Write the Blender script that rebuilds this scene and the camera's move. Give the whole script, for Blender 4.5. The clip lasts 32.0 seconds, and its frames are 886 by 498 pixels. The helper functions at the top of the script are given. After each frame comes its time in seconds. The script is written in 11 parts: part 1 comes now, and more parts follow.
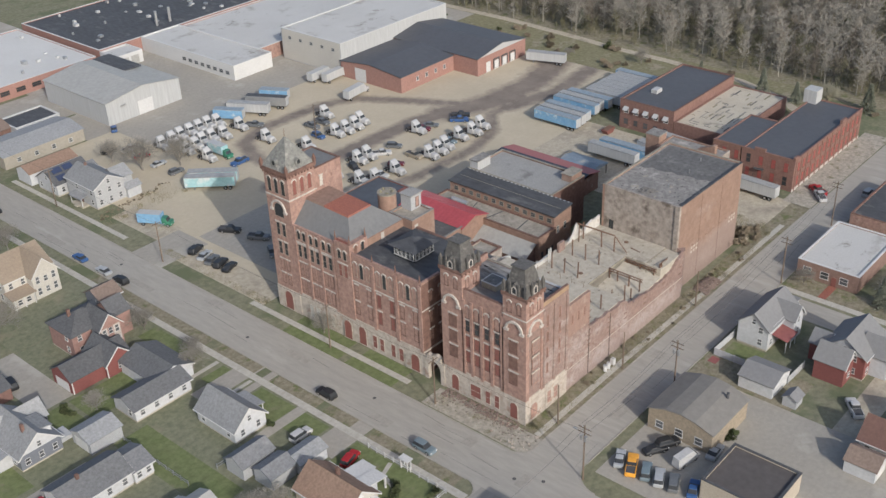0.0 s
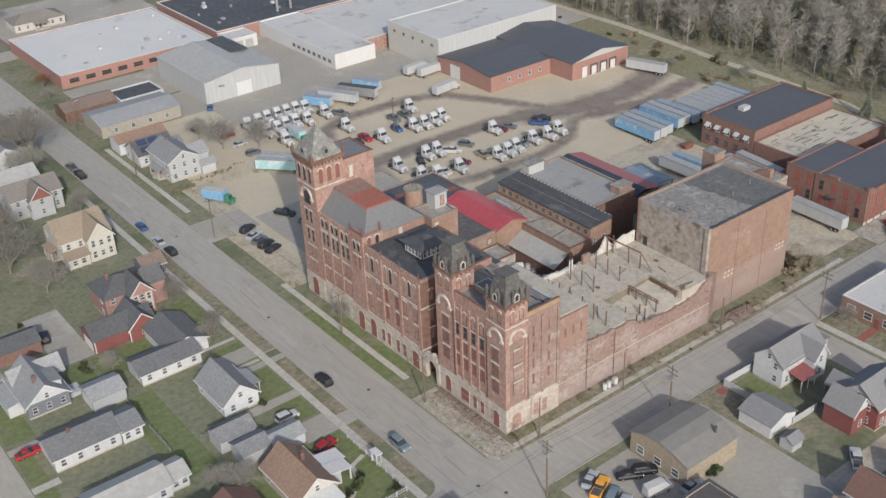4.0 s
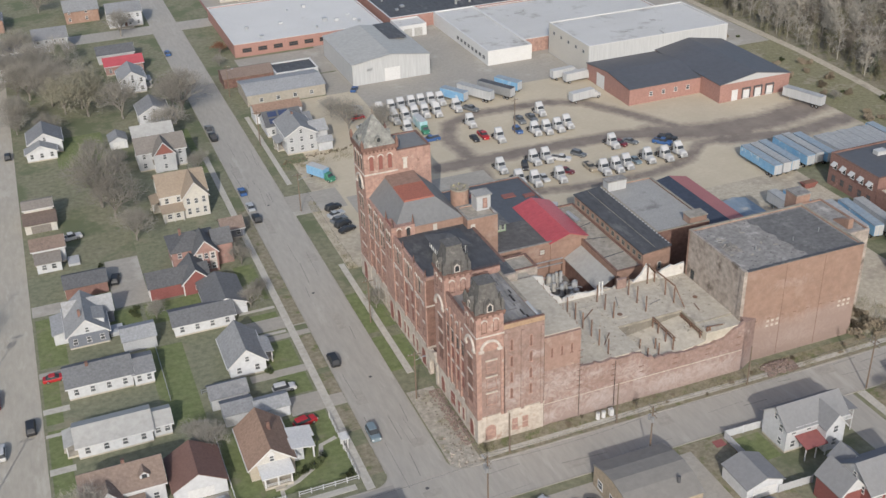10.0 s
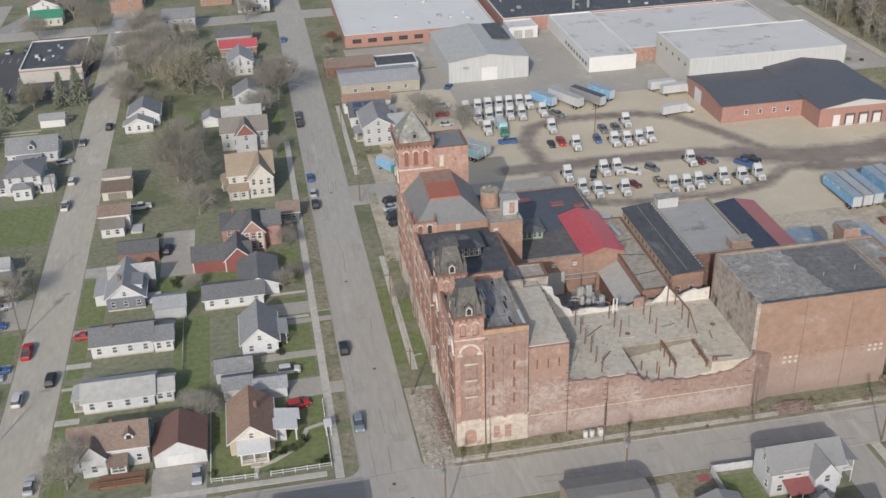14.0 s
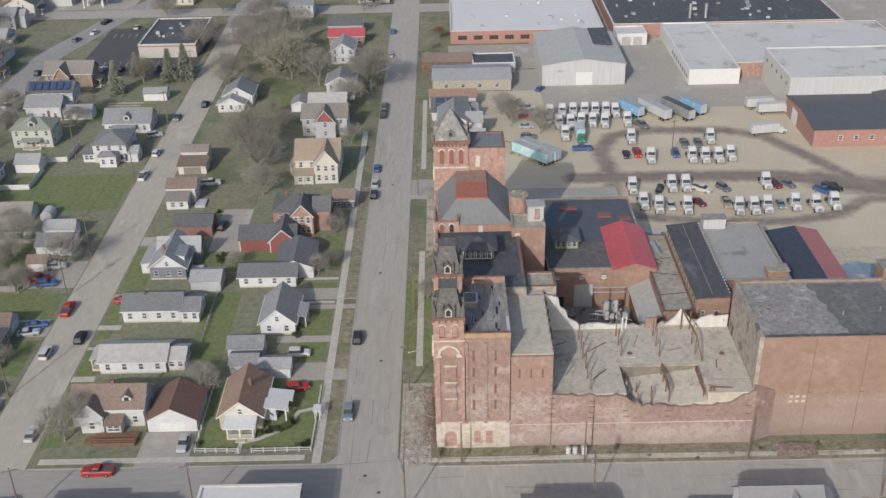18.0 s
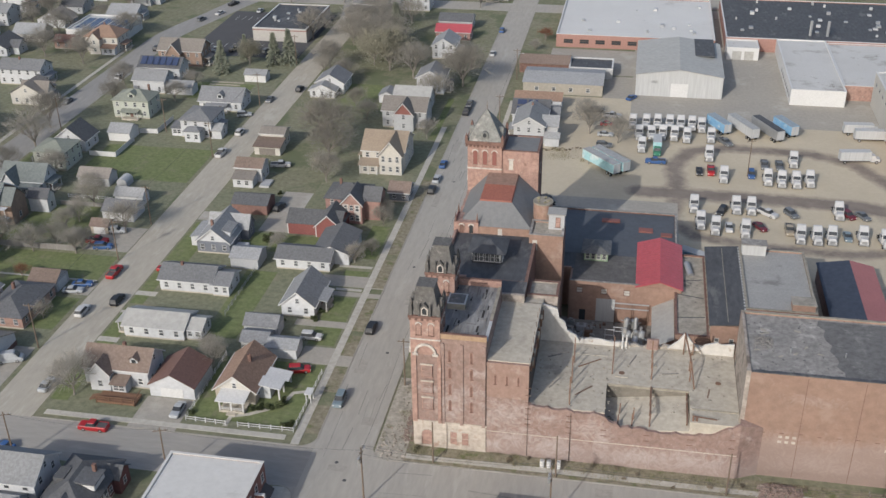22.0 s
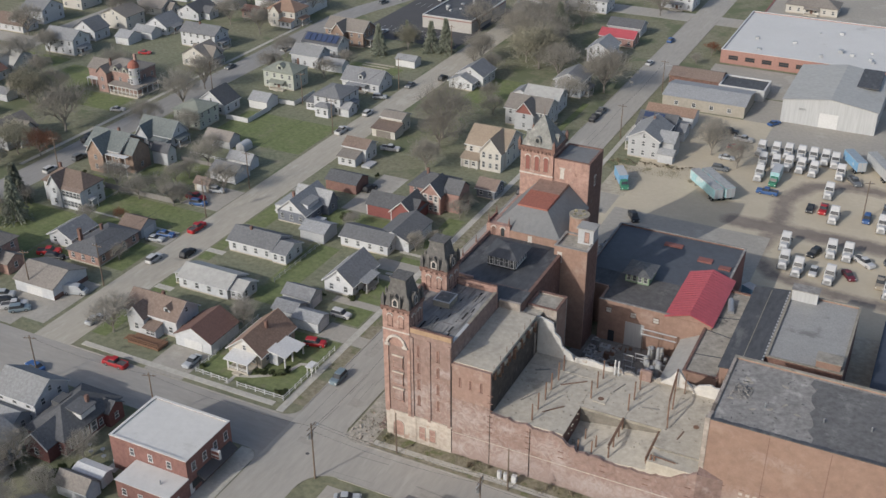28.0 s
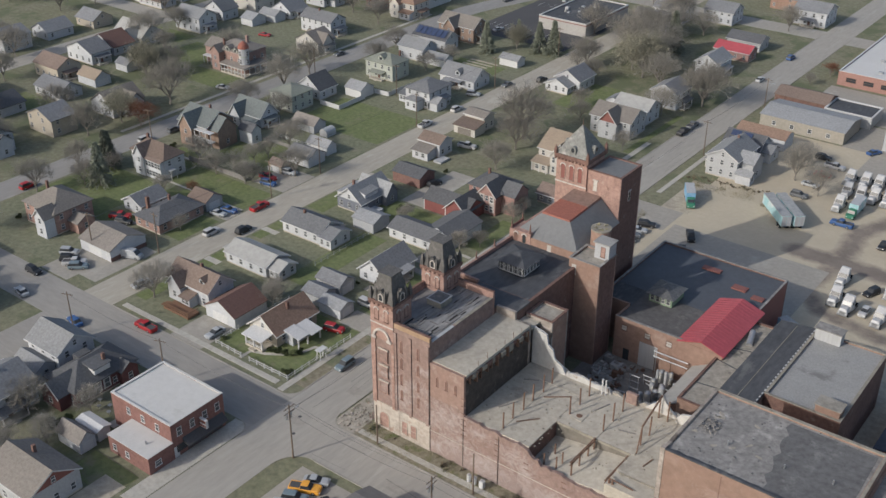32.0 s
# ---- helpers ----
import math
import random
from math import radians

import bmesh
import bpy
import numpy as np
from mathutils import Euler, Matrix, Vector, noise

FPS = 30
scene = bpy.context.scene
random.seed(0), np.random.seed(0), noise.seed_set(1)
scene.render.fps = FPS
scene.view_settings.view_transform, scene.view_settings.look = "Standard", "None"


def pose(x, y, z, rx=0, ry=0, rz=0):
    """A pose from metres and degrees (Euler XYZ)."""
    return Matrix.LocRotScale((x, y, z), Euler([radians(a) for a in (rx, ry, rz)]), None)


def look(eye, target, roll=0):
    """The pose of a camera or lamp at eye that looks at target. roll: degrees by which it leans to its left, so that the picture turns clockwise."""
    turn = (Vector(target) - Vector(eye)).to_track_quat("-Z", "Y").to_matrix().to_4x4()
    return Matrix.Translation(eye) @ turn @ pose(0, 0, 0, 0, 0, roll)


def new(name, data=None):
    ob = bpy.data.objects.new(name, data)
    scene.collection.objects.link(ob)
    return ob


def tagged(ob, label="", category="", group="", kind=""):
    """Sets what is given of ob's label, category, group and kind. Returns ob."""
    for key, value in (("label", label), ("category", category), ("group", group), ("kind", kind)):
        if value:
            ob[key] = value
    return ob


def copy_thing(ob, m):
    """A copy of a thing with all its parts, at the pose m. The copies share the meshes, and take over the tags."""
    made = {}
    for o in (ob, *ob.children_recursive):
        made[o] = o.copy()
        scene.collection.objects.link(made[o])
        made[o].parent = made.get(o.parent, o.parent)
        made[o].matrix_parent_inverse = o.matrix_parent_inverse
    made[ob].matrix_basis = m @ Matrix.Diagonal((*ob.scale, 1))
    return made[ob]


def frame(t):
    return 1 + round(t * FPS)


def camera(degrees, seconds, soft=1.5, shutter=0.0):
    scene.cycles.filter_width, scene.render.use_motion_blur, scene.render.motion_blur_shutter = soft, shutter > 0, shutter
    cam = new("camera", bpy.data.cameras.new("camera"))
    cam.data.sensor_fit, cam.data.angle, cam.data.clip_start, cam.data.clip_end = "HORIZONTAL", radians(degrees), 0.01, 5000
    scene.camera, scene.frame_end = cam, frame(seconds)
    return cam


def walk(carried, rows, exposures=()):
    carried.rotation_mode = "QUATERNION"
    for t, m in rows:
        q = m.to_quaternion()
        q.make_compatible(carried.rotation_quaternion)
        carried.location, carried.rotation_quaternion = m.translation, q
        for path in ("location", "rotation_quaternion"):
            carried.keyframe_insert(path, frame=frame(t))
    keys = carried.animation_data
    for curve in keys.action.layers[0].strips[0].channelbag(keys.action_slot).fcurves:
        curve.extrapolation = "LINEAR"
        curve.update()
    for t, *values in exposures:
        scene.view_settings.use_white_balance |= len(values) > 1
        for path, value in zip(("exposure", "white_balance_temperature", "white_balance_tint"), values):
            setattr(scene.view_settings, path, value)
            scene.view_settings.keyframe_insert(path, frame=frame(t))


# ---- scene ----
cam = camera(45.0, 32.0, soft=1.5)
PATH = [
    (0, (-125.516, -94.111, 128.994), (-124.229, -92.952, 127.994), -2.3),
    (1.5, (-116.38, -103.748, 129.055), (-115.184, -102.496, 128.055), -2.5),
    (3, (-107.297, -112.149, 128.571), (-106.191, -110.812, 127.576), -2.5),
    (6, (-87.626, -126.472, 127.496), (-86.715, -124.989, 126.511), -2.3),
    (7.5, (-77.278, -132.771, 127.478), (-76.476, -131.224, 126.497), -2.2),
    (9, (-66.489, -138.18, 127.017), (-65.797, -136.579, 126.039), -2.1),
    (11, (-51.406, -144.04, 126.611), (-50.866, -142.379, 125.636), -1.9),
    (13, (-35.914, -148.549, 126.015), (-35.532, -146.842, 125.045), -1.8),
    (14.5, (-24.157, -150.823, 125.357), (-23.893, -149.091, 124.393), -1.7),
    (16.5, (-8.722, -152.427, 124.927), (-8.615, -150.677, 123.964), -1.5),
    (18, (2.617, -152.787, 124.967), (2.607, -151.033, 124.005), -1.3),
    (19, (10.547, -152.811, 124.824), (10.457, -151.059, 123.864), -1.2),
    (21, (26.473, -151.587, 125.049), (26.225, -149.851, 124.088), -0.9),
    (23, (41.718, -148.543, 124.694), (41.314, -146.836, 123.735), -0.7),
    (25, (56.869, -144.533, 124.727), (56.312, -142.87, 123.767), -0.4),
    (28, (79.13, -136.019, 125.258), (78.35, -134.451, 124.294), -0.2),
    (30, (93.519, -128.878, 126.394), (92.596, -127.392, 125.424), 0.1),
    (32, (107.071, -120.005, 127.24), (106.014, -118.615, 126.266), 0.2),
]
walk(cam, [(t, look(eye, target, roll)) for t, eye, target, roll in PATH],
     [(0, 0.10), (9, 0.14), (13, 0.13), (19, 0.09), (25, 0.02), (32, -0.08)])


# ---- world and sun ----
SUN_ELEV = radians(29)
SUN_DIR = Vector((-0.39 * math.cos(SUN_ELEV), -0.921 * math.cos(SUN_ELEV), math.sin(SUN_ELEV)))
world = bpy.data.worlds.new("sky_world")
scene.world = world
world.use_nodes = True
wn = world.node_tree.nodes
sky = wn.new("ShaderNodeTexSky")
sky.sky_type = "NISHITA"
sky.sun_disc = False
sky.sun_elevation, sky.sun_rotation = SUN_ELEV, radians(203)
sky.dust_density, sky.air_density = 2.5, 1.0
wn["Background"].inputs["Strength"].default_value = 0.15
world.node_tree.links.new(sky.outputs[0], wn["Background"].inputs["Color"])
sun = new("sun", bpy.data.lights.new("sun", "SUN"))
sun.data.energy, sun.data.angle, sun.data.color = 2.75, radians(0.6), (1.0, 0.965, 0.91)
sun.matrix_world = look(SUN_DIR * 300, (0, 0, 0))
scene.view_settings.exposure = 0.0


# ---- materials ----
def mat(name, c1, c2=None, rough=0.85, big=0.15, fine=3.0, stain=None, stain_at=0.62, stain_scale=0.12, bump=0.15, metal=0.0,
        vary=0.0, stretch=(1, 1, 1), courses=0.0, spec=0.3, grain=0.12, fade=None, fleck=None, smears=None):
    """A weathered surface: two tones mixed at a large and a fine scale, an optional stain colour, relief and courses."""
    m = bpy.data.materials.new(name)
    m.use_nodes = True
    nt = m.node_tree
    N, L = nt.nodes, nt.links
    bsdf = N["Principled BSDF"]
    bsdf.inputs["Roughness"].default_value, bsdf.inputs["Metallic"].default_value = rough, metal
    bsdf.inputs["Specular IOR Level"].default_value = spec
    geo = N.new("ShaderNodeNewGeometry")
    mp = N.new("ShaderNodeMapping")
    mp.inputs["Scale"].default_value = stretch
    L.new(geo.outputs["Position"], mp.inputs["Vector"])

    def nz(scale, detail=5.0):
        n = N.new("ShaderNodeTexNoise")
        n.inputs["Scale"].default_value, n.inputs["Detail"].default_value = scale, detail
        n.inputs["Roughness"].default_value = 0.65
        L.new(mp.outputs[0], n.inputs["Vector"])
        return n

    def ramp(src, lo, hi):
        r = N.new("ShaderNodeMapRange")
        r.inputs["From Min"].default_value, r.inputs["From Max"].default_value = lo, hi
        L.new(src, r.inputs["Value"])
        return r.outputs[0]

    def mix(fac, a, b):
        x = N.new("ShaderNodeMix")
        x.data_type = "RGBA"
        L.new(fac, x.inputs["Factor"])
        for sock, v in ((x.inputs["A"], a), (x.inputs["B"], b)):
            if isinstance(v, tuple):
                sock.default_value = (*v, 1)
            else:
                L.new(v, sock)
        return x.outputs["Result"]

    c2 = c2 or tuple(v * 0.72 for v in c1)
    n1, n2 = nz(big), nz(fine, 6.0)
    col = mix(ramp(n1.outputs[0], 0.35, 0.68), c1, c2)
    shade = mix(ramp(n2.outputs[0], 0.32, 0.70), tuple(v * (1 - 2.2 * grain) for v in c1), tuple(min(1, v * (1 + 1.8 * grain)) for v in c1))
    x = N.new("ShaderNodeMix")
    x.data_type = "RGBA"
    x.inputs["Factor"].default_value = 0.45
    L.new(col, x.inputs["A"])
    L.new(shade, x.inputs["B"])
    col = x.outputs["Result"]
    if stain:
        n3 = nz(stain_scale, 8.0)
        col = mix(ramp(n3.outputs[0], stain_at, stain_at + 0.1), col, stain)
    if fleck:
        tone, at, scale = fleck
        n5 = nz(scale, 10.0)
        n5.inputs["Roughness"].default_value, n5.inputs["Distortion"].default_value = 0.72, 0.8
        col = mix(ramp(n5.outputs[0], at, at + 0.06), col, tone)
    if fade:
        z0, amp, tone, most = fade
        n4 = nz(0.16, 6.0)
        sep = N.new("ShaderNodeSeparateXYZ")
        L.new(geo.outputs["Position"], sep.inputs[0])
        mu = N.new("ShaderNodeMath")
        mu.operation = "MULTIPLY_ADD"
        L.new(n4.outputs[0], mu.inputs[0])
        mu.inputs[1].default_value = amp
        L.new(sep.outputs["Z"], mu.inputs[2])
        mr = ramp(mu.outputs[0], z0 + amp * 0.5 + 1.4, z0 + amp * 0.5 - 1.4)
        mr.node.inputs["To Max"].default_value = most
        col = mix(mr, col, tone)
    if smears:
        tone, most, spots = smears
        n6 = nz(0.5, 14.0)
        n6.inputs["Roughness"].default_value, n6.inputs["Distortion"].default_value = 0.72, 2.4
        near = None
        for cx, cz, rx, rz in spots:
            place = N.new("ShaderNodeMapping")
            place.vector_type = "TEXTURE"
            place.inputs["Location"].default_value, place.inputs["Scale"].default_value = (cx, 0, cz), (rx * 1.5, 400, rz * 1.4)
            L.new(geo.outputs["Position"], place.inputs["Vector"])
            ball = N.new("ShaderNodeTexGradient")
            ball.gradient_type = "SPHERICAL"
            L.new(place.outputs[0], ball.inputs["Vector"])
            if near is None:
                near = ball.outputs["Fac"]
            else:
                top = N.new("ShaderNodeMath")
                top.operation = "MAXIMUM"
                L.new(near, top.inputs[0])
                L.new(ball.outputs["Fac"], top.inputs[1])
                near = top.outputs[0]
        mu = N.new("ShaderNodeMath")
        mu.operation = "MULTIPLY_ADD"
        L.new(near, mu.inputs[0])
        mu.inputs[1].default_value = 0.24
        L.new(n6.outputs[0], mu.inputs[2])
        mr = ramp(mu.outputs[0], 0.55, 0.82)
        mr.node.inputs["To Max"].default_value = most
        col = mix(mr, col, tone)
    if vary:
        info = N.new("ShaderNodeObjectInfo")
        hsv = N.new("ShaderNodeHueSaturation")
        L.new(ramp(info.outputs["Random"], 0, 1), hsv.inputs["Value"])
        r = hsv.inputs["Value"].links[0].from_node
        r.inputs["To Min"].default_value, r.inputs["To Max"].default_value = 1 - vary, 1 + vary
        L.new(col, hsv.inputs["Color"])
        col = hsv.outputs[0]
    L.new(col, bsdf.inputs["Base Color"])
    h = n2.outputs[0]
    if courses:
        w = N.new("ShaderNodeTexWave")
        w.bands_direction = "Z"
        w.inputs["Scale"].default_value, w.inputs["Distortion"].default_value = courses, 0.6
        L.new(geo.outputs["Position"], w.inputs["Vector"])
        a = N.new("ShaderNodeMath")
        a.operation = "ADD"
        L.new(h, a.inputs[0])
        L.new(w.outputs[1], a.inputs[1])
        h = a.outputs[0]
    if bump:
        b = N.new("ShaderNodeBump")
        b.inputs["Strength"].default_value, b.inputs["Distance"].default_value = bump, 0.08
        L.new(h, b.inputs["Height"])
        L.new(b.outputs[0], bsdf.inputs["Normal"])
    return m


BRICK = mat("red_brick", (0.345, 0.228, 0.193), (0.283, 0.176, 0.147), stain=(0.40, 0.32, 0.282), stain_at=0.60, stain_scale=0.5, fine=1.1, courses=3.0, grain=0.26, fleck=((0.19, 0.113, 0.093), 0.63, 0.9))
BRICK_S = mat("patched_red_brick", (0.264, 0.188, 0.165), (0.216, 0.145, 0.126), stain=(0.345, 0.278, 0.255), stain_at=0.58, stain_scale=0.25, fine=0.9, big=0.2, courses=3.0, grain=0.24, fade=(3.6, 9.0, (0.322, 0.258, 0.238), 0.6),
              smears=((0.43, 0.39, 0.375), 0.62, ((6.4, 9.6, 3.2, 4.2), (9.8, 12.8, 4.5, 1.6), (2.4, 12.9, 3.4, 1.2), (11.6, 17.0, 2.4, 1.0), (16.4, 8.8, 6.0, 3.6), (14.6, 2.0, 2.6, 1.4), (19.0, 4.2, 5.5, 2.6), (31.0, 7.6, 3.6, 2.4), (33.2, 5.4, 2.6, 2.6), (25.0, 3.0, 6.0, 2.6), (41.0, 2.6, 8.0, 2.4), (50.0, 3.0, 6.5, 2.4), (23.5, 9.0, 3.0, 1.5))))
BRICK_O = mat("orange_brick", (0.298, 0.198, 0.155), (0.25, 0.16, 0.125), stain=(0.345, 0.254, 0.21), stain_at=0.58, stain_scale=0.16, fine=0.8, courses=3.0, grain=0.16)
BRICK_A = mat("washed_orange_brick", (0.268, 0.182, 0.144), (0.236, 0.153, 0.12), stain=(0.30, 0.214, 0.174), stain_at=0.56, stain_scale=0.12, fine=0.7, big=0.09, courses=3.0, grain=0.15, fade=(8.0, 6.0, (0.258, 0.198, 0.176), 0.8),
              smears=((0.36, 0.29, 0.26), 0.5, ((63.6, 8.0, 3.6, 1.8), (81.0, 8.2, 4.0, 1.8), (72.0, 7.6, 5.0, 1.4), (70.0, 3.6, 9.0, 2.6), (68.0, 16.5, 5.0, 1.2))))
# dark brick for trim; also puts shade into walls turned from the sun
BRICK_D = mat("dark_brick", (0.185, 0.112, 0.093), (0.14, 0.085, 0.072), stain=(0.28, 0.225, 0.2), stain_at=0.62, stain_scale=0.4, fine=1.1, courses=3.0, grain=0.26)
BRICK_SCAR = mat("scarred_brick", (0.348, 0.31, 0.278), (0.238, 0.20, 0.172), stain=(0.13, 0.108, 0.093), stain_at=0.55, stain_scale=0.22, fine=0.8, bump=0.5, grain=0.3)
STONE = mat("limestone", (0.46, 0.415, 0.365), (0.36, 0.305, 0.265), stain=(0.32, 0.235, 0.195), stain_at=0.57, stain_scale=0.4, fine=1.0, grain=0.22)
FRAME_D = mat("weathered_window_frame", (0.30, 0.24, 0.205), (0.235, 0.18, 0.152), fine=1.5, big=0.6, grain=0.2)
TRIM = mat("pale_stone_trim", (0.50, 0.465, 0.43), (0.36, 0.31, 0.28), fine=1.5, big=0.6, grain=0.25)
CONC = mat("worn_concrete", (0.435, 0.40, 0.34), (0.362, 0.332, 0.28), big=0.2, stain=(0.285, 0.262, 0.222), stain_at=0.58, stain_scale=0.22, fine=0.9, grain=0.16)
ROOF_D = mat("dark_felt_roof", (0.082, 0.085, 0.093), (0.060, 0.062, 0.068), stain=(0.135, 0.135, 0.135), stain_at=0.57, stain_scale=0.25, rough=0.7, fine=1.0, grain=0.25, stretch=(1, 0.4, 1))
ROOF_OLD = mat("old_tar_roof", (0.262, 0.252, 0.242), (0.165, 0.159, 0.154), big=0.16, stain=(0.385, 0.368, 0.345), stain_at=0.56, stain_scale=0.22, fine=0.9, rough=0.95, grain=0.28, fleck=((0.135, 0.13, 0.126), 0.62, 0.45))
ROOF_G = mat("grey_membrane_roof", (0.315, 0.312, 0.302), (0.25, 0.248, 0.24), big=0.25, stain=(0.185, 0.18, 0.175), stain_at=0.58, stain_scale=0.2, rough=0.7, grain=0.15)
ROOF_W = mat("white_membrane_roof", (0.50, 0.498, 0.488), (0.425, 0.422, 0.41), stain=(0.30, 0.285, 0.265), stain_at=0.56, stain_scale=0.07, rough=0.75, big=0.05, grain=0.1, fleck=((0.24, 0.225, 0.205), 0.60, 0.11))
SLATE = mat("slate", (0.135, 0.138, 0.142), (0.092, 0.094, 0.096), fine=1.6, courses=1.6, stain=(0.21, 0.205, 0.195), stain_at=0.58, stain_scale=0.6, rough=0.7, grain=0.28)
SLATE_L = mat("weathered_slate", (0.225, 0.228, 0.215), (0.14, 0.142, 0.135), fine=1.6, courses=1.6, stain=(0.34, 0.325, 0.30), stain_at=0.57, stain_scale=0.5, rough=0.7, grain=0.28)
RED_ROOF = mat("red_metal_roof", (0.40, 0.085, 0.10), (0.34, 0.078, 0.09), rough=0.35, fine=1.0, bump=0.05)
RUST_ROOF = mat("rust_red_roofing", (0.30, 0.115, 0.085), (0.235, 0.10, 0.078), rough=0.8, grain=0.2)
RED_PAINT = mat("red_paint", (0.235, 0.098, 0.084), (0.19, 0.083, 0.071), rough=0.6)
GLASS = mat("window_glass", (0.045, 0.05, 0.055), (0.03, 0.033, 0.036), rough=0.2, bump=0.0, spec=0.6)
# paler than bare glass: grey reflections are put into the pane colour
PANE = mat("house_window_glass", (0.105, 0.112, 0.12), (0.075, 0.08, 0.086), rough=0.15, bump=0.0, spec=0.6, vary=0.35)
WHITE = mat("white_paint", (0.56, 0.562, 0.56), (0.50, 0.50, 0.495), rough=0.6, bump=0.06)
CREAM = mat("cream_siding", (0.49, 0.472, 0.435), (0.433, 0.416, 0.38), rough=0.7, courses=4)
TAN = mat("tan_siding", (0.42, 0.375, 0.31), (0.365, 0.325, 0.265), rough=0.75, courses=4)
SIDING_W = mat("white_siding", (0.488, 0.501, 0.52), (0.435, 0.446, 0.463), rough=0.6, courses=4, vary=0.1, fine=1.2)
SIDING_G = mat("grey_siding", (0.395, 0.405, 0.418), (0.345, 0.353, 0.365), rough=0.65, courses=4)
SIDING_B = mat("slate_blue_siding", (0.165, 0.178, 0.208), (0.14, 0.153, 0.18), rough=0.65, courses=4)
SIDING_GR = mat("pale_green_siding", (0.415, 0.435, 0.385), (0.365, 0.385, 0.335), rough=0.65, courses=4)
BARN_RED = mat("barn_red_siding", (0.208, 0.078, 0.072), (0.172, 0.065, 0.061), rough=0.7, courses=4)
METAL_W = mat("white_corrugated_metal", (0.415, 0.424, 0.43), (0.39, 0.398, 0.404), rough=0.5, fine=0.7, stretch=(4, 4, 0.2))
SH_GREY = mat("grey_shingles", (0.192, 0.198, 0.208), (0.145, 0.150, 0.158), fine=2, courses=2.2, rough=0.9, vary=0.18, grain=0.22, stain=(0.24, 0.243, 0.245), stain_at=0.6, stain_scale=0.4)
SH_LIGHT = mat("light_grey_shingles", (0.268, 0.275, 0.283), (0.22, 0.226, 0.233), fine=2, courses=2.2, rough=0.9, vary=0.14, grain=0.2, stain=(0.22, 0.222, 0.222), stain_at=0.6, stain_scale=0.3)
SH_DARK = mat("charcoal_shingles", (0.105, 0.108, 0.115), (0.078, 0.080, 0.085), fine=2, courses=2.2, rough=0.9, vary=0.2, grain=0.22)
SH_CHAR = mat("dark_grey_shingles", (0.135, 0.139, 0.146), (0.108, 0.111, 0.117), fine=2, courses=2.2, rough=0.9, vary=0.1, grain=0.2)
SH_BROWN = mat("brown_shingles", (0.195, 0.150, 0.126), (0.155, 0.118, 0.10), fine=2, courses=2.2, rough=0.9, vary=0.15, grain=0.22)
SH_RED = mat("maroon_shingles", (0.165, 0.098, 0.083), (0.128, 0.077, 0.066), fine=2, courses=2.2, rough=0.9)
SH_SMOOTH = mat("smooth_grey_shingles", (0.212, 0.214, 0.22), (0.185, 0.187, 0.192), fine=1.5, big=0.1, rough=0.85, grain=0.08, courses=2.2)
RUST_RED = mat("faded_rose_roofing", (0.27, 0.10, 0.095), (0.22, 0.085, 0.08), rough=0.8, fine=1.2)
SH_TAN = mat("tan_shingles", (0.295, 0.24, 0.185), (0.24, 0.193, 0.148), fine=2, courses=2.2, rough=0.9)
METAL_RF = mat("grey_metal_roof", (0.366, 0.363, 0.346), (0.328, 0.325, 0.309), rough=0.5, fine=0.8, stain=(0.315, 0.30, 0.28), stain_at=0.62, stain_scale=0.15)
SOLAR = mat("solar_panel", (0.05, 0.07, 0.13), (0.04, 0.05, 0.1), rough=0.2, bump=0)
CONC_D = mat("stained_concrete", (0.285, 0.262, 0.22), (0.215, 0.197, 0.165), big=0.3, fine=0.9, stain=(0.16, 0.145, 0.12), stain_at=0.58, stain_scale=0.4, grain=0.22)
SLATE_P = mat("plain_grey_slate", (0.178, 0.182, 0.186), (0.15, 0.153, 0.156), fine=1.2, big=0.1, courses=1.6, rough=0.7, grain=0.1)
SLATE_T = mat("sooty_slate", (0.118, 0.114, 0.11), (0.08, 0.077, 0.075), fine=1.6, courses=1.6, stain=(0.20, 0.19, 0.178), stain_at=0.58, stain_scale=0.7, rough=0.7, grain=0.28)
ROOF_GR = mat("patched_gravel_roof", (0.33, 0.305, 0.265), (0.25, 0.232, 0.20), big=0.2, stain=(0.12, 0.115, 0.105), stain_at=0.58, stain_scale=0.3, fine=0.9, rough=0.95, grain=0.25)
GRASS = mat("grass", (0.178, 0.180, 0.116), (0.225, 0.214, 0.16), big=0.06, fine=0.7, stain=(0.122, 0.138, 0.080), stain_at=0.50, stain_scale=0.07, rough=1.0, bump=0.5, grain=0.3, fleck=((0.235, 0.212, 0.168), 0.64, 0.2))
LAWN = mat("green_lawn", (0.138, 0.168, 0.072), (0.178, 0.19, 0.10), big=0.16, fine=0.8, stain=(0.185, 0.178, 0.118), stain_at=0.58, stain_scale=0.16, rough=1.0, bump=0.5, grain=0.26)
SCRUB = mat("dry_scrub_ground", (0.24, 0.215, 0.16), (0.175, 0.165, 0.105), big=0.3, fine=0.9, stain=(0.13, 0.14, 0.065), stain_at=0.54, stain_scale=0.3, rough=1.0, bump=0.6, grain=0.32)
ROAD = mat("worn_asphalt", (0.345, 0.328, 0.296), (0.302, 0.287, 0.26), big=0.08, fine=1.0, stain=(0.372, 0.355, 0.325), stain_at=0.57, stain_scale=0.3, rough=0.95, stretch=(1, 0.2, 1), grain=0.09)
LOT_ASPH = mat("pale_asphalt", (0.338, 0.318, 0.281), (0.288, 0.27, 0.24), big=0.06, stain=(0.385, 0.366, 0.33), stain_at=0.55, stain_scale=0.09, rough=0.95, fine=1.0, grain=0.1)
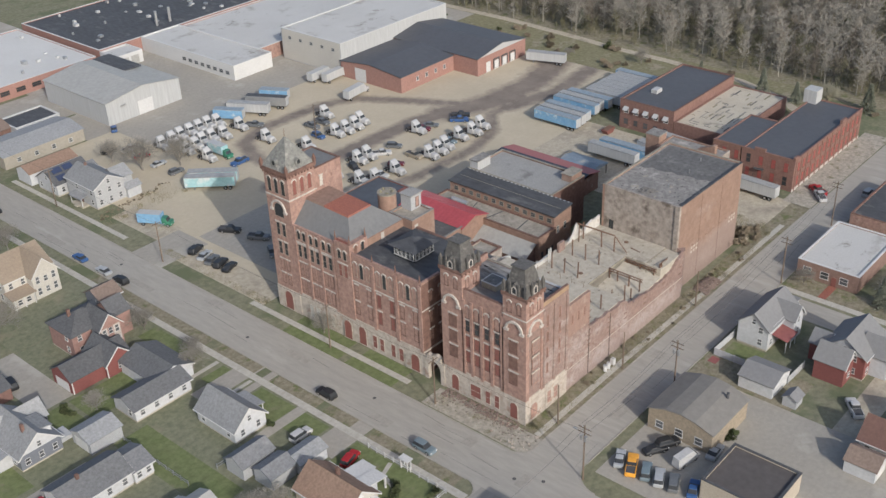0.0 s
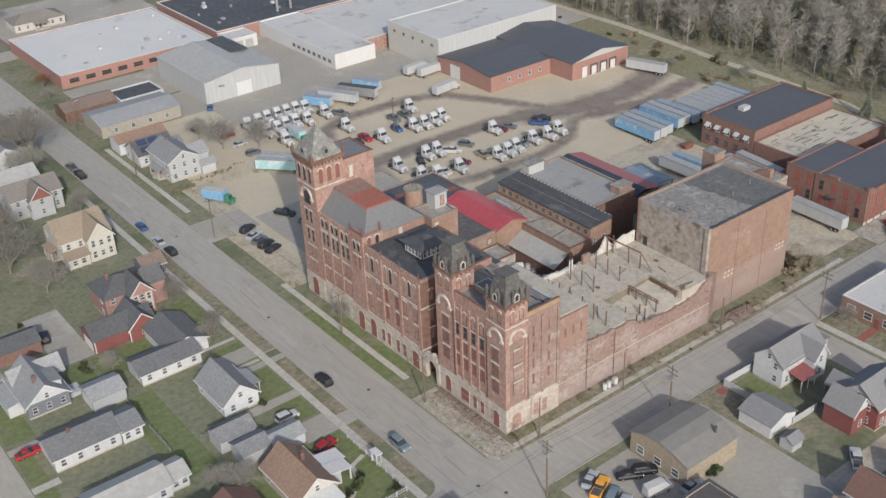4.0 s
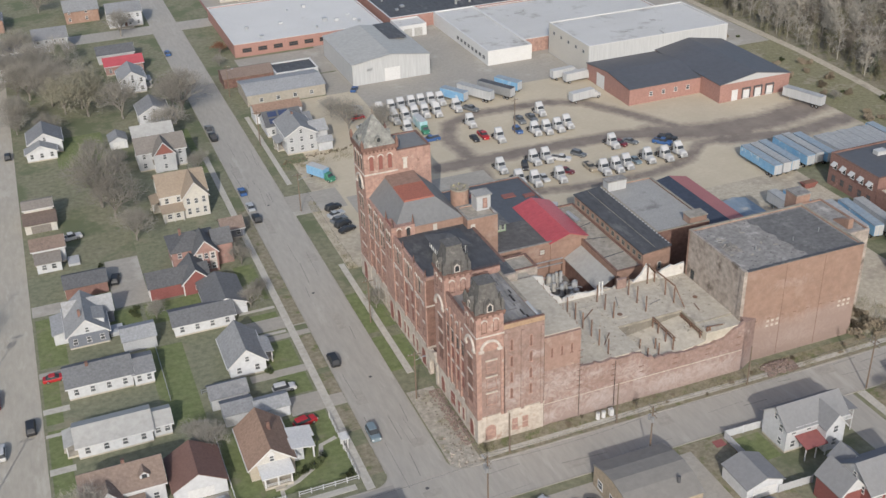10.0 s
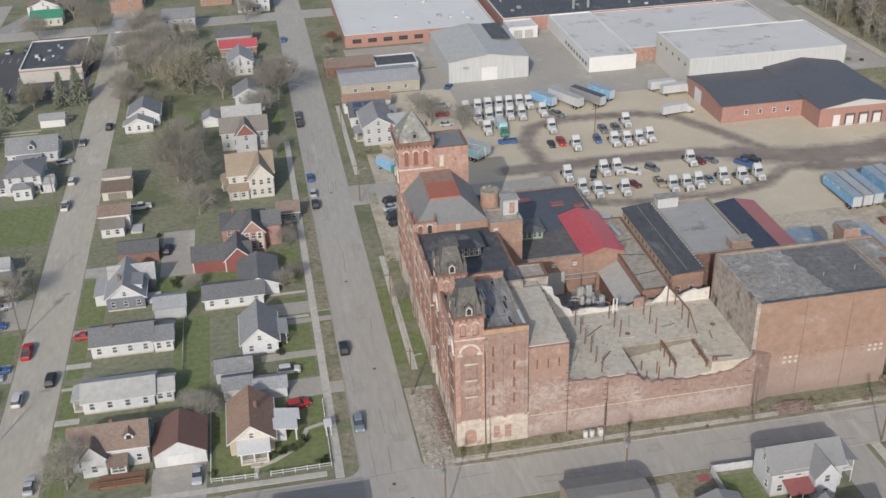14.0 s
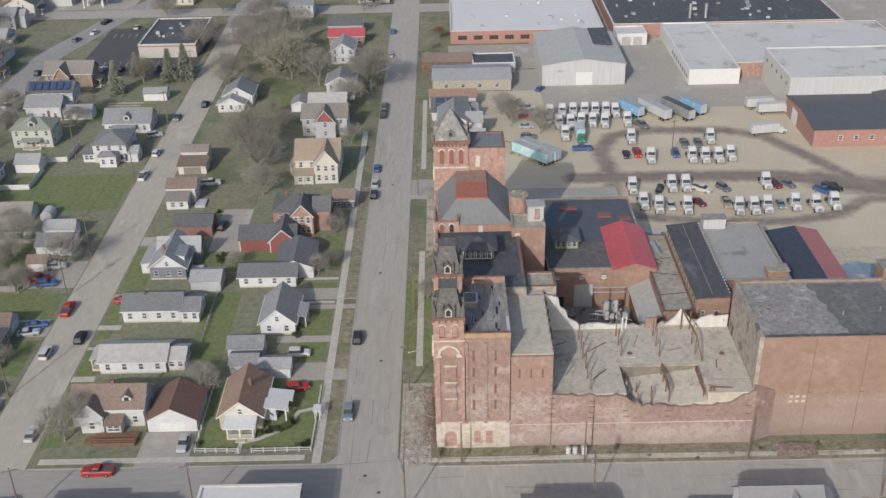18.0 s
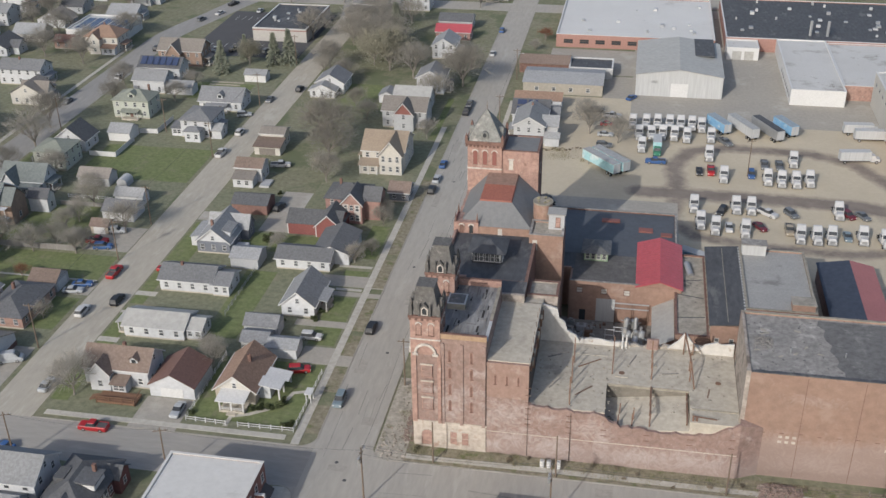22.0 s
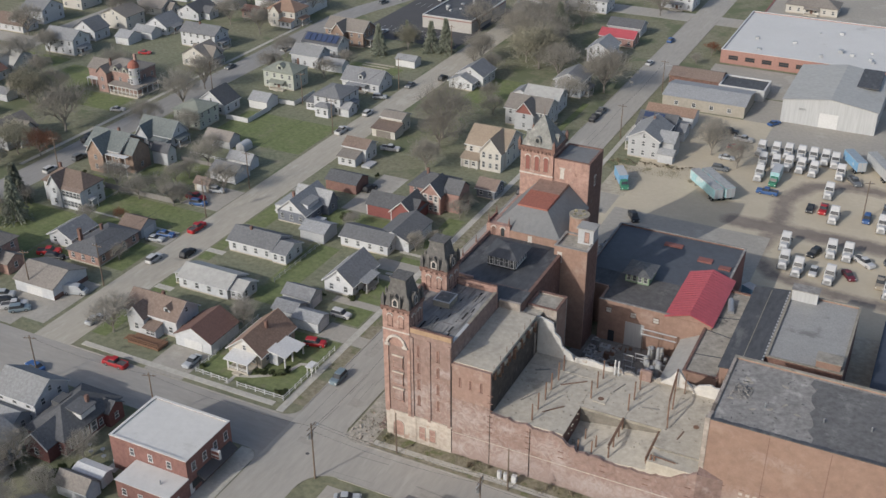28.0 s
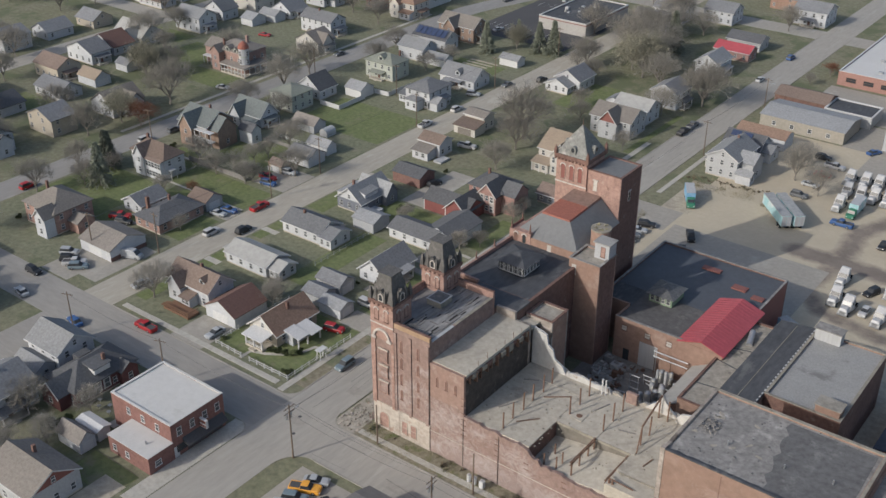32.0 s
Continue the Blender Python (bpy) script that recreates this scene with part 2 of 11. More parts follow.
DARK_ASPH = mat("dark_asphalt", (0.085, 0.085, 0.09), (0.07, 0.07, 0.072), rough=0.9)
GRAVEL = mat("tan_gravel", (0.43, 0.385, 0.308), (0.36, 0.318, 0.252), big=0.06, fine=0.9, stain=(0.28, 0.248, 0.203), stain_at=0.55, stain_scale=0.08, rough=1.0, bump=0.35, grain=0.2)
DIRT = mat("dark_dirt_track", (0.182, 0.155, 0.126), (0.245, 0.208, 0.168), big=0.12, fine=0.8, stain=(0.29, 0.255, 0.22), stain_at=0.57, stain_scale=0.12, rough=1.0, grain=0.2)
WALKWAY = mat("pavement_concrete", (0.44, 0.42, 0.375), (0.36, 0.343, 0.305), big=0.2, fine=1.0, rough=0.95, grain=0.15)
RUST = mat("rusty_steel", (0.185, 0.112, 0.08), (0.125, 0.082, 0.064), rough=0.8, fine=4)
STEEL = mat("galvanised_steel", (0.42, 0.43, 0.44), (0.33, 0.34, 0.35), rough=0.45, metal=0.6)
WOOD_P = mat("weathered_pole_wood", (0.17, 0.13, 0.10), (0.12, 0.095, 0.075), fine=5)
BOARD = mat("grey_weathered_board", (0.24, 0.23, 0.22), (0.15, 0.145, 0.14), fine=3, vary=0.25)
BARK = mat("grey_bark", (0.235, 0.213, 0.188), (0.175, 0.158, 0.14), fine=3, rough=1, bump=0.3, vary=0.2)
TWIG = mat("bare_twigs", (0.268, 0.253, 0.225), (0.205, 0.193, 0.17), fine=2, rough=1, bump=0, vary=0.2)
TWIG_RED = mat("reddish_bare_twigs", (0.20, 0.095, 0.06), (0.16, 0.08, 0.05), fine=2, rough=1, bump=0)
LEAF = mat("evergreen_needles", (0.185, 0.2, 0.155), (0.135, 0.148, 0.112), fine=1.5, rough=0.9, vary=0.25)
LEAF_Y = mat("pale_green_budding_leaves", (0.262, 0.252, 0.195), (0.21, 0.2, 0.155), fine=1.5, rough=0.9, vary=0.15)
WEED = mat("dry_weed_blades", (0.27, 0.245, 0.165), (0.20, 0.195, 0.115), fine=1.0, big=0.3, rough=1, bump=0)
BUSH = mat("bush_leaves", (0.06, 0.08, 0.035), (0.10, 0.10, 0.05), fine=2, rough=0.9, vary=0.25)
TYRE = mat("tyre_rubber", (0.025, 0.025, 0.026), rough=0.9, bump=0)
CHROME = mat("wheel_metal", (0.5, 0.5, 0.5), rough=0.35, metal=0.7, bump=0)
LIGHT_W = mat("headlight_lens", (0.7, 0.7, 0.68), rough=0.2, bump=0)
BLUE_W = mat("faded_blue_print", (0.16, 0.33, 0.52), (0.27, 0.43, 0.56), big=0.5, fine=1.2, stain=(0.52, 0.58, 0.60), stain_at=0.56, stain_scale=0.35, rough=0.5, bump=0.03)
TEAL = mat("teal_print", (0.27, 0.47, 0.50), (0.42, 0.55, 0.57), big=0.4, fine=1, stain=(0.54, 0.57, 0.57), stain_at=0.50, stain_scale=0.3, rough=0.5, bump=0.03)
GREEN_P = mat("green_cab_paint", (0.05, 0.20, 0.15), rough=0.35, bump=0)
CAR_GLASS = mat("dusty_car_glass", (0.04, 0.044, 0.05), (0.03, 0.033, 0.037), rough=0.5, bump=0.0, spec=0.3)
PAINTS = {}
for pn, pc in (("white", (0.47, 0.47, 0.468)), ("black", (0.022, 0.023, 0.026)), ("silver", (0.36, 0.38, 0.40)), ("red", (0.36, 0.02, 0.025)), ("blue", (0.04, 0.10, 0.25)),
               ("grey", (0.13, 0.14, 0.15)), ("tan", (0.30, 0.26, 0.2)), ("orange", (0.72, 0.34, 0.05)), ("teal_grey", (0.16, 0.21, 0.24)), ("maroon", (0.13, 0.02, 0.03))):
    PAINTS[pn] = mat(pn + "_car_paint", pc, tuple(v * 0.93 for v in pc), rough=0.42, bump=0.0, spec=0.5)


# ---- builders ----
def box(bm, x0, y0, z0, x1, y1, z1):
    v = [bm.verts.new(p) for p in ((x0, y0, z0), (x1, y0, z0), (x1, y1, z0), (x0, y1, z0), (x0, y0, z1), (x1, y0, z1), (x1, y1, z1), (x0, y1, z1))]
    for q in ((3, 2, 1, 0), (4, 5, 6, 7), (0, 1, 5, 4), (1, 2, 6, 5), (2, 3, 7, 6), (3, 0, 4, 7)):
        bm.faces.new([v[i] for i in q])
    return bm


def hull(bm, pts_lo, pts_hi):
    """A closed solid between two rings of the same count."""
    a, b = [bm.verts.new(p) for p in pts_lo], [bm.verts.new(p) for p in pts_hi]
    n = len(a)
    bm.faces.new(a[::-1])
    bm.faces.new(b)
    for i in range(n):
        bm.faces.new((a[i], a[(i + 1) % n], b[(i + 1) % n], b[i]))
    return bm


def prism_y(bm, prof, y0, y1):
    """A profile of (x, z), counter-clockwise seen from -y, drawn out along y."""
    return hull(bm, [(x, y0, z) for x, z in prof], [(x, y1, z) for x, z in prof])


def prism_x(bm, prof, x0, x1):
    return hull(bm, [(x0, y, z) for y, z in prof], [(x1, y, z) for y, z in prof])


def tube(bm, p, q, r0, r1=None, n=8):
    p, q = Vector(p), Vector(q)
    r1 = r0 if r1 is None else r1
    d = (q - p).normalized()
    u = d.orthogonal().normalized()
    w = d.cross(u)
    ring = lambda c, r: [c + (u * math.cos(2 * math.pi * i / n) + w * math.sin(2 * math.pi * i / n)) * r for i in range(n)]
    return hull(bm, ring(p, r0), ring(q, r1))


def origin_of(ob):
    v = Vector((0, 0, 0))
    while ob:
        v += ob.location
        ob = ob.parent
    return v


def mesh_of(bm, name, material):
    me = bpy.data.meshes.new(name)
    bmesh.ops.recalc_face_normals(bm, faces=bm.faces)
    bm.to_mesh(me)
    bm.free()
    me.materials.append(material)
    return me


def part(name, bm, material, parent, label="", local=False):
    """One mesh under a thing or a part; its points are given in the world, or in the parent's own frame if local."""
    ob = new(name, mesh_of(bm, name, material))
    ob.parent = parent
    if not local:
        ob.location = -origin_of(parent)
    return tagged(ob, label)


def thing(name, at, label, category, group="", kind="", rz=0):
    ob = new(name)
    ob.empty_display_size = 0.3
    ob.location = at
    ob.rotation_euler = (0, 0, radians(rz))
    return tagged(ob, label, category, group, kind)


def solid(name, bm, material, label, category, group="", kind=""):
    ob = new(name, mesh_of(bm, name, material))
    return tagged(ob, label, category, group, kind)


def bx(*a):
    return box(bmesh.new(), *a)


MESHES = {}


def shared(key, name, build, material):
    if key not in MESHES:
        bm = bmesh.new()
        build(bm)
        MESHES[key] = mesh_of(bm, name, material)
    return MESHES[key]


FACING = {"S": 0, "E": 90, "N": 180, "W": 270}


def put_mesh(name, me, parent, at, rz=0, label=""):
    ob = new(name, me)
    ob.parent = parent
    ob.location = Vector(at) - origin_of(parent)
    ob.rotation_euler = (0, 0, radians(rz))
    return tagged(ob, label)


def arch_ring(w, h, n=6):
    """Outline of an arched opening of width w and full height h, base at 0."""
    r = w / 2
    pts = [(-r, 0), (r, 0)]
    pts += [(r * math.cos(math.pi * i / n), h - r + r * math.sin(math.pi * i / n)) for i in range(n + 1)]
    return pts


def window(parent, at, w, h, facing, frame_m=None, pane_m=None, arched=False, lintel=None, name="window"):
    """A window set on a wall: frame with sill, and its pane as a piece of it. at: middle of its foot, on the wall's face."""
    frame_m, pane_m = frame_m or WHITE, pane_m or PANE
    key = (round(w, 2), round(h, 2), arched)

    def fr(bm):
        t = 0.09
        if arched:
            o, i = arch_ring(w, h), arch_ring(w - 2 * t, h - t)
            hull_ring(bm, o, i, -0.07, 0.05)
        else:
            box(bm, -w / 2, -0.07, 0, -w / 2 + t, 0.05, h)
            box(bm, w / 2 - t, -0.07, 0, w / 2, 0.05, h)
            box(bm, -w / 2 + t, -0.07, h - t, w / 2 - t, 0.05, h)
            box(bm, -w / 2 + t, -0.05, h * 0.48, w / 2 - t, 0.04, h * 0.48 + 0.07)
        box(bm, -w / 2 - 0.08, -0.14, -0.1, w / 2 + 0.08, 0.05, 0.0)

    def pn(bm):
        prof = arch_ring(w - 0.18, h - 0.09) if arched else [(-w / 2 + 0.09, 0), (w / 2 - 0.09, 0), (w / 2 - 0.09, h - 0.09), (-w / 2 + 0.09, h - 0.09)]
        prism_y(bm, prof, -0.02, 0.02)

    ob = put_mesh(name, shared(("wf", key, frame_m.name), "window_frame", fr, frame_m), parent, at, FACING[facing])
    pane = new("pane", shared(("wp", key, pane_m.name), "pane", pn, pane_m))
    pane.parent = ob
    if lintel:
        def li(bm):
            if arched:
                hull_ring(bm, [(x * 1.28, z * 1.0 + (0.22 if z > h * 0.6 else 0)) for x, z in arch_ring(w, h)][2:], arch_ring(w, h)[2:], -0.16, 0.04, False)
            else:
                box(bm, -w / 2 - 0.2, -0.13, h + 0.02, w / 2 + 0.2, 0.05, h + 0.32)
        lo = new("lintel", shared(("wl", key, lintel.name), "lintel", li, lintel))
        lo.parent = ob
    return ob


def pane_window(parent, at, w, h, facing, frame_m=None, pane_m=None):
    """A small house window: frame, sill and glazing in one mesh."""
    frame_m, pane_m = frame_m or WHITE, pane_m or PANE
    key = ("hw", round(w, 2), round(h, 2), frame_m.name, pane_m.name)
    if key not in MESHES:
        bm = bmesh.new()
        rows = [[bm.verts.new((x, -0.08, z)) for x in (-w / 2 - (0.07 if z < 0 else 0), w / 2 + (0.07 if z < 0 else 0))] for z in (-0.08, h * 0.5, h)]
        back = [[bm.verts.new((v.co.x, 0.05, v.co.z)) for v in row] for row in rows]
        fronts = [bm.faces.new((rows[i][0], rows[i][1], rows[i + 1][1], rows[i + 1][0])) for i in range(2)]
        for i in range(2):
            for s in (0, 1):
                bm.faces.new((rows[i][s], rows[i + 1][s], back[i + 1][s], back[i][s]))
        bm.faces.new((rows[0][0], rows[0][1], back[0][1], back[0][0]))
        bm.faces.new((rows[2][0], rows[2][1], back[2][1], back[2][0]))
        bmesh.ops.recalc_face_normals(bm, faces=bm.faces)
        bmesh.ops.inset_individual(bm, faces=fronts, thickness=0.1, depth=-0.06)
        for fc in fronts:
            fc.material_index = 1
        MESHES[key] = mesh_of(bm, "window", frame_m)
        MESHES[key].materials.append(pane_m)
    return put_mesh("window", MESHES[key], parent, at, FACING[facing])


def hull_ring(bm, outer, inner, y0, y1, closed=True):
    n = len(outer)
    rings = [[bm.verts.new((x, y, z)) for x, z in r] for r, y in ((outer, y0), (outer, y1), (inner, y1), (inner, y0))]
    for i in range(n if closed else n - 1):
        j = (i + 1) % n
        for a, b in ((0, 1), (1, 2), (2, 3), (3, 0)):
            bm.faces.new((rings[a][i], rings[a][j], rings[b][j], rings[b][i]))
    if not closed:
        for i in (0, n - 1):
            bm.faces.new([r[i] for r in rings])


def walls(parent, x0, y0, x1, y1, z0, z1, m, t=0.4, name="wall", sides="SENW", mats=None):
    """Four walls with thickness, butted end to end."""
    mats = mats or {}
    if "S" in sides:
        part(name, bx(x0, y0, z0, x1, y0 + t, z1), mats.get("S", m), parent)
    if "N" in sides:
        part(name, bx(x0, y1 - t, z0, x1, y1, z1), mats.get("N", m), parent)
    if "W" in sides:
        part(name, bx(x0, y0 + t, z0, x0 + t, y1 - t, z1), mats.get("W", m), parent)
    if "E" in sides:
        part(name, bx(x1 - t, y0 + t, z0, x1, y1 - t, z1), mats.get("E", m), parent)


def flat_roof(parent, x0, y0, x1, y1, z, m, inset=0.4, label="", name="roof"):
    return part(name, bx(x0 + inset, y0 + inset, z - 0.3, x1 - inset, y1 - inset, z), m, parent, label)


def coping(parent, x0, y0, x1, y1, z, m, t=0.45):
    bm = bmesh.new()
    o = 0.06
    box(bm, x0 - o, y0 - o, z, x1 + o, y0 + t, z + 0.14)
    box(bm, x0 - o, y1 - t, z, x1 + o, y1 + o, z + 0.14)
    box(bm, x0 - o, y0 + t, z, x0 + t, y1 - t, z + 0.14)
    box(bm, x1 - t, y0 + t, z, x1 + o, y1 - t, z + 0.14)
    return part("coping", bm, m, parent)


def gable_roof(parent, x0, y0, x1, y1, ze, zr, axis, m, over=0.45, th=0.16, name="roof", label=""):
    """Two sloping slabs meeting in a ridge along axis, with eaves."""
    bm = bmesh.new()
    if axis == "y":
        c = (x0 + x1) / 2
        k = (zr - ze) / (c - x0)
        xa, xb, za = x0 - over, x1 + over, ze - over * k
        prism_y(bm, [(xa, za), (c, zr), (c, zr + th), (xa, za + th)], y0 - over, y1 + over)
        prism_y(bm, [(c, zr), (xb, za), (xb, za + th), (c, zr + th)], y0 - over, y1 + over)
    else:
        c = (y0 + y1) / 2
        k = (zr - ze) / (c - y0)
        ya, yb, za = y0 - over, y1 + over, ze - over * k
        prism_x(bm, [(ya, za), (c, zr), (c, zr + th), (ya, za + th)], x0 - over, x1 + over)
        prism_x(bm, [(c, zr), (yb, za), (yb, za + th), (c, zr + th)], x0 - over, x1 + over)
    return part(name, bm, m, parent, label)


def hip_roof(parent, x0, y0, x1, y1, ze, zr, m, over=0.45, name="roof", flat=0.0, label=""):
    bm = bmesh.new()
    xa, ya, xb, yb = x0 - over, y0 - over, x1 + over, y1 + over
    w = min(xb - xa, yb - ya) / 2 - flat
    lo = [(xa, ya), (xb, ya), (xb, yb), (xa, yb)]
    e = 0.02
    hi = [(xa + w - e, ya + w - e), (xb - w + e, ya + w - e), (xb - w + e, yb - w + e), (xa + w - e, yb - w + e)]
    hull(bm, [(*p, ze - 0.1) for p in lo], [(*p, ze + 0.08) for p in lo])
    hull(bm, [(*p, ze + 0.08) for p in lo], [(*p, zr) for p in hi])
    return part(name, bm, m, parent, label)


# ---- ground, roads, kerbs ----
def sheet(name, x0, y0, x1, y1, z, m, label, category="ground", th=None):
    ob = solid(name, bx(x0, y0, (z - 0.06) if th is None else z - th, x1, y1, z), m, label, category, kind="structure")
    return ob


solid("ground", bx(-1800, -1500, -1.0, 1800, 2200, 0.0), GRASS, "mown grass ground with brown patches to the horizon", "ground", kind="structure")
sheet("road_main", -18.0, -400, -7.4, 900, 0.03, ROAD, "worn grey asphalt main street with pale lane wear", "road")
sheet("road_side", -7.4, -14.8, 400, -5.2, 0.034, ROAD, "worn grey asphalt side street beside the brewery", "road")
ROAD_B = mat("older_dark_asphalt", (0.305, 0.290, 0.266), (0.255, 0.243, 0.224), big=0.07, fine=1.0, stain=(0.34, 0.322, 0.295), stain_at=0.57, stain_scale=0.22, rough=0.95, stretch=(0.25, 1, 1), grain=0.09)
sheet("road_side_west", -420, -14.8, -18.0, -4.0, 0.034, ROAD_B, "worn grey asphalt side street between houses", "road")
sheet("road_west", -83.8, -4.0, -73.8, 420, 0.026, mat("dusty_pale_asphalt", (0.385, 0.358, 0.305), (0.335, 0.31, 0.264), big=0.08, fine=1.0, stain=(0.42, 0.395, 0.342), stain_at=0.56, stain_scale=0.25, rough=0.95, stretch=(1, 0.25, 1), grain=0.1), "narrow worn asphalt back street", "road")
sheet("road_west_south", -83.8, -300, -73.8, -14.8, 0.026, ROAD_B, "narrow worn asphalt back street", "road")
sheet("road_outer_west", -238, -300, -228, 420, 0.018, ROAD, "asphalt residential street far off", "road")
sheet("road_outer_cross", -420, 141, -238, 150, 0.02, ROAD, "asphalt cross street far off", "road")
sheet("road_far_west", -149.7, -300, -139.4, 214, 0.022, mat("grey_street_asphalt", (0.275, 0.268, 0.256), (0.235, 0.229, 0.219), big=0.08, fine=1.0, stain=(0.325, 0.316, 0.3), stain_at=0.57, stain_scale=0.2, rough=0.95, stretch=(1, 0.2, 1), grain=0.1), "asphalt residential street with parked cars", "road")
sheet("road_north", -420, 277, 400, 288.5, 0.04, ROAD, "wide asphalt cross street in the distance", "road")
sheet("road_east", 64.3, -300, 71.6, -14.8, 0.026, ROAD, "asphalt side road beside brick houses", "road")
sheet("pavement_east_road", 72.6, -80, 74.4, -15.2, 0.06, WALKWAY, "pale concrete pavement beside the side road", "pavement")
sheet("lawn_corner", 74.5, -60, 80.3, -15.4, 0.03, SCRUB, "patchy grass before the low brick building", "grass")
sheet("lot_paved", 34, 165, 186, 276.5, 0.038, LOT_ASPH, "pale worn asphalt yard between warehouses", "ground")
sheet("lot_brewery", 8, 72, 48, 108, 0.042, LOT_ASPH, "pale asphalt parking area behind the brewery", "ground")
sheet("lot_parking", -2.8, 71, 7.9, 108, 0.02, GRAVEL, "gravel parking strip beside the street", "ground")
sheet("lot_east", 88, 0.2, 113, 43.9, 0.016, GRAVEL, "tan gravel yard between brick buildings", "ground")
sheet("yard_brewery", 20.5, 22, 52, 48, 0.02, mat("oily_yard_asphalt", (0.235, 0.222, 0.205), (0.165, 0.157, 0.147), big=0.2, fine=0.9, stain=(0.31, 0.295, 0.27), stain_at=0.6, stain_scale=0.2, rough=0.9, grain=0.2), "dark paved brewery yard with oil stains", "ground")
sheet("lot_behind_sheds", 48, 44, 125, 73, 0.014, GRAVEL, "tan gravel ground behind the sheds", "ground")
sheet("verge_building", -1.2, -5.0, 112, 0.1, 0.05, SCRUB, "dry scrubby verge along the brick wall", "ground")
sheet("corner_rubble_ground", -6.8, -5.0, -1.2, 20, 0.05, mat("dusty_bare_ground", (0.365, 0.338, 0.29), (0.30, 0.276, 0.235), big=0.3, fine=0.9, stain=(0.18, 0.172, 0.115), stain_at=0.56, stain_scale=0.4, rough=1, bump=0.5, grain=0.3), "bare stony ground at the brewery corner", "ground")
sheet("lot_se", -2.5, -60, 34, -17.2, 0.02, LOT_ASPH, "pale paved lot beside the brown hall", "ground")
sheet("dirt_yard", 28, -36.4, 44.6, -15.3, 0.018, SCRUB, "dry patchy yard beside the white house", "ground")
sheet("alley_se", 34, -50, 64.2, -44.5, 0.022, GRAVEL, "gravel alley behind the houses", "ground")
sheet("lot_far", -129, 206, -86, 262, 0.02, DARK_ASPH, "dark asphalt shop car park", "ground")
sheet("verge_factory", 112.2, -4.9, 165, 2.6, 0.03, bpy.data.materials["dusty_bare_ground"], "dusty patchy verge before the brick factory", "ground")
sheet("lot_side", 24.6, 170, 35, 204, 0.019, LOT_ASPH, "pale asphalt between shop and warehouse", "ground")
sheet("lot_north_west", 4, 205, 34, 232, 0.02, LOT_ASPH, "pale asphalt forecourt of low buildings", "ground")
def track(name, pts, w, z, m, label, category="ground"):
    """A flat strip of even width along a line."""
    bm = bmesh.new()
    L_, R_ = [], []
    for i, (x, y) in enumerate(pts):
        a, b = pts[max(0, i - 1)], pts[min(len(pts) - 1, i + 1)]
        n = Vector((a[1] - b[1], b[0] - a[0])).normalized() * w / 2
        L_.append((x + n.x, y + n.y)), R_.append((x - n.x, y - n.y))
    for lo, hi in ((z - 0.015, z),):
        rows = [[bm.verts.new((px, py, h)) for px, py in side] for side in (L_, R_) for h in (lo, hi)]
    for i in range(len(pts) - 1):
        for a, b in ((1, 3), (2, 0), (0, 1), (3, 2)):
            bm.faces.new((rows[a][i], rows[b][i], rows[b][i + 1], rows[a][i + 1]))
    me = bpy.data.meshes.new(name)
    bm.normal_update()
    bmesh.ops.recalc_face_normals(bm, faces=bm.faces)
    bm.to_mesh(me)
    me.materials.append(m)
    return tagged(new(name, me), label, category, kind="structure")


track("road_far_bend", [(-144.55, 213.9), (-144.5, 220), (-143.6, 228), (-141.4, 238), (-136.6, 254), (-132, 272), (-125, 290), (-112, 318), (-98, 350)], 10.4, 0.024, bpy.data.materials["grey_street_asphalt"], "asphalt street bending towards the crossing", "road")
sheet("lot_station", -172, 289.5, -128, 330, 0.02, LOT_ASPH, "asphalt forecourt of a filling station", "ground")
sheet("lawn_east", 163.6, 20, 187, 190, 0.034, mat("dull_rough_grass", (0.215, 0.20, 0.125), (0.165, 0.165, 0.088), big=0.09, fine=0.8, stain=(0.28, 0.25, 0.19), stain_at=0.55, stain_scale=0.1, rough=1.0, bump=0.5, grain=0.26), "dull olive rough grass between yard and wood", "grass")
track("gravel_track", [(168, 24), (176, 36), (181, 50), (183.5, 78), (184, 100), (186, 120), (188, 150), (188, 240)], 3.2, 0.05, GRAVEL, "pale gravel track along the wood")
track("verge_path", [(-1, -3.4), (30, -3.2), (60, -3.4), (100, -3.2)], 1.3, 0.066, WALKWAY, "broken pale concrete path along the brick wall", "pavement")
TAR = mat("crack_sealing_tar", (0.19, 0.183, 0.17), (0.24, 0.23, 0.212), fine=1.0, rough=0.9, grain=0.2)
PATCH = mat("newer_asphalt_patch", (0.325, 0.307, 0.274), (0.285, 0.27, 0.243), fine=1.0, big=0.3, rough=0.95, grain=0.14)
rp = random.Random(77)
main, side = bpy.data.objects["road_main"], bpy.data.objects["road_side"]
for i in range(26):
    x, y, l = rp.uniform(-17, -8.6), rp.uniform(-10, 150), rp.uniform(2.5, 14)
    me = shared(("seal", i), "crack_seal", lambda bm: box(bm, 0, 0, 0, rp.uniform(0.06, 0.14), l, 0.006), TAR)
    put_mesh("crack_seal", me, main, (x, y, 0.03), rp.uniform(-4, 4))
for i in range(14):
    x, y, l = rp.uniform(-4, 100), rp.uniform(-14, -6), rp.uniform(2.5, 9)
    me = shared(("seal2", i), "crack_seal", lambda bm: box(bm, 0, 0, 0, l, rp.uniform(0.06, 0.14), 0.006), TAR)
    put_mesh("crack_seal", me, side, (x, y, 0.034), rp.uniform(-5, 5))
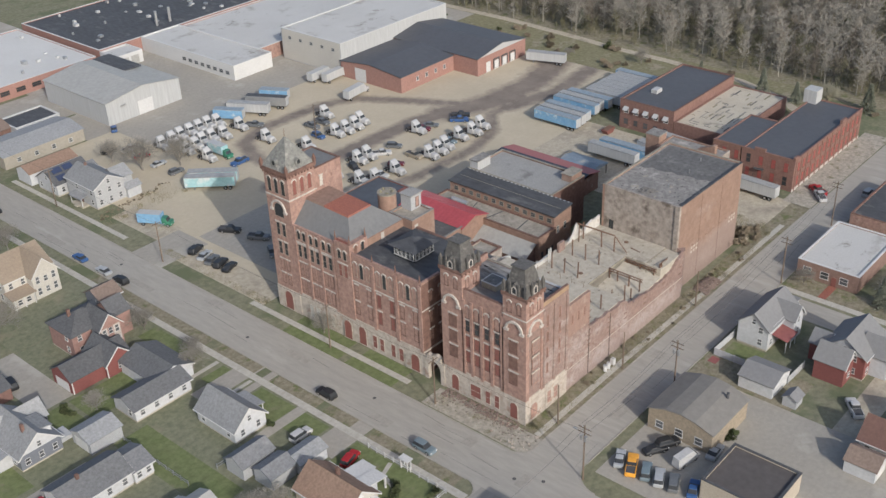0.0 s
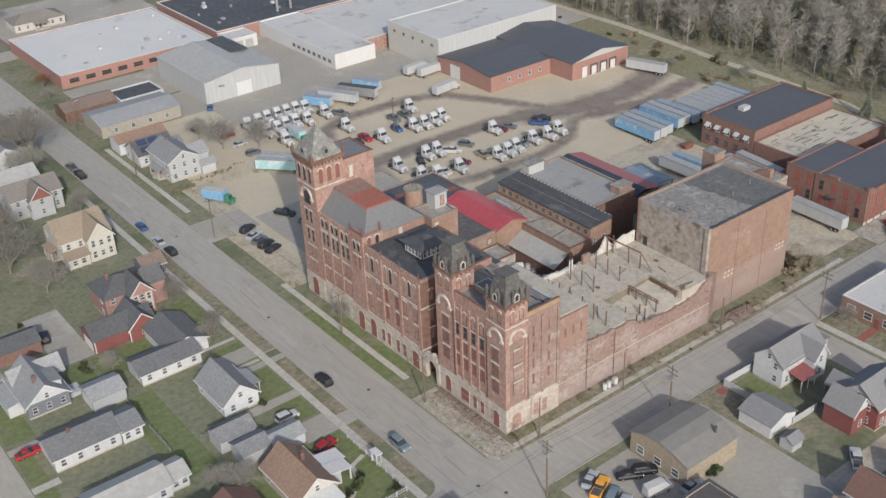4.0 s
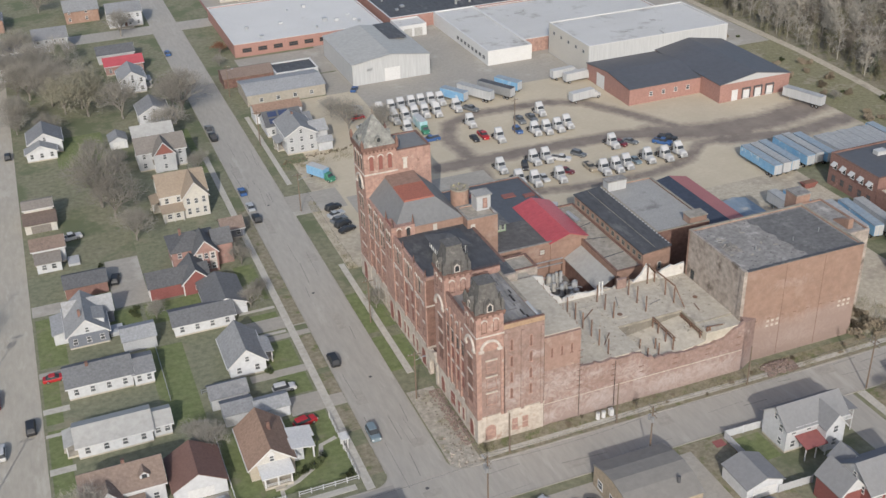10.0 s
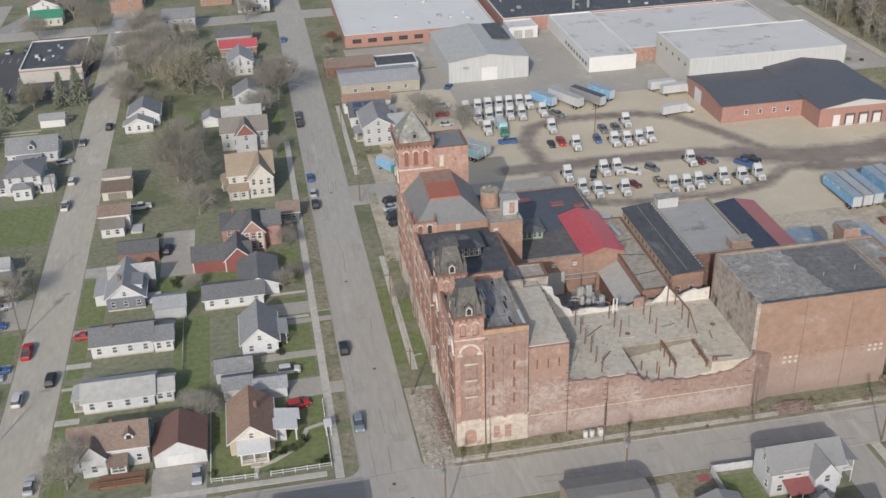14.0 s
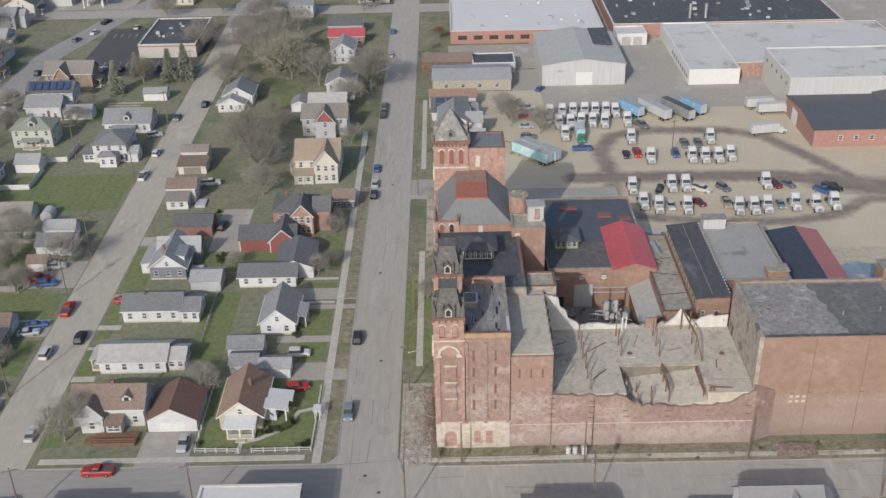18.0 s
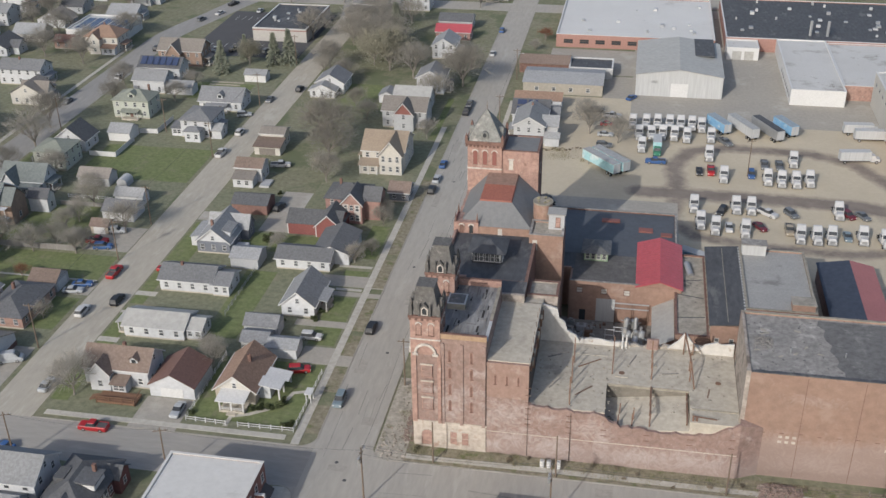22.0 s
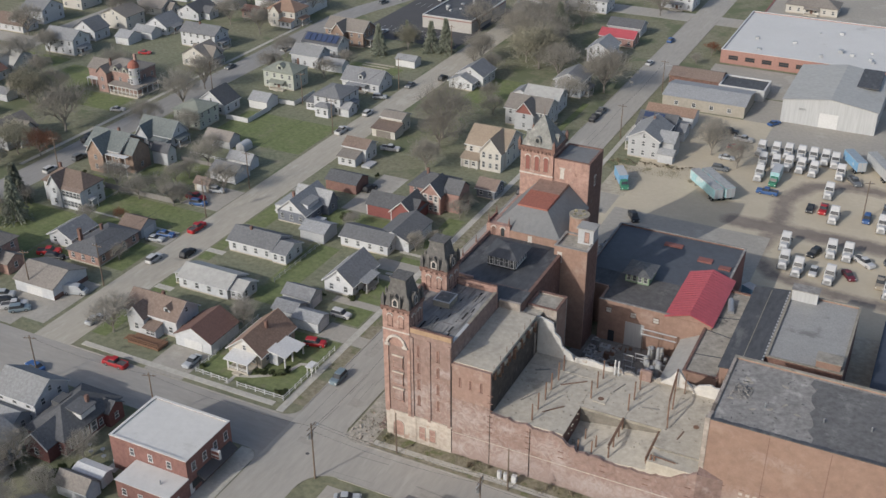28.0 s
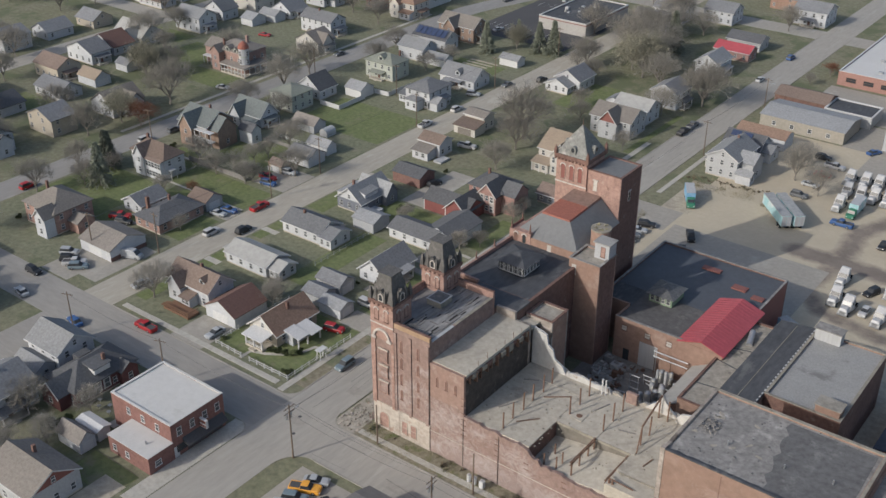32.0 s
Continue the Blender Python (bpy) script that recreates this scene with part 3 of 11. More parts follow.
for x, y, w, d in ((-16.8, 20, 2.2, 5), (-12.4, 47, 1.8, 7), (-10.6, 78, 2.6, 4), (-15.6, 96, 1.6, 9), (-11.2, 4, 3.0, 2.4), (-14, -9.5, 3.4, 1.6), (-16.6, 132, 2, 8)):
    put_mesh("asphalt_patch", shared(("ap", w, d), "asphalt_patch", lambda bm: box(bm, 0, 0, 0, w, d, 0.005), PATCH), main, (x, y, 0.03))
for x, y, w, d in ((12, -12.6, 6, 2), (33, -9, 3, 2.6), (52, -13.2, 8, 1.8), (70, -8, 4, 2.4)):
    put_mesh("asphalt_patch", shared(("ap", w, d), "asphalt_patch", lambda bm: box(bm, 0, 0, 0, w, d, 0.005), PATCH), side, (x, y, 0.034))
for x, y in ((-12.8, -7.2), (-11.6, 28), (-13.4, 64), (-12.2, 112), (-10.2, -11.6)):
    put_mesh("manhole_cover", shared("mh", "manhole_cover", lambda bm: tube(bm, (0, 0, 0), (0, 0, 0.012), 0.36, n=14), DARK_ASPH), main, (x, y, 0.03))
# pavements on both sides of the main street, as single slabs


def pavement(name, x0, y0, x1, y1, along, step=3.0, m=WALKWAY):
    """A run of separate concrete slabs with joints, on one base."""
    base = sheet(name, x0, y0, x1, y1, 0.06, m, "pale concrete pavement of square slabs", "pavement")
    k = round(((y1 - y0) if along == "y" else (x1 - x0)) / step)
    for i in range(k):
        if along == "y":
            a = (x0 + 0.02, y0 + i * step + 0.03, x1 - 0.02, y0 + (i + 1) * step - 0.03)
        else:
            a = (x0 + i * step + 0.03, y0 + 0.02, x0 + (i + 1) * step - 0.03, y1 - 0.02)
        w, d = round(a[2] - a[0], 2), round(a[3] - a[1], 2)
        me = shared(("slab", w, d), "slab", lambda bm: box(bm, 0, 0, 0.0, w, d, 0.03), m)
        put_mesh("slab", me, base, (a[0], a[1], 0.06))
    return base


pavement("pavement_west", -22.6, -3.5, -21.0, 150.5, "y")
pavement("pavement_east", -4.4, 26, -3.0, 74, "y")
pavement("pavement_east_north", -4.6, 122, -3.2, 176, "y")
sheet("yard_apron", -7.3, 103, 7, 115, 0.046, LOT_ASPH, "pale asphalt entrance to the truck yard", "ground")
sheet("gravel_corner", 0.4, 115, 8, 135, 0.03, GRAVEL, "tan gravel corner of the truck yard", "ground")
pavement("pavement_far_west", -153.2, 60, -151.8, 212, "y")
pavement("pavement_side_west", -72, -2.6, -24, -1.2, "x")
sheet("kerb_west", -18.25, -0.7, -18.0, 284, 0.12, LOT_ASPH, "pale concrete kerb", "kerb", 0.2)
sheet("kerb_east", -7.4, -1.8, -7.15, 284, 0.12, LOT_ASPH, "pale concrete kerb", "kerb", 0.2)
sheet("kerb_side_north", -3.9, -5.2, 112, -4.95, 0.12, LOT_ASPH, "pale concrete kerb", "kerb", 0.2)
sheet("kerb_side_south", -1.8, -15.05, 95, -14.8, 0.12, LOT_ASPH, "pale concrete kerb", "kerb", 0.2)
sheet("kerb_west_side_north", -73.6, -4.0, -21.3, -3.75, 0.12, LOT_ASPH, "pale concrete kerb", "kerb", 0.2)


def street_corner(cx, cy, sx, sy, r):
    """The rounded corner of a crossing: asphalt out to an arc, and a kerb along it. sx, sy: towards the block."""
    arc = [(cx + sx * r * (1 - math.sin(a * math.pi / 16)), cy + sy * r * (1 - math.cos(a * math.pi / 16))) for a in range(9)]
    bm = bmesh.new()
    rows = [[bm.verts.new((x, y, z)) for x, y in [(cx, cy)] + arc] for z in (0.0, 0.062)]
    for row in rows:
        bm.faces.new(row)
    n = len(arc) + 1
    for i in range(n):
        bm.faces.new((rows[0][i], rows[0][(i + 1) % n], rows[1][(i + 1) % n], rows[1][i]))
    me = bpy.data.meshes.new("road_corner")
    bmesh.ops.recalc_face_normals(bm, faces=bm.faces)
    bm.to_mesh(me)
    bm.free()
    me.materials.append(ROAD)
    tagged(new("road_corner", me), "worn asphalt at a rounded street corner", "road", kind="structure")
    track("kerb_corner", arc, 0.26, 0.12, LOT_ASPH, "pale concrete kerb round the corner", "kerb")


for cx, cy, sx, sy, r in ((-7.4, -14.8, 1, -1, 5.6), (-7.4, -5.2, 1, 1, 3.4), (-18.0, -4.0, -1, 1, 3.3), (-18.0, -14.8, -1, -1, 3.0)):
    street_corner(cx, cy, sx, sy, r)
for i, (x0, y0, x1, y1) in enumerate(((-7.1, 28, -4.5, 41), (-7.1, 43, -4.5, 60), (-2.9, 28, -0.4, 40), (-2.9, 44, -0.4, 60))):
    sheet("grass_verge", x0, y0, x1, y1, 0.08, LAWN, "green grass verge beside the brewery pavement", "grass")
for i, (x0, y0, x1, y1) in enumerate(((-21, 0, -18.3, 8.5), (-21, 13, -18.3, 21), (-21, 25.5, -18.3, 33), (-21, 35, -18.3, 48), (-21, 53, -18.3, 66), (-21, 69, -18.3, 112))):
    sheet("grass_verge", x0, y0, x1, y1, 0.08, SCRUB, "thin brownish grass verge by the kerb", "grass")


def worn_sheet(name, x0, y0, x1, y1, z, step, base, worn, lines, label, pick=0.5):
    """A ground sheet as a fine grid, worn along lines of (points, width, strength)."""
    m = bpy.data.materials.new(name)
    m.use_nodes = True
    nt = m.node_tree
    N, L = nt.nodes, nt.links
    bsdf = N["Principled BSDF"]
    bsdf.inputs["Roughness"].default_value = 1.0
    bsdf.inputs["Specular IOR Level"].default_value = 0.2
    geo = N.new("ShaderNodeNewGeometry")
    att = N.new("ShaderNodeAttribute")
    att.attribute_name = "wear"

    def nz(scale):
        n = N.new("ShaderNodeTexNoise")
        n.inputs["Scale"].default_value, n.inputs["Detail"].default_value, n.inputs["Roughness"].default_value = scale, 6, 0.65
        L.new(geo.outputs["Position"], n.inputs["Vector"])
        return n.outputs[0]

    def mix(fac, p, q):
        x = N.new("ShaderNodeMix")
        x.data_type = "RGBA"
        L.new(fac, x.inputs["Factor"])
        for sock, v in ((x.inputs["A"], p), (x.inputs["B"], q)):
            if isinstance(v, tuple):
                sock.default_value = (*v, 1)
            else:
                L.new(v, sock)
        return x.outputs["Result"]

    def rng(src, lo, hi):
        r = N.new("ShaderNodeMapRange")
        r.inputs["From Min"].default_value, r.inputs["From Max"].default_value = lo, hi
        L.new(src, r.inputs["Value"])
        return r.outputs[0]
    ground_c = mix(rng(nz(0.06), 0.35, 0.68), base[0], base[1])
    ground_c = mix(rng(nz(0.9), 0.35, 0.9), ground_c, tuple(v * 0.82 for v in base[0]))
    dirt_c = mix(rng(nz(0.16), 0.35, 0.7), worn[0], worn[1])
    add = N.new("ShaderNodeMath")
    add.operation = "MULTIPLY_ADD"
    L.new(nz(0.35), add.inputs[0])
    add.inputs[1].default_value = 0.9
    L.new(att.outputs["Fac"], add.inputs[2])
    L.new(mix(rng(add.outputs[0], 0.45 + pick * 0.3, 1.0 + pick * 0.4), ground_c, dirt_c), bsdf.inputs["Base Color"])
    b = N.new("ShaderNodeBump")
    b.inputs["Strength"].default_value, b.inputs["Distance"].default_value = 0.4, 0.08
    L.new(nz(1.4), b.inputs["Height"])
    L.new(b.outputs[0], bsdf.inputs["Normal"])
    nx, ny = int((x1 - x0) / step), int((y1 - y0) / step)
    gx, gy = np.meshgrid(np.linspace(x0, x1, nx + 1), np.linspace(y0, y1, ny + 1))
    wear = np.zeros_like(gx)
    for pts, width, power in lines:
        P = np.array(pts, float)
        for p, q in zip(P, P[1:]):
            d = q - p
            t = np.clip(((gx - p[0]) * d[0] + (gy - p[1]) * d[1]) / (d @ d), 0, 1)
            dist = np.hypot(gx - p[0] - t * d[0], gy - p[1] - t * d[1])
            wear = np.maximum(wear, power * np.clip(1.35 - dist / (width / 2), 0, 1))
    verts = [(float(x), float(y), z) for x, y in zip(gx.ravel(), gy.ravel())]
    faces = [(j * (nx + 1) + i, j * (nx + 1) + i + 1, (j + 1) * (nx + 1) + i + 1, (j + 1) * (nx + 1) + i) for j in range(ny) for i in range(nx)]
    me = bpy.data.meshes.new(name)
    me.from_pydata(verts, [], faces)
    me.attributes.new("wear", "FLOAT", "POINT").data.foreach_set("value", wear.ravel().astype(np.float32))
    me.materials.append(m)
    return tagged(new(name, me), label, "ground", kind="structure")


TAN_STONE, DARK_SOIL = ((0.505, 0.446, 0.345), (0.425, 0.37, 0.283)), ((0.178, 0.150, 0.132), (0.25, 0.215, 0.183))
worn_sheet("truck_yard", 5, 72, 172, 183, 0.024, 1.0, TAN_STONE, DARK_SOIL, [
    ([(48, 118), (47, 132), (52, 143), (62, 147), (86, 146), (97, 140), (105, 126), (112, 112)], 6.5, 0.75),
    ([(38, 114), (48, 114), (70, 114), (95, 113), (112, 106), (128, 99)], 7.5, 0.95),
    ([(46, 97), (52, 90), (66, 87), (90, 86), (103, 90), (112, 98), (122, 97)], 5.5, 0.7),
    ([(104, 110), (120, 104), (140, 103), (168, 110)], 13, 0.9),
    ([(120, 97), (140, 92), (168, 96)], 9, 0.8),
    ([(46, 100), (48, 112)], 6, 0.7)], "tan gravel truck yard with dark curving tyre tracks")


# ---- brewery: shared pieces ----
def pilaster(parent, x, y, z0, z1, facing, w=0.7, m=BRICK):
    d = 0.22
    if facing == "W":
        part("pilaster", bx(x - d, y - w / 2, z0, x, y + w / 2, z1), m, parent)
    else:
        part("pilaster", bx(x - w / 2, y - d, z0, x + w / 2, y, z1), m, parent)


def band(parent, x0, y0, x1, y1, z, h=0.3, o=0.14, m=None):
    """A string course round a block."""
    bm = bmesh.new()
    box(bm, x0 - o, y0 - o, z, x1 + o, y0, z + h)
    box(bm, x0 - o, y0, z, x0, y1 + o, z + h)
    part("string_course", bm, m or TRIM, parent)


def arch_hood(parent, x, y, z, r, facing):
    """A pale stone half-round hood over a blind arch."""
    def b(bm):
        n = 10
        o = [((r + 0.42) * math.cos(math.pi * i / n), (r + 0.42) * math.sin(math.pi * i / n)) for i in range(n + 1)]
        q = [(r * math.cos(math.pi * i / n), r * math.sin(math.pi * i / n)) for i in range(n + 1)]
        hull_ring(bm, o, q, -0.3, 0.02, False)
        for s in (-1, 1):
            box(bm, s * (r + 0.2) - 0.5, -0.3, -0.5, s * (r + 0.2) + 0.5, 0.02, -0.02)
    put_mesh("arch_hood", shared(("hood", r), "arch_hood", b, TRIM), parent, (x, y, z), FACING[facing])


def turret(parent, x0, y0, s, z0, zb, zt):
    """A square brick turret with a slate mansard cap, arched openings and dormers."""
    x1, y1 = x0 + s, y0 + s
    t = part("turret", bx(x0, y0, z0, x1, y1, zb), BRICK, parent)
    o = 0.28
    bm = bmesh.new()
    box(bm, x0 - o, y0 - o, zb, x1 + o, y1 + o, zb + 0.5)
    for i in range(6):
        for fx, fy in ((x0 - o + 0.15 + i * (s + 2 * o - 0.6) / 5, y0 - o), (x0 - o + 0.15 + i * (s + 2 * o - 0.6) / 5, y1 + o - 0.3)):
            box(bm, fx, fy, zb - 0.4, fx + 0.3, fy + 0.3, zb)
    part("cornice", bm, BRICK_D, t)
    c = (x0 + x1) / 2, (y0 + y1) / 2
    bm = bmesh.new()
    r0, r1, r2 = s / 2 - 0.1, s / 2 - 0.75, s / 2 - 1.25
    ring = lambda r, z: [(c[0] - r, c[1] - r, z), (c[0] + r, c[1] - r, z), (c[0] + r, c[1] + r, z), (c[0] - r, c[1] + r, z)]
    zm = zb + 0.5 + (zt - zb) * 0.45
    hull(bm, ring(r0, zb + 0.5), ring(r1, zm))
    hull(bm, ring(r1, zm), ring(r2, zt))
    part("mansard", bm, SLATE_T, t)
    part("cap", bx(c[0] - r2 - 0.25, c[1] - r2 - 0.25, zt, c[0] + r2 + 0.25, c[1] + r2 + 0.25, zt + 0.22), SLATE_T, t)
    for fx, fy, f in ((c[0], y0 - 0.02, "S"), (x0 - 0.02, c[1], "W"), (x1 + 0.02, c[1], "E"), (c[0], y1 + 0.02, "N")):
        def dm(bm):
            prism_y(bm, [(-0.75, 0), (0.75, 0), (0.75, 1.5), (0, 2.4), (-0.75, 1.5)], -0.05, 1.3)
            for sx in (-1, 1):
                box(bm, sx * 0.95 - 0.16, -0.2, 0, sx * 0.95 + 0.16, 0.15, 2.0)
                hull(bm, [(sx * 0.95 + a * 0.16, b * 0.16 - 0.02, 2.0) for a, b in ((-1, -1), (1, -1), (1, 1), (-1, 1))],
                     [(sx * 0.95 + a * 0.02, b * 0.02 - 0.02, 2.7) for a, b in ((-1, -1), (1, -1), (1, 1), (-1, 1))])
        d = put_mesh("dormer", shared("dormer", "dormer", dm, SLATE_T), t, (fx, fy, zb + 0.5), FACING[f])
        me = shared("dormer_opening", "dormer_opening", lambda bm: prism_y(bm, [(-0.4, 0.25), (0.4, 0.25), (0.4, 1.2), (0, 1.6), (-0.4, 1.2)], -0.08, 0.0), GLASS)
        op = new("dormer_opening", me)
        op.parent = d
        me = shared("dormer_surround", "dormer_surround", lambda bm: hull_ring(bm, [(-0.58, 0.1), (0.58, 0.1), (0.58, 1.3), (0, 1.85), (-0.58, 1.3)], [(-0.4, 0.25), (0.4, 0.25), (0.4, 1.2), (0, 1.6), (-0.4, 1.2)], -0.13, 0.0), TRIM)
        fr = new("dormer_surround", me)
        fr.parent = d
        for sx in (-1, 1):
            if f in "SN":
                window(t, (fx + sx * 1.1, fy, zb - 3.4), 0.95, 2.4, f, BRICK_D, BRICK, arched=True, lintel=TRIM)
            else:
                window(t, (fx, fy + sx * 1.1, zb - 3.4), 0.95, 2.4, f, BRICK_D, BRICK, arched=True, lintel=TRIM)
    for a in (-1, 1):
        for b in (-1, 1):
            bm = bmesh.new()
            px, py = c[0] + a * (s / 2 - 0.15), c[1] + b * (s / 2 - 0.15)
            box(bm, px - 0.3, py - 0.3, zb + 0.5, px + 0.3, py + 0.3, zb + 2.0)
            hull(bm, [(px - 0.3, py - 0.3, zb + 2), (px + 0.3, py - 0.3, zb + 2), (px + 0.3, py + 0.3, zb + 2), (px - 0.3, py + 0.3, zb + 2)],
                 [(px - 0.03, py - 0.03, zb + 3), (px + 0.03, py - 0.03, zb + 3), (px + 0.03, py + 0.03, zb + 3), (px - 0.03, py + 0.03, zb + 3)])
            part("pinnacle", bm, SLATE_T, t)
    return t


# ---- corner block of the brewery ----
BRICK_T0 = mat("tan_parapet_brick", (0.36, 0.255, 0.17), (0.30, 0.205, 0.135), fine=1.0, courses=3, grain=0.2)
blk = thing("brewery_corner_block", (6.5, 9.75, 0), "tall red brick brewery corner block with two slate turrets", "building")
zr = 23.4
part("stone_base", bx(-0.12, -0.12, 0, 13.0, 0.5, 5.6), STONE, blk, "cream limestone base")
part("stone_base", bx(-0.12, 0.5, 0, 0.5, 19.5, 5.6), STONE, blk, "cream limestone base")
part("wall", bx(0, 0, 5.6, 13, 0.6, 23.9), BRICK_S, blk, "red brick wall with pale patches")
part("wall", bx(0, 0.6, 5.6, 0.6, 18.9, 23.9), BRICK, blk)
part("wall", bx(0, 18.9, 0, 13, 19.5, 23.9), BRICK, blk)
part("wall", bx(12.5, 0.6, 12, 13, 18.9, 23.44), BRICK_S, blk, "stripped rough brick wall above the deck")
part("edge_flashing", bx(12.5, 0.6, 23.44, 13.06, 7.0, 23.56), METAL_W, blk, "pale metal roof edge")
part("edge_flashing", bx(12.5, 7.6, 23.44, 13.06, 18.9, 23.54), CONC_D, blk)
part("roof", bx(0.6, 0.6, zr - 0.4, 12.5, 18.9, zr - 0.1), mat("decayed_roof_deck", (0.225, 0.222, 0.222), (0.15, 0.148, 0.15), big=0.3, fine=1.0, stain=(0.30, 0.293, 0.285), stain_at=0.55, stain_scale=0.4, stretch=(1, 0.3, 1), rough=0.9, grain=0.3), blk, "decayed grey roof deck")
for a in ((0, 0, 13, 0.5), (0, 0.5, 0.5, 19.0), (0, 19.0, 13, 19.5)):
    part("coping", bx(a[0], a[1], 24.6, a[2], a[3], 24.72), BRICK_D, blk)
part("parapet", bx(0.0, 0.0, 23.9, 5.0, 0.5, 24.6), BRICK, blk)
part("parapet", bx(5.0, -0.05, 23.7, 13, 0.5, 24.6), BRICK_T0, blk, "tan brick parapet")
part("parapet", bx(0.0, 0.5, 23.9, 0.5, 19.0, 24.6), BRICK, blk)
part("parapet", bx(0.0, 19.0, 23.9, 13, 19.5, 24.6), BRICK, blk)
part("roof_hatch", bx(4.4, 10.2, 23.3, 7.6, 13.6, 24.5), CONC_D, blk, "low boarded roof hatch")
part("roof_hatch", bx(4.3, 10.1, 24.5, 7.7, 13.7, 24.6), METAL_W, blk)
part("hatch_glazing", bx(4.6, 10.4, 24.6, 7.4, 13.4, 24.64), SLATE, blk)
SOOT_B = mat("rotten_dark_timber", (0.03, 0.028, 0.027), (0.02, 0.019, 0.018), fine=1.0, rough=1.0)
rnd = random.Random(3)
for i in range(46):
    x, y = rnd.uniform(5.6, 11.9), rnd.uniform(1.4, 17.5)
    l, w = rnd.uniform(1.2, 3.6), rnd.uniform(0.16, 0.34)
    me = shared(("rb", i % 6), "roof_board", lambda bm: box(bm, -w / 2, -l / 2, 0, w / 2, l / 2, 0.06), BOARD)
    ob = put_mesh("roof_board", me, blk, (x, min(y, 18.6 - l / 2), zr - 0.09 + (i % 3) * 0.05), rnd.choice((0, 0, 0, 3, -4, 88)))
for i in range(17):
    x, y = rnd.uniform(4.6, 12.1), rnd.uniform(1.6, 18.0)
    put_mesh("rotten_gap", shared(("rg", i % 4), "rotten_gap", lambda bm: box(bm, -0.1 - 0.03 * (i % 4), -0.5 - 0.25 * (i % 4), 0, 0.1 + 0.03 * (i % 4), 0.5 + 0.25 * (i % 4), 0.012), SOOT_B), blk, (x, y, zr - 0.1), 0)
for x in (5.35, 8.7, 12.6):
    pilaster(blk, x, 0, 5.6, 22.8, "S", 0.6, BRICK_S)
for y in (5.3, 7.7, 10.1, 12.5, 14.4):
    pilaster(blk, 0, y, 5.6, 22.4, "W")
for z in (8.6, 12.1, 15.6):
    for x in (6.6, 10.4):
        window(blk, (x, -0.01, z), 0.62, 2.2, "S", BRICK, BRICK_D, arched=True)
    for y in (6.5, 8.9, 11.3, 13.5):
        window(blk, (-0.01, y, z), 1.15, 2.5, "W", BRICK_D, RED_PAINT if z < 14 else GLASS, lintel=TRIM)
    window(blk, (2.6, -0.24, z), 1.9, 2.4, "S", BRICK, BRICK_S, lintel=STONE)
    window(blk, (-0.24, 2.6, z), 1.9, 2.6, "W", BRICK_D, BRICK_D, lintel=TRIM)
    window(blk, (-0.24, 16.9, z), 1.9, 2.6, "W", BRICK_D, BRICK_D, lintel=TRIM)
for y in (6.5, 8.9, 11.3, 13.5):
    window(blk, (-0.01, y, 18.6), 1.15, 2.7, "W", BRICK_D, BRICK, arched=True, lintel=TRIM)
for x in (6.6, 10.4):
    window(blk, (x, -0.01, 19.0), 0.62, 2.4, "S", BRICK, BRICK_D, arched=True)
for x in (14.6, 16.6, 18.6):
    window(blk, (x, 0.01, 15.2), 0.5, 2.0, "S", BRICK, BRICK_D, arched=True)
for p in ((-0.22, -0.22, 5.2, 5.2), (-0.22, 14.5, 5.2, 19.72)):
    part("corner_pier", bx(p[0], p[1], 5.6, p[0] + 0.75, p[3], 20.2), BRICK, blk)
    part("corner_pier", bx(p[2] - 0.75, p[1], 5.6, p[2], p[1] + 0.6, 20.2), BRICK, blk)
    part("corner_pier", bx(p[0] + 0.75, p[1], 5.6, p[0] + 0.95, p[1] + 0.6, 20.2), BRICK, blk)
turret(blk, -0.2, -0.2, 5.2, 20.2, 27.6, 33.0)
turret(blk, -0.2, 14.5, 5.2, 20.2, 27.6, 33.0)
for y in (2.4, 17.1):
    arch_hood(blk, -0.24, y, 20.6, 1.55, "W")
arch_hood(blk, 2.4, -0.24, 20.6, 1.55, "S")
band(blk, 0, 0, 13, 19.5, 5.6, 0.35, 0.2, STONE)
band(blk, -0.2, -0.2, 5.0, 5.0, 23.2, 0.25, 0.1)
for y, a in ((2.6, 1), (6.6, 0), (8.8, 0), (11.8, 2), (16.9, 1)):
    if a == 1:
        window(blk, (-0.14, y, 0.6), 1.9, 3.6, "W", STONE, RED_PAINT, arched=True, name="blocked_arch")
    elif a == 2:
        window(blk, (-0.14, y, 1.0), 2.6, 2.9, "W", STONE, RED_PAINT, name="blocked_window")
    else:
        window(blk, (-0.14, y, 1.0), 1.2, 2.9, "W", STONE, RED_PAINT, name="blocked_window")
window(blk, (2.4, -0.14, 0.6), 2.3, 3.4, "S", STONE, BRICK, arched=True, name="blocked_arch")
for x in (7.2, 9.3):
    window(blk, (x, -0.14, 1.2), 1.35, 2.8, "S", STONE, BRICK, name="blocked_window")

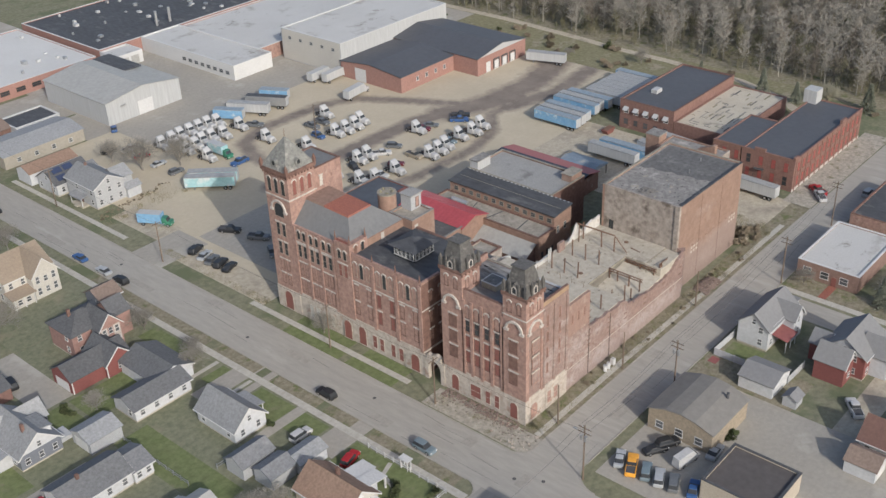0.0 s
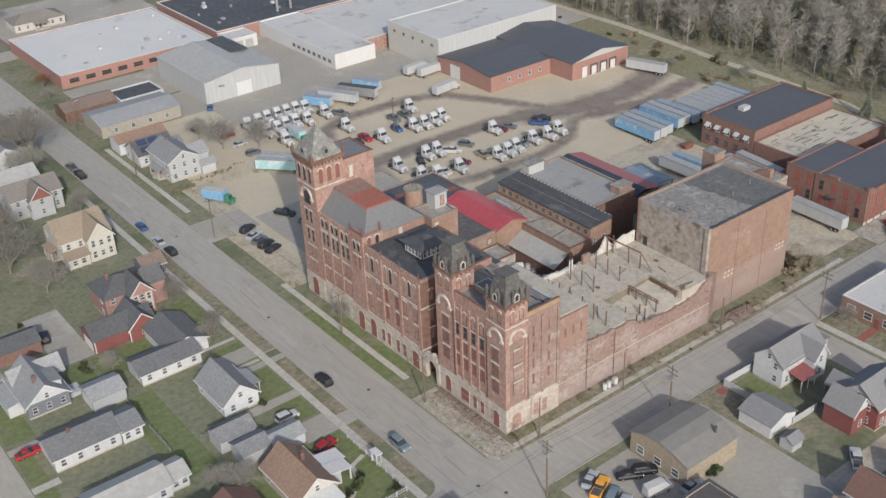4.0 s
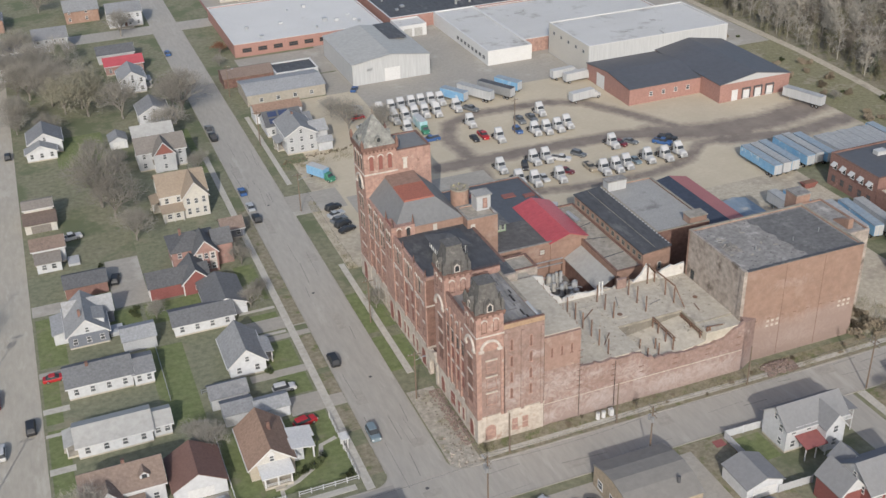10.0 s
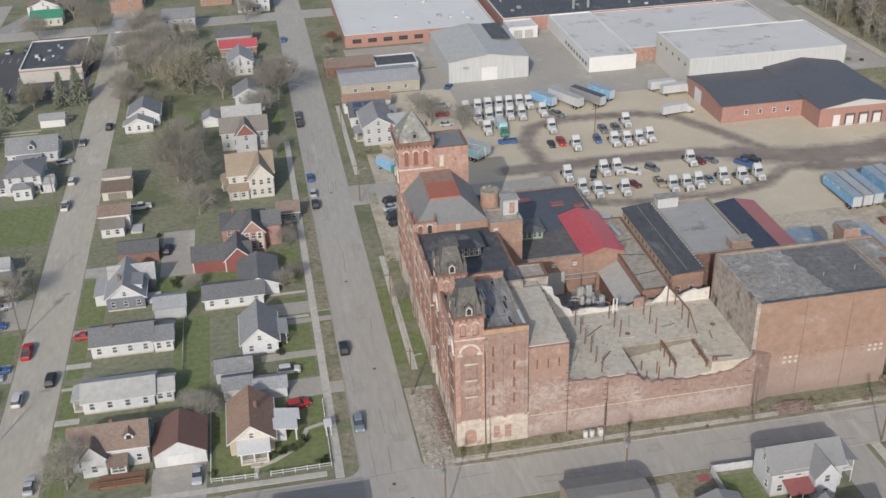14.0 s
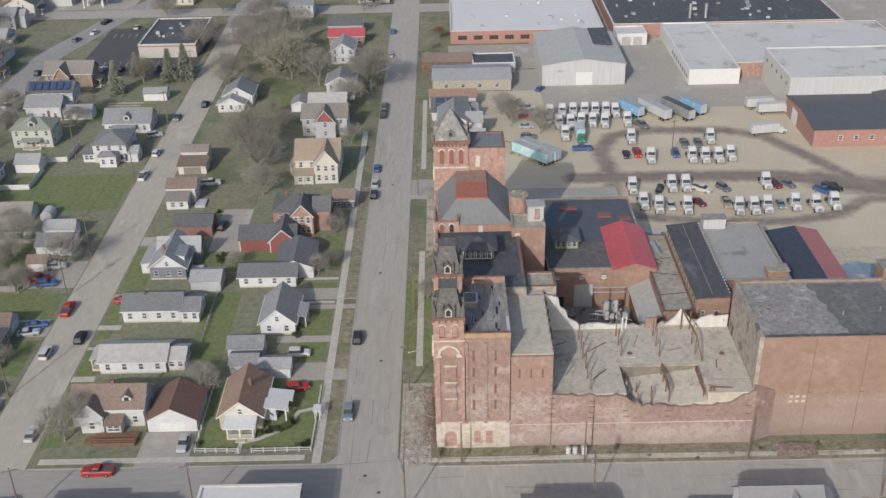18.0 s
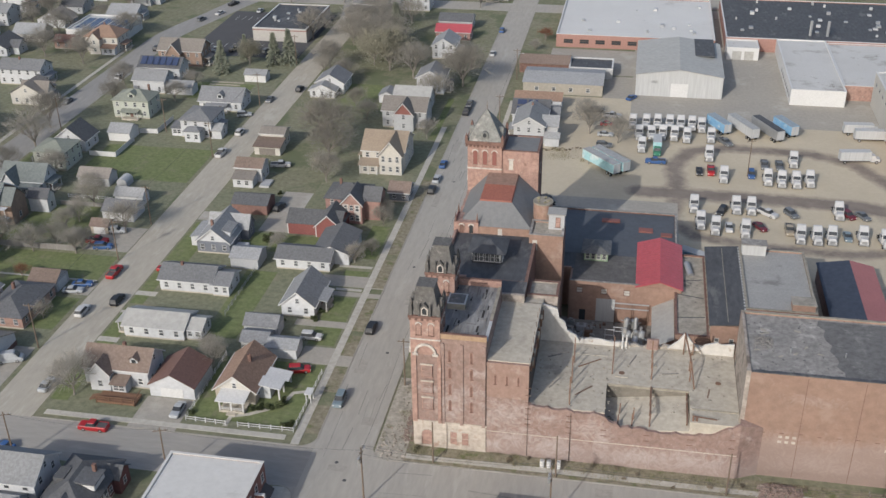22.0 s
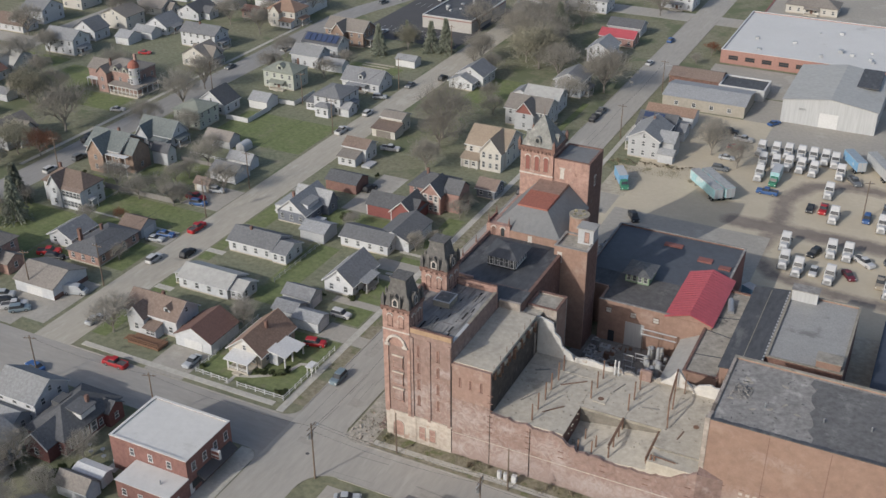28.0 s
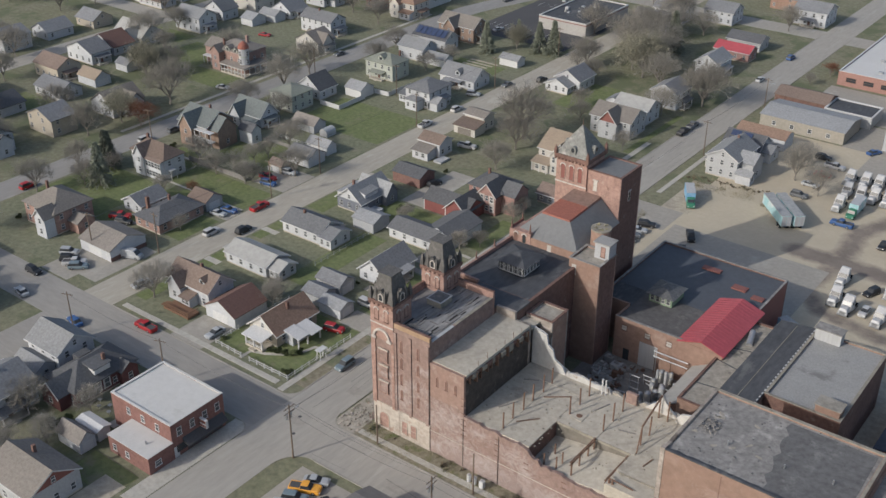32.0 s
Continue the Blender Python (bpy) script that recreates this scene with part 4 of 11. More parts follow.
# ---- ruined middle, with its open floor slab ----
# near-black brick tone of the inner wall, shared with the downpipes
NEAR_BLACK = mat("sooty_brick", (0.085, 0.072, 0.064), (0.055, 0.048, 0.044), fine=1.0, big=0.4, stain=(0.17, 0.145, 0.125), stain_at=0.6, stain_scale=0.5, grain=0.3)
PLASTER_W = mat("bright_torn_plaster", (0.53, 0.522, 0.505), (0.41, 0.395, 0.375), fine=1.0, big=0.4, stain=(0.33, 0.28, 0.24), stain_at=0.57, stain_scale=0.5, grain=0.12)
ruin = thing("brewery_ruin", (38, 11, 0), "roofless ruined brick brewery wing with an open concrete floor", "building")
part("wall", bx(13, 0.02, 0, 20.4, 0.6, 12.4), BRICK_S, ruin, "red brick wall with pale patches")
part("wall", bx(13, 0.03, 12.4, 20.4, 0.6, 19.6), mat("washed_pink_brick", (0.29, 0.198, 0.166), (0.25, 0.166, 0.138), stain=(0.34, 0.262, 0.228), stain_at=0.57, stain_scale=0.3, fine=0.9, courses=3.0, grain=0.16), ruin, "newer pinkish brick wall above")
part("wall", bx(13, 20.2, 0, 20.4, 20.8, 19.6), BRICK_SCAR, ruin)
part("concrete_deck", bx(13.02, 0.6, 19.2, 20.5, 20.2, 19.75), CONC, ruin, "bare concrete roof deck")
part("concrete_deck", bx(17.22, 20.8, 18.6, 20.6, 23.55, 19.0), CONC, ruin)
part("inner_wall", bx(19.9, 0.7, 0, 20.35, 20.1, 18.4), NEAR_BLACK, ruin, "dark stripped inner brick wall")
for i in range(12):
    part("joist_end", bx(20.35, 1.4 + i * 1.6, 17.6 - (i % 3) * 0.3, 20.75 + 0.3 * (i % 2), 1.62 + i * 1.6, 19.2), RUST, ruin)
rb_ = random.Random(31)
for i in range(14):
    y = 0.7 + i * 1.39
    part("broken_edge", bx(20.2, y, 18.9 - rb_.uniform(0.2, 1.2), 20.55 + rb_.uniform(0.0, 0.5), y + 1.39, 19.2), (BRICK_D, CONC_D)[i % 2], ruin)
for i in range(5):
    part("floor_beam", bx(13.2, 2 + i * 4, 14.8, 20.2, 2.5 + i * 4, 15.2), CONC, ruin)
part("floor_slab", bx(13.0, 0.7, 14.5, 19.8, 20.1, 14.8), CONC, ruin)


def ragged_wall(parent, x0, x1, y, t, heights, m, label="", z0=0):
    """A wall whose top is broken, rising and falling from point to point."""
    bm = bmesh.new()
    n = len(heights)
    rr = random.Random(int(x0 * 7 + y))
    steps = 6
    prof = []
    for i in range(n - 1):
        for k in range(steps):
            f = k / steps
            prof.append((x0 + (x1 - x0) * (i + f) / (n - 1), heights[i] * (1 - f) + heights[i + 1] * f + rr.uniform(-0.3, 0.3)))
    prof.append((x1, heights[-1]))
    a = [[bm.verts.new((x, yy, zz)) for x, zz in [(p[0], z0) for p in prof]] for yy in (y, y + t)]
    b = [[bm.verts.new((p[0], yy, p[1])) for p in prof] for yy in (y, y + t)]
    for i in range(len(prof) - 1):
        bm.faces.new((a[0][i], a[0][i + 1], b[0][i + 1], b[0][i]))
        bm.faces.new((a[1][i + 1], a[1][i], b[1][i], b[1][i + 1]))
        bm.faces.new((b[0][i], b[0][i + 1], b[1][i + 1], b[1][i]))
        bm.faces.new((a[0][i + 1], a[0][i], a[1][i], a[1][i + 1]))
    for i in (0, -1):
        bm.faces.new((a[0][i], b[0][i], b[1][i], a[1][i]))
    return part("broken_wall", bm, m, parent, label)


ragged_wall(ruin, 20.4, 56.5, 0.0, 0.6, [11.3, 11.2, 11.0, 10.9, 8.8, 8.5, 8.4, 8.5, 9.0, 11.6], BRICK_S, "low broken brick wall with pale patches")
ragged_wall(ruin, 20.4, 56.5, 22.0, 0.6, [13.2, 12.2, 11.7, 11.7, 11.3, 11.2, 11.9, 12.1, 12.3, 12.6], mat("grimy_plaster", (0.35, 0.325, 0.29), (0.27, 0.243, 0.213), fine=1.0, big=0.4, stain=(0.48, 0.465, 0.44), stain_at=0.58, stain_scale=0.3, grain=0.22), "low broken wall with grimy plaster")
bm = bmesh.new()
prism_y(bm, [(20.4, 11), (28.0, 11), (27.2, 12.6), (25.4, 13.6), (24.9, 15.4), (23.8, 16.2), (23.4, 18.2), (22.2, 18.6), (20.4, 19.0)], 21.5, 21.9)
part("plaster_wall", bm, PLASTER_W, ruin, "torn bright white plaster wall")
bm = bmesh.new()
prism_y(bm, [(44.2, 11.6), (50.6, 11.6), (48.6, 13.4), (47.3, 15.4), (46.0, 13.2)], 21.5, 21.9)
part("plaster_wall", bm, PLASTER_W, ruin, "torn white plaster wall")
bm = bmesh.new()
prism_y(bm, [(50.2, 11.0), (56.3, 11.0), (56.3, 13.6), (54.0, 13.3), (53.2, 13.7), (51.0, 13.0), (50.2, 12.0)], 21.5, 21.9)
part("plaster_wall", bm, PLASTER_W, ruin, "torn white plaster wall")
bm = bmesh.new()
prism_y(bm, [(27.8, 11.0), (37.4, 11.0), (36.9, 12.2), (34.0, 11.8), (31.6, 12.3), (28.2, 12.0)], 21.5, 21.9)
part("plaster_wall", bm, PLASTER_W, ruin, "low torn white plaster wall")
part("brick_pier", bx(40.4, 21.4, 11, 42.6, 21.98, 13.2), BRICK_S, ruin)
# slab round the opening in the floor
SLAB_Z = 11.0
HX0, HX1, HY1 = 33.6, 48.1, 9.4
for a in ((20.4, 0.6, HX0, 22.0), (HX0, HY1, HX1, 22.0), (HX1, 4.4, 56.4, 22.0)):
    part("floor_slab", bx(a[0], a[1], SLAB_Z - 0.3, a[2], a[3], SLAB_Z), CONC, ruin, "bare concrete floor slab")
part("lower_floor", hull(bmesh.new(), [(HX0, 0.6, 5.0), (HX1, 0.6, 5.0), (HX1, HY1, 5.0), (HX0, HY1, 5.0)], [(HX0, 0.6, 7.2), (HX1, 0.6, 8.9), (HX1, HY1, 9.9), (HX0, HY1, 7.8)]), CONC, ruin, "sloping lower concrete floor")
part("opening_wall", bx(HX0 - 0.4, 0.6, 5.0, HX0, HY1, SLAB_Z - 0.3), BRICK_D, ruin)
# north wall of the opening, in a darker concrete than the slab
part("opening_wall", bx(HX0, HY1, 5.0, HX1, HY1 + 0.4, SLAB_Z - 0.3), mat("damp_concrete", (0.19, 0.175, 0.15), (0.14, 0.128, 0.11), fine=0.9, big=0.3, grain=0.2), ruin)
part("opening_wall", bx(HX1, 4.4, 7.0, HX1 + 0.4, HY1, SLAB_Z - 0.3), CONC_D, ruin)
# added darker strips that tone down the sunlit south edges of the slab
part("edge_beam", bx(HX0, HY1 - 0.14, SLAB_Z - 0.5, HX1, HY1 - 0.005, SLAB_Z - 0.01), CONC_D, ruin, "darker strip added over the sunlit slab edge")
part("edge_beam", bx(HX1 + 0.41, 4.26, SLAB_Z - 0.5, 56.3, 4.395, SLAB_Z - 0.01), CONC_D, ruin, "darker strip added over the sunlit slab edge")
part("sunken_ledge", bx(HX1, 0.6, 7.0, 56.4, 4.38, 10.78), CONC, ruin, "sunken concrete ledge along the broken wall")


def post(parent, x, y, z0, z1, s=0.2, tilt=0.0):
    bm = bmesh.new()
    h = z1 - z0
    box(bm, -s / 2, -s / 2, 0, s / 2, -s / 2 + 0.06, h)
    box(bm, -s / 2, s / 2 - 0.06, 0, s / 2, s / 2, h)
    box(bm, -0.03, -s / 2 + 0.06, 0, 0.03, s / 2 - 0.06, h)
    box(bm, -s / 2 - 0.04, -s / 2 - 0.04, 0, s / 2 + 0.04, s / 2 + 0.04, 0.05)
    ob = new("steel_post", mesh_of(bm, "steel_post", RUST))
    ob.parent = parent
    ob.location = Vector((x, y, z0)) - origin_of(parent)
    ob.rotation_euler = (radians(tilt), 0, 0)


for y in (2.0, 5.2, 8.4, 11.6, 14.9, 18.0):
    post(ruin, 27.3 + rnd.uniform(-0.15, 0.15), y, SLAB_Z, SLAB_Z + rnd.uniform(3.3, 4.1), tilt=rnd.uniform(-2, 2))
for x, ys in ((34.4, (12.4, 15.8, 19.0)), (41.4, (11.8, 15.2, 18.6)), (48.2, (12.4, 15.6))):
    for y in ys:
        post(ruin, x, y, SLAB_Z, SLAB_Z + rnd.uniform(3.2, 4.2), tilt=rnd.uniform(-3, 3))
for x, y in ((36.0, 1.8), (36.2, 5.0), (38.4, 1.8), (38.6, 3.4)):
    post(ruin, x, y, 6.6, 7.0 + rnd.uniform(2.6, 3.6))
for x, ys, top in ((41.4, (1.6, 4.2, 7.0, 9.0), 11.2), (47.7, (2.0, 5.4, 8.6), 10.5)):
    for y in ys:
        post(ruin, x, y, 7.4, top, 0.22)
    bm = bmesh.new()
    y0, y1 = ys[0] - 0.6, 9.2
    box(bm, x - 0.13, y0, top, x + 0.13, y1, top + 0.1)
    box(bm, x - 0.13, y0, top - 0.6, x + 0.13, y1, top - 0.5)
    n = round((y1 - y0) / 1.5)
    for k in range(n):
        ya, yb = y0 + (y1 - y0) * k / n, y0 + (y1 - y0) * (k + 1) / n
        tube(bm, (x, ya, top - 0.55), (x, (ya + yb) / 2, top + 0.05), 0.05, n=4)
        tube(bm, (x, (ya + yb) / 2, top + 0.05), (x, yb, top - 0.55), 0.05, n=4)
    part("lattice_beam", bm, RUST, ruin, "rusty riveted lattice beam")
part("steel_beam", tube(bmesh.new(), (48.6, 1.2, 11.7), (52.6, 1.8, 10.9), 0.12, n=6), RUST, ruin, "fallen rusty beam")
post(ruin, 48.6, 1.2, 10.78, 11.75, 0.3)
post(ruin, 49.2, 1.2, 10.78, 11.5, 0.3)
for i in range(7):
    part("bare_rod", tube(bmesh.new(), (20.3, 1.6 + i * 2.7, 19.75), (20.3, 1.6 + i * 2.7 + 0.06 * (i % 3 - 1), 20.4 + 0.3 * (i % 3)), 0.045, n=5), RUST, ruin)
for i, (x, y, l, a) in enumerate(((24.4, 8.0, 3.8, 62), (30.2, 15.2, 5.0, 38), (38.0, 17.4, 3.4, 70), (29.6, 6.4, 4.2, 48), (44.8, 14.0, 3.0, 15), (51.4, 9.0, 2.6, 80), (23.6, 16.6, 2.8, 30))):
    put_mesh("fallen_timber", shared(("ft", i), "fallen_timber", lambda bm: box(bm, -l / 2, -0.09, 0, l / 2, 0.09, 0.14), (BOARD, RUST)[i % 2]), ruin, (x, y, SLAB_Z), a)
for x in (48.9, 47.2):
    post(ruin, x, 20.9, SLAB_Z, SLAB_Z + 4.2)
part("steel_beam", tube(bmesh.new(), (47.2, 21.4, SLAB_Z + 4.4), (48.2, 12.4, SLAB_Z + 3.9), 0.17, n=6), RUST, ruin)
part("steel_beam", tube(bmesh.new(), (48.2, 12.4, SLAB_Z + 3.9), (48.9, 9.6, SLAB_Z + 0.3), 0.12, n=6), RUST, ruin)
for x in (35.9, 36.6):
    part("white_pipe", tube(bmesh.new(), (x, 20.9, SLAB_Z), (x, 20.9, SLAB_Z + 3.2), 0.16, n=8), WHITE, ruin, "white vertical pipe")
part("floor_hatch", bx(35.0, 11.6, SLAB_Z, 37.2, 14.0, SLAB_Z + 0.12), CONC, ruin, "raised concrete hatch rim")
part("hatch_lid", tube(bmesh.new(), (36.1, 12.8, SLAB_Z + 0.12), (36.1, 12.8, SLAB_Z + 0.16), 0.55, n=14), RUST, ruin)
part("drain_ring", tube(bmesh.new(), (53.2, 12.4, SLAB_Z), (53.2, 12.4, SLAB_Z + 0.1), 0.5, n=14), RUST, ruin)
for a in ((20.6, 17.8, 33.6, 18.0), (33.2, 9.3, 33.45, 17.8), (27.2, 0.7, 27.4, 17.8), (41.3, 9.6, 41.5, 20.5), (48.4, 9.5, 48.6, 20.5)):
    part("slab_rib", bx(a[0], a[1], SLAB_Z, a[2], a[3], SLAB_Z + 0.07), CONC, ruin)

# ---- annex at the east end ----
ROOF_GD = mat("newer_tar_roof", (0.142, 0.14, 0.141), (0.105, 0.104, 0.105), big=0.2, stain=(0.20, 0.197, 0.193), stain_at=0.58, stain_scale=0.3, fine=1, rough=0.85, grain=0.25)
ann = thing("brewery_annex", (70.5, 11.5, 0), "windowless orange brick storage block with an old tar roof", "building")
AX0, AX1, AY0, AY1, AZ = 56.5, 84.6, 1.8, 21.2, 21.4
part("wall", bx(AX0, AY0, 0, AX1, AY0 + 0.6, AZ), BRICK_A, ann, "smooth orange brick wall with faded lower course")
part("wall", bx(AX0, AY0 + 0.6, 0, AX0 + 0.6, AY1 - 0.6, AZ), BRICK_SCAR, ann, "scarred wall with torn plaster and brick")
part("wall", bx(AX1 - 0.6, AY0 + 0.6, 0, AX1, AY1 - 0.6, AZ), BRICK_O, ann)
part("wall", bx(AX0, AY1 - 0.6, 0, AX1, AY1, AZ), BRICK_O, ann)
part("broken_brick_edge", bx(AX0 - 0.25, AY0 - 0.1, 8.5, AX0 + 0.5, AY0 + 1.0, AZ + 0.3), BRICK_SCAR, ann)
part("roof", bx(AX0 + 0.6, AY0 + 0.6, AZ - 0.7, AX1 - 0.6, AY1 - 0.6, AZ - 0.25), ROOF_OLD, ann, "patched black and grey tar roof")
edge = [(AX0 + 15.6 + 0.5 * math.sin(i * 2.3) - 0.22 * i, AY0 + 0.9 + i * 1.58) for i in range(12)]
rim = edge + [(AX1 - 1.2, AY1 - 1.2), (AX1 - 0.9, AY0 + 0.9)]
part("roof_patch", hull(bmesh.new(), [(x, y, AZ - 0.26) for x, y in rim], [(x, y, AZ - 0.21) for x, y in rim]), ROOF_GD, ann, "newer dark roof patch")
rim = [(AX0 + 0.7 + i * 1.42, AY0 + 0.95 + 0.4 * abs(math.sin(i * 1.7))) for i in range(20)]
part("tar_seal", hull(bmesh.new(), [(AX1 - 0.7, AY0 + 0.62, AZ - 0.24)] + [(AX0 + 0.62, AY0 + 0.62, AZ - 0.24)] + [(x, y, AZ - 0.24) for x, y in rim], [(AX1 - 0.7, AY0 + 0.62, AZ - 0.19)] + [(AX0 + 0.62, AY0 + 0.62, AZ - 0.19)] + [(x, y, AZ - 0.19) for x, y in rim]), ROOF_D, ann, "black tar sealing along the edge")
part("coping", bx(AX0, AY0, AZ, AX1, AY0 + 0.5, AZ + 0.12), ROOF_D, ann)
part("coping", bx(AX0, AY1 - 0.6, AZ, AX1, AY1, AZ + 0.14), CONC_D, ann)
part("coping", bx(AX0, AY0 + 0.5, AZ, AX0 + 0.5, AY1 - 0.6, AZ + 0.12), BRICK_SCAR, ann)
part("coping", bx(AX1 - 0.5, AY0 + 0.5, AZ, AX1, AY1 - 0.6, AZ + 0.12), CONC_D, ann)
part("string_course", bx(13.0, -0.07, 4.9, 56.4, 0.0, 5.05), STONE, ruin)
for x, zs in ((20.4, (7.2, 8.3, 9.4, 10.6, 11.9, 13.4, 15.0)), (27.6, (6.2, 7.4, 8.6, 9.8)), (33.6, (6.4, 7.6)), (41.0, (6.2, 7.4)), (48.4, (6.2, 7.4)), (55.4, (6.4, 8.2))):
    for z in zs:
        part("wall_tie", bx(x - 0.5, -0.07, z, x + 0.5, 0.0, z + 0.13), BRICK_D, ruin)
for x, top in ((13.02, 19.0), (20.4, 11.0), (27.9, 10.6)):
    part("downpipe", bx(x - 0.045, -0.09, 0.3, x + 0.045, 0.0, top), NEAR_BLACK, ruin, "dark rusted downpipe")
part("doorway", bx(AX0 - 0.03, AY1 - 3.2, SLAB_Z, AX0 + 0.02, AY1 - 2.0, SLAB_Z + 2.2), GLASS, ann, "dark empty doorway")
ra_ = random.Random(41)
def flake(bm):
    """A torn flat scrap with an uneven outline."""
    k = 7
    r = [(ra_.uniform(0.25, 0.95) * math.cos(j * 6.283 / k), ra_.uniform(0.15, 0.5) * math.sin(j * 6.283 / k)) for j in range(k)]
    lo = [bm.verts.new((x, y, 0.0)) for x, y in r]
    hi = [bm.verts.new((x * 0.9, y * 0.9, 0.035)) for x, y in r]
    bm.faces.new(hi)
    for j in range(k):
        bm.faces.new((lo[j], lo[(j + 1) % k], hi[(j + 1) % k], hi[j]))


for i in range(9):
    x, y = ra_.uniform(57.8, 70.0), ra_.uniform(4.0, 20)
    me = shared(("fs", i % 8), "felt_scrap", flake, ROOF_GR)
    put_mesh("felt_scrap", me, ann, (x, y, AZ - 0.25), ra_.uniform(-60, 60))
for x in (64, 73, 80):
    part("vent_pipe", tube(bmesh.new(), (x, 8 + (x % 3), AZ - 0.25), (x, 8 + (x % 3), AZ + 0.6), 0.12), STEEL, ann)
for cx, cz in ((63.0, 7.4), (80.4, 7.6)):
    for i in range(3):
        for k in range(2):
            part("bricked_patch", bx(cx + i * 1.15, AY0 - 0.03, cz + k * 1.05, cx + i * 1.15 + 0.62, AY0, cz + k * 1.05 + 0.5), STONE, ann, "pale filled hole")
for i in range(8):
    x = 60.0 + i * 3.1
    part("wall_tie", bx(x, AY0 - 0.06, 9.3 + 0.1 * (i % 3), x + 0.75, AY0, 9.42 + 0.1 * (i % 3)), BRICK_D, ann)
for x in (66.2, 75.4):
    part("wall_seam", bx(x, AY0 - 0.03, 0.2, x + 0.1, AY0, AZ - 0.4), BRICK_D, ann)
bm = bmesh.new()
hull(bm, [(56.45, 0.0, 0), (60.4, 1.78, 0), (56.45, 1.78, 0)], [(56.45, 0.0, 11.4), (60.4, 1.78, 10.2), (56.45, 1.78, 11.8)])
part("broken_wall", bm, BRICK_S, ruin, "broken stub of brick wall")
an2 = thing("brick_stair_house", (89.0, 17, 0), "low brick end bay with torn tar roof", "building")
walls(an2, 84.65, 9.0, 92.5, 24.5, 0, 19.5, BRICK_O, mats={"S": BRICK_SCAR})
flat_roof(an2, 84.65, 9.0, 92.5, 24.5, 19.2, ROOF_OLD)
part("stair_bulkhead", prism_x(bmesh.new(), [(11.0, 19.2), (15.6, 19.2), (15.6, 19.5), (11.6, 21.4), (11.0, 21.4)], 88.6, 89.8), BRICK_O, an2, "sloping brick stair bulkhead")
part("chimney_block", bx(86.0, 24.6, 0, 89.6, 28.2, 21.2), BRICK_O, an2, "square brick chimney stump")
part("chimney_top", bx(85.9, 24.5, 21.2, 89.7, 28.3, 21.5), ROOF_OLD, an2)

# ---- middle building ----
mid = thing("brewery_middle_building", (8.5, 34.5, 0), "ornate red brick brewery building with dark roof and roof lantern", "building")
part("stone_base", bx(-0.12, 24.9, 0, 0.5, 44, 5.6), STONE, mid, "cream limestone base")
part("wall", bx(0, 25.5, 5.6, 0.6, 44, 21.2), BRICK, mid)
# back walls: the darker brick carries their shade in its colour
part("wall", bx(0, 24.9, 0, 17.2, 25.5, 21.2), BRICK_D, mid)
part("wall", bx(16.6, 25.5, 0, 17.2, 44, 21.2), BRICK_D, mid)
bm = bmesh.new()
hull(bm, [(0.5, 25.4, 20.9), (16.7, 25.4, 20.9), (16.7, 44, 20.9), (0.5, 44, 20.9)], [(0.5, 25.4, 21.2), (16.7, 25.4, 21.2), (16.7, 44, 20.96), (0.5, 44, 20.96)])
part("roof", bm, ROOF_D, mid, "dark felt roof")
part("parapet", bx(0, 24.9, 21.2, 0.5, 44, 21.75), BRICK, mid)
part("parapet", bx(0.5, 24.9, 21.2, 5.4, 25.4, 21.75), BRICK, mid)
part("link_wall", bx(5.4, 20.85, 0, 17.2, 24.88, 20.9), BRICK_D, mid, "plain brick link behind the gateway")
part("link_roof", bx(5.4, 20.85, 20.9, 17.2, 25.38, 21.21), ROOF_D, mid)
part("link_wall", bx(5.4, 19.52, 0, 12.95, 20.83, 20.9), BRICK_D, mid)
part("link_roof", bx(5.4, 19.52, 20.9, 12.95, 20.85, 21.21), ROOF_D, mid)
part("link_wall", bx(13.0, 20.2, 19.62, 17.2, 20.8, 21.3), BRICK_SCAR, mid, "stripped rough brick edge")
lan = part("roof_lantern", bx(5.6, 31.6, 21.0, 11.4, 37.2, 23.7), GLASS, mid, "glazed roof lantern with white bars")
bm = bmesh.new()
hull(bm, [(4.7, 30.7, 23.7), (12.3, 30.7, 23.7), (12.3, 38.1, 23.7), (4.7, 38.1, 23.7)], [(8.0, 33.9, 25.0), (9.0, 33.9, 25.0), (9.0, 34.9, 25.0), (8.0, 34.9, 25.0)])
part("lantern_roof", bm, ROOF_D, lan)
for i in range(5):
    window(mid, (6.3 + i * 1.1, 31.58, 21.6), 0.85, 1.9, "S", WHITE)
    window(mid, (5.58, 32.2 + i * 1.1, 21.6), 0.85, 1.9, "W", WHITE)
    window(mid, (11.42, 32.2 + i * 1.1, 21.6), 0.85, 1.9, "E", WHITE)
for k, yb in enumerate((26.3, 32.6, 38.9)):
    pilaster(mid, 0, yb - 0.9, 5.6, 21.0, "W", 0.8)
    for i in range(3):
        y = yb + 0.5 + i * 1.75
        window(mid, (-0.01, y, 16.6), 1.05, 3.4, "W", FRAME_D, GLASS if i == 1 else BRICK, arched=True, lintel=TRIM)
        if i != 1:
            for z in (7.6, 11.6):
                window(mid, (-0.01, y, z), 1.1, 3.0, "W", BRICK_D, RED_PAINT if (i + k) % 2 else BRICK, lintel=TRIM)
    part("finial", tube(bmesh.new(), (0.1, yb - 0.9, 21.75), (0.1, yb - 0.9, 23.4), 0.22, 0.03, 6), BRICK_D, mid)
band(mid, 0, 24.9, 17, 44, 15.2, 0.28, 0.14)
band(mid, 0, 24.9, 17, 44, 5.6, 0.35, 0.2, STONE)
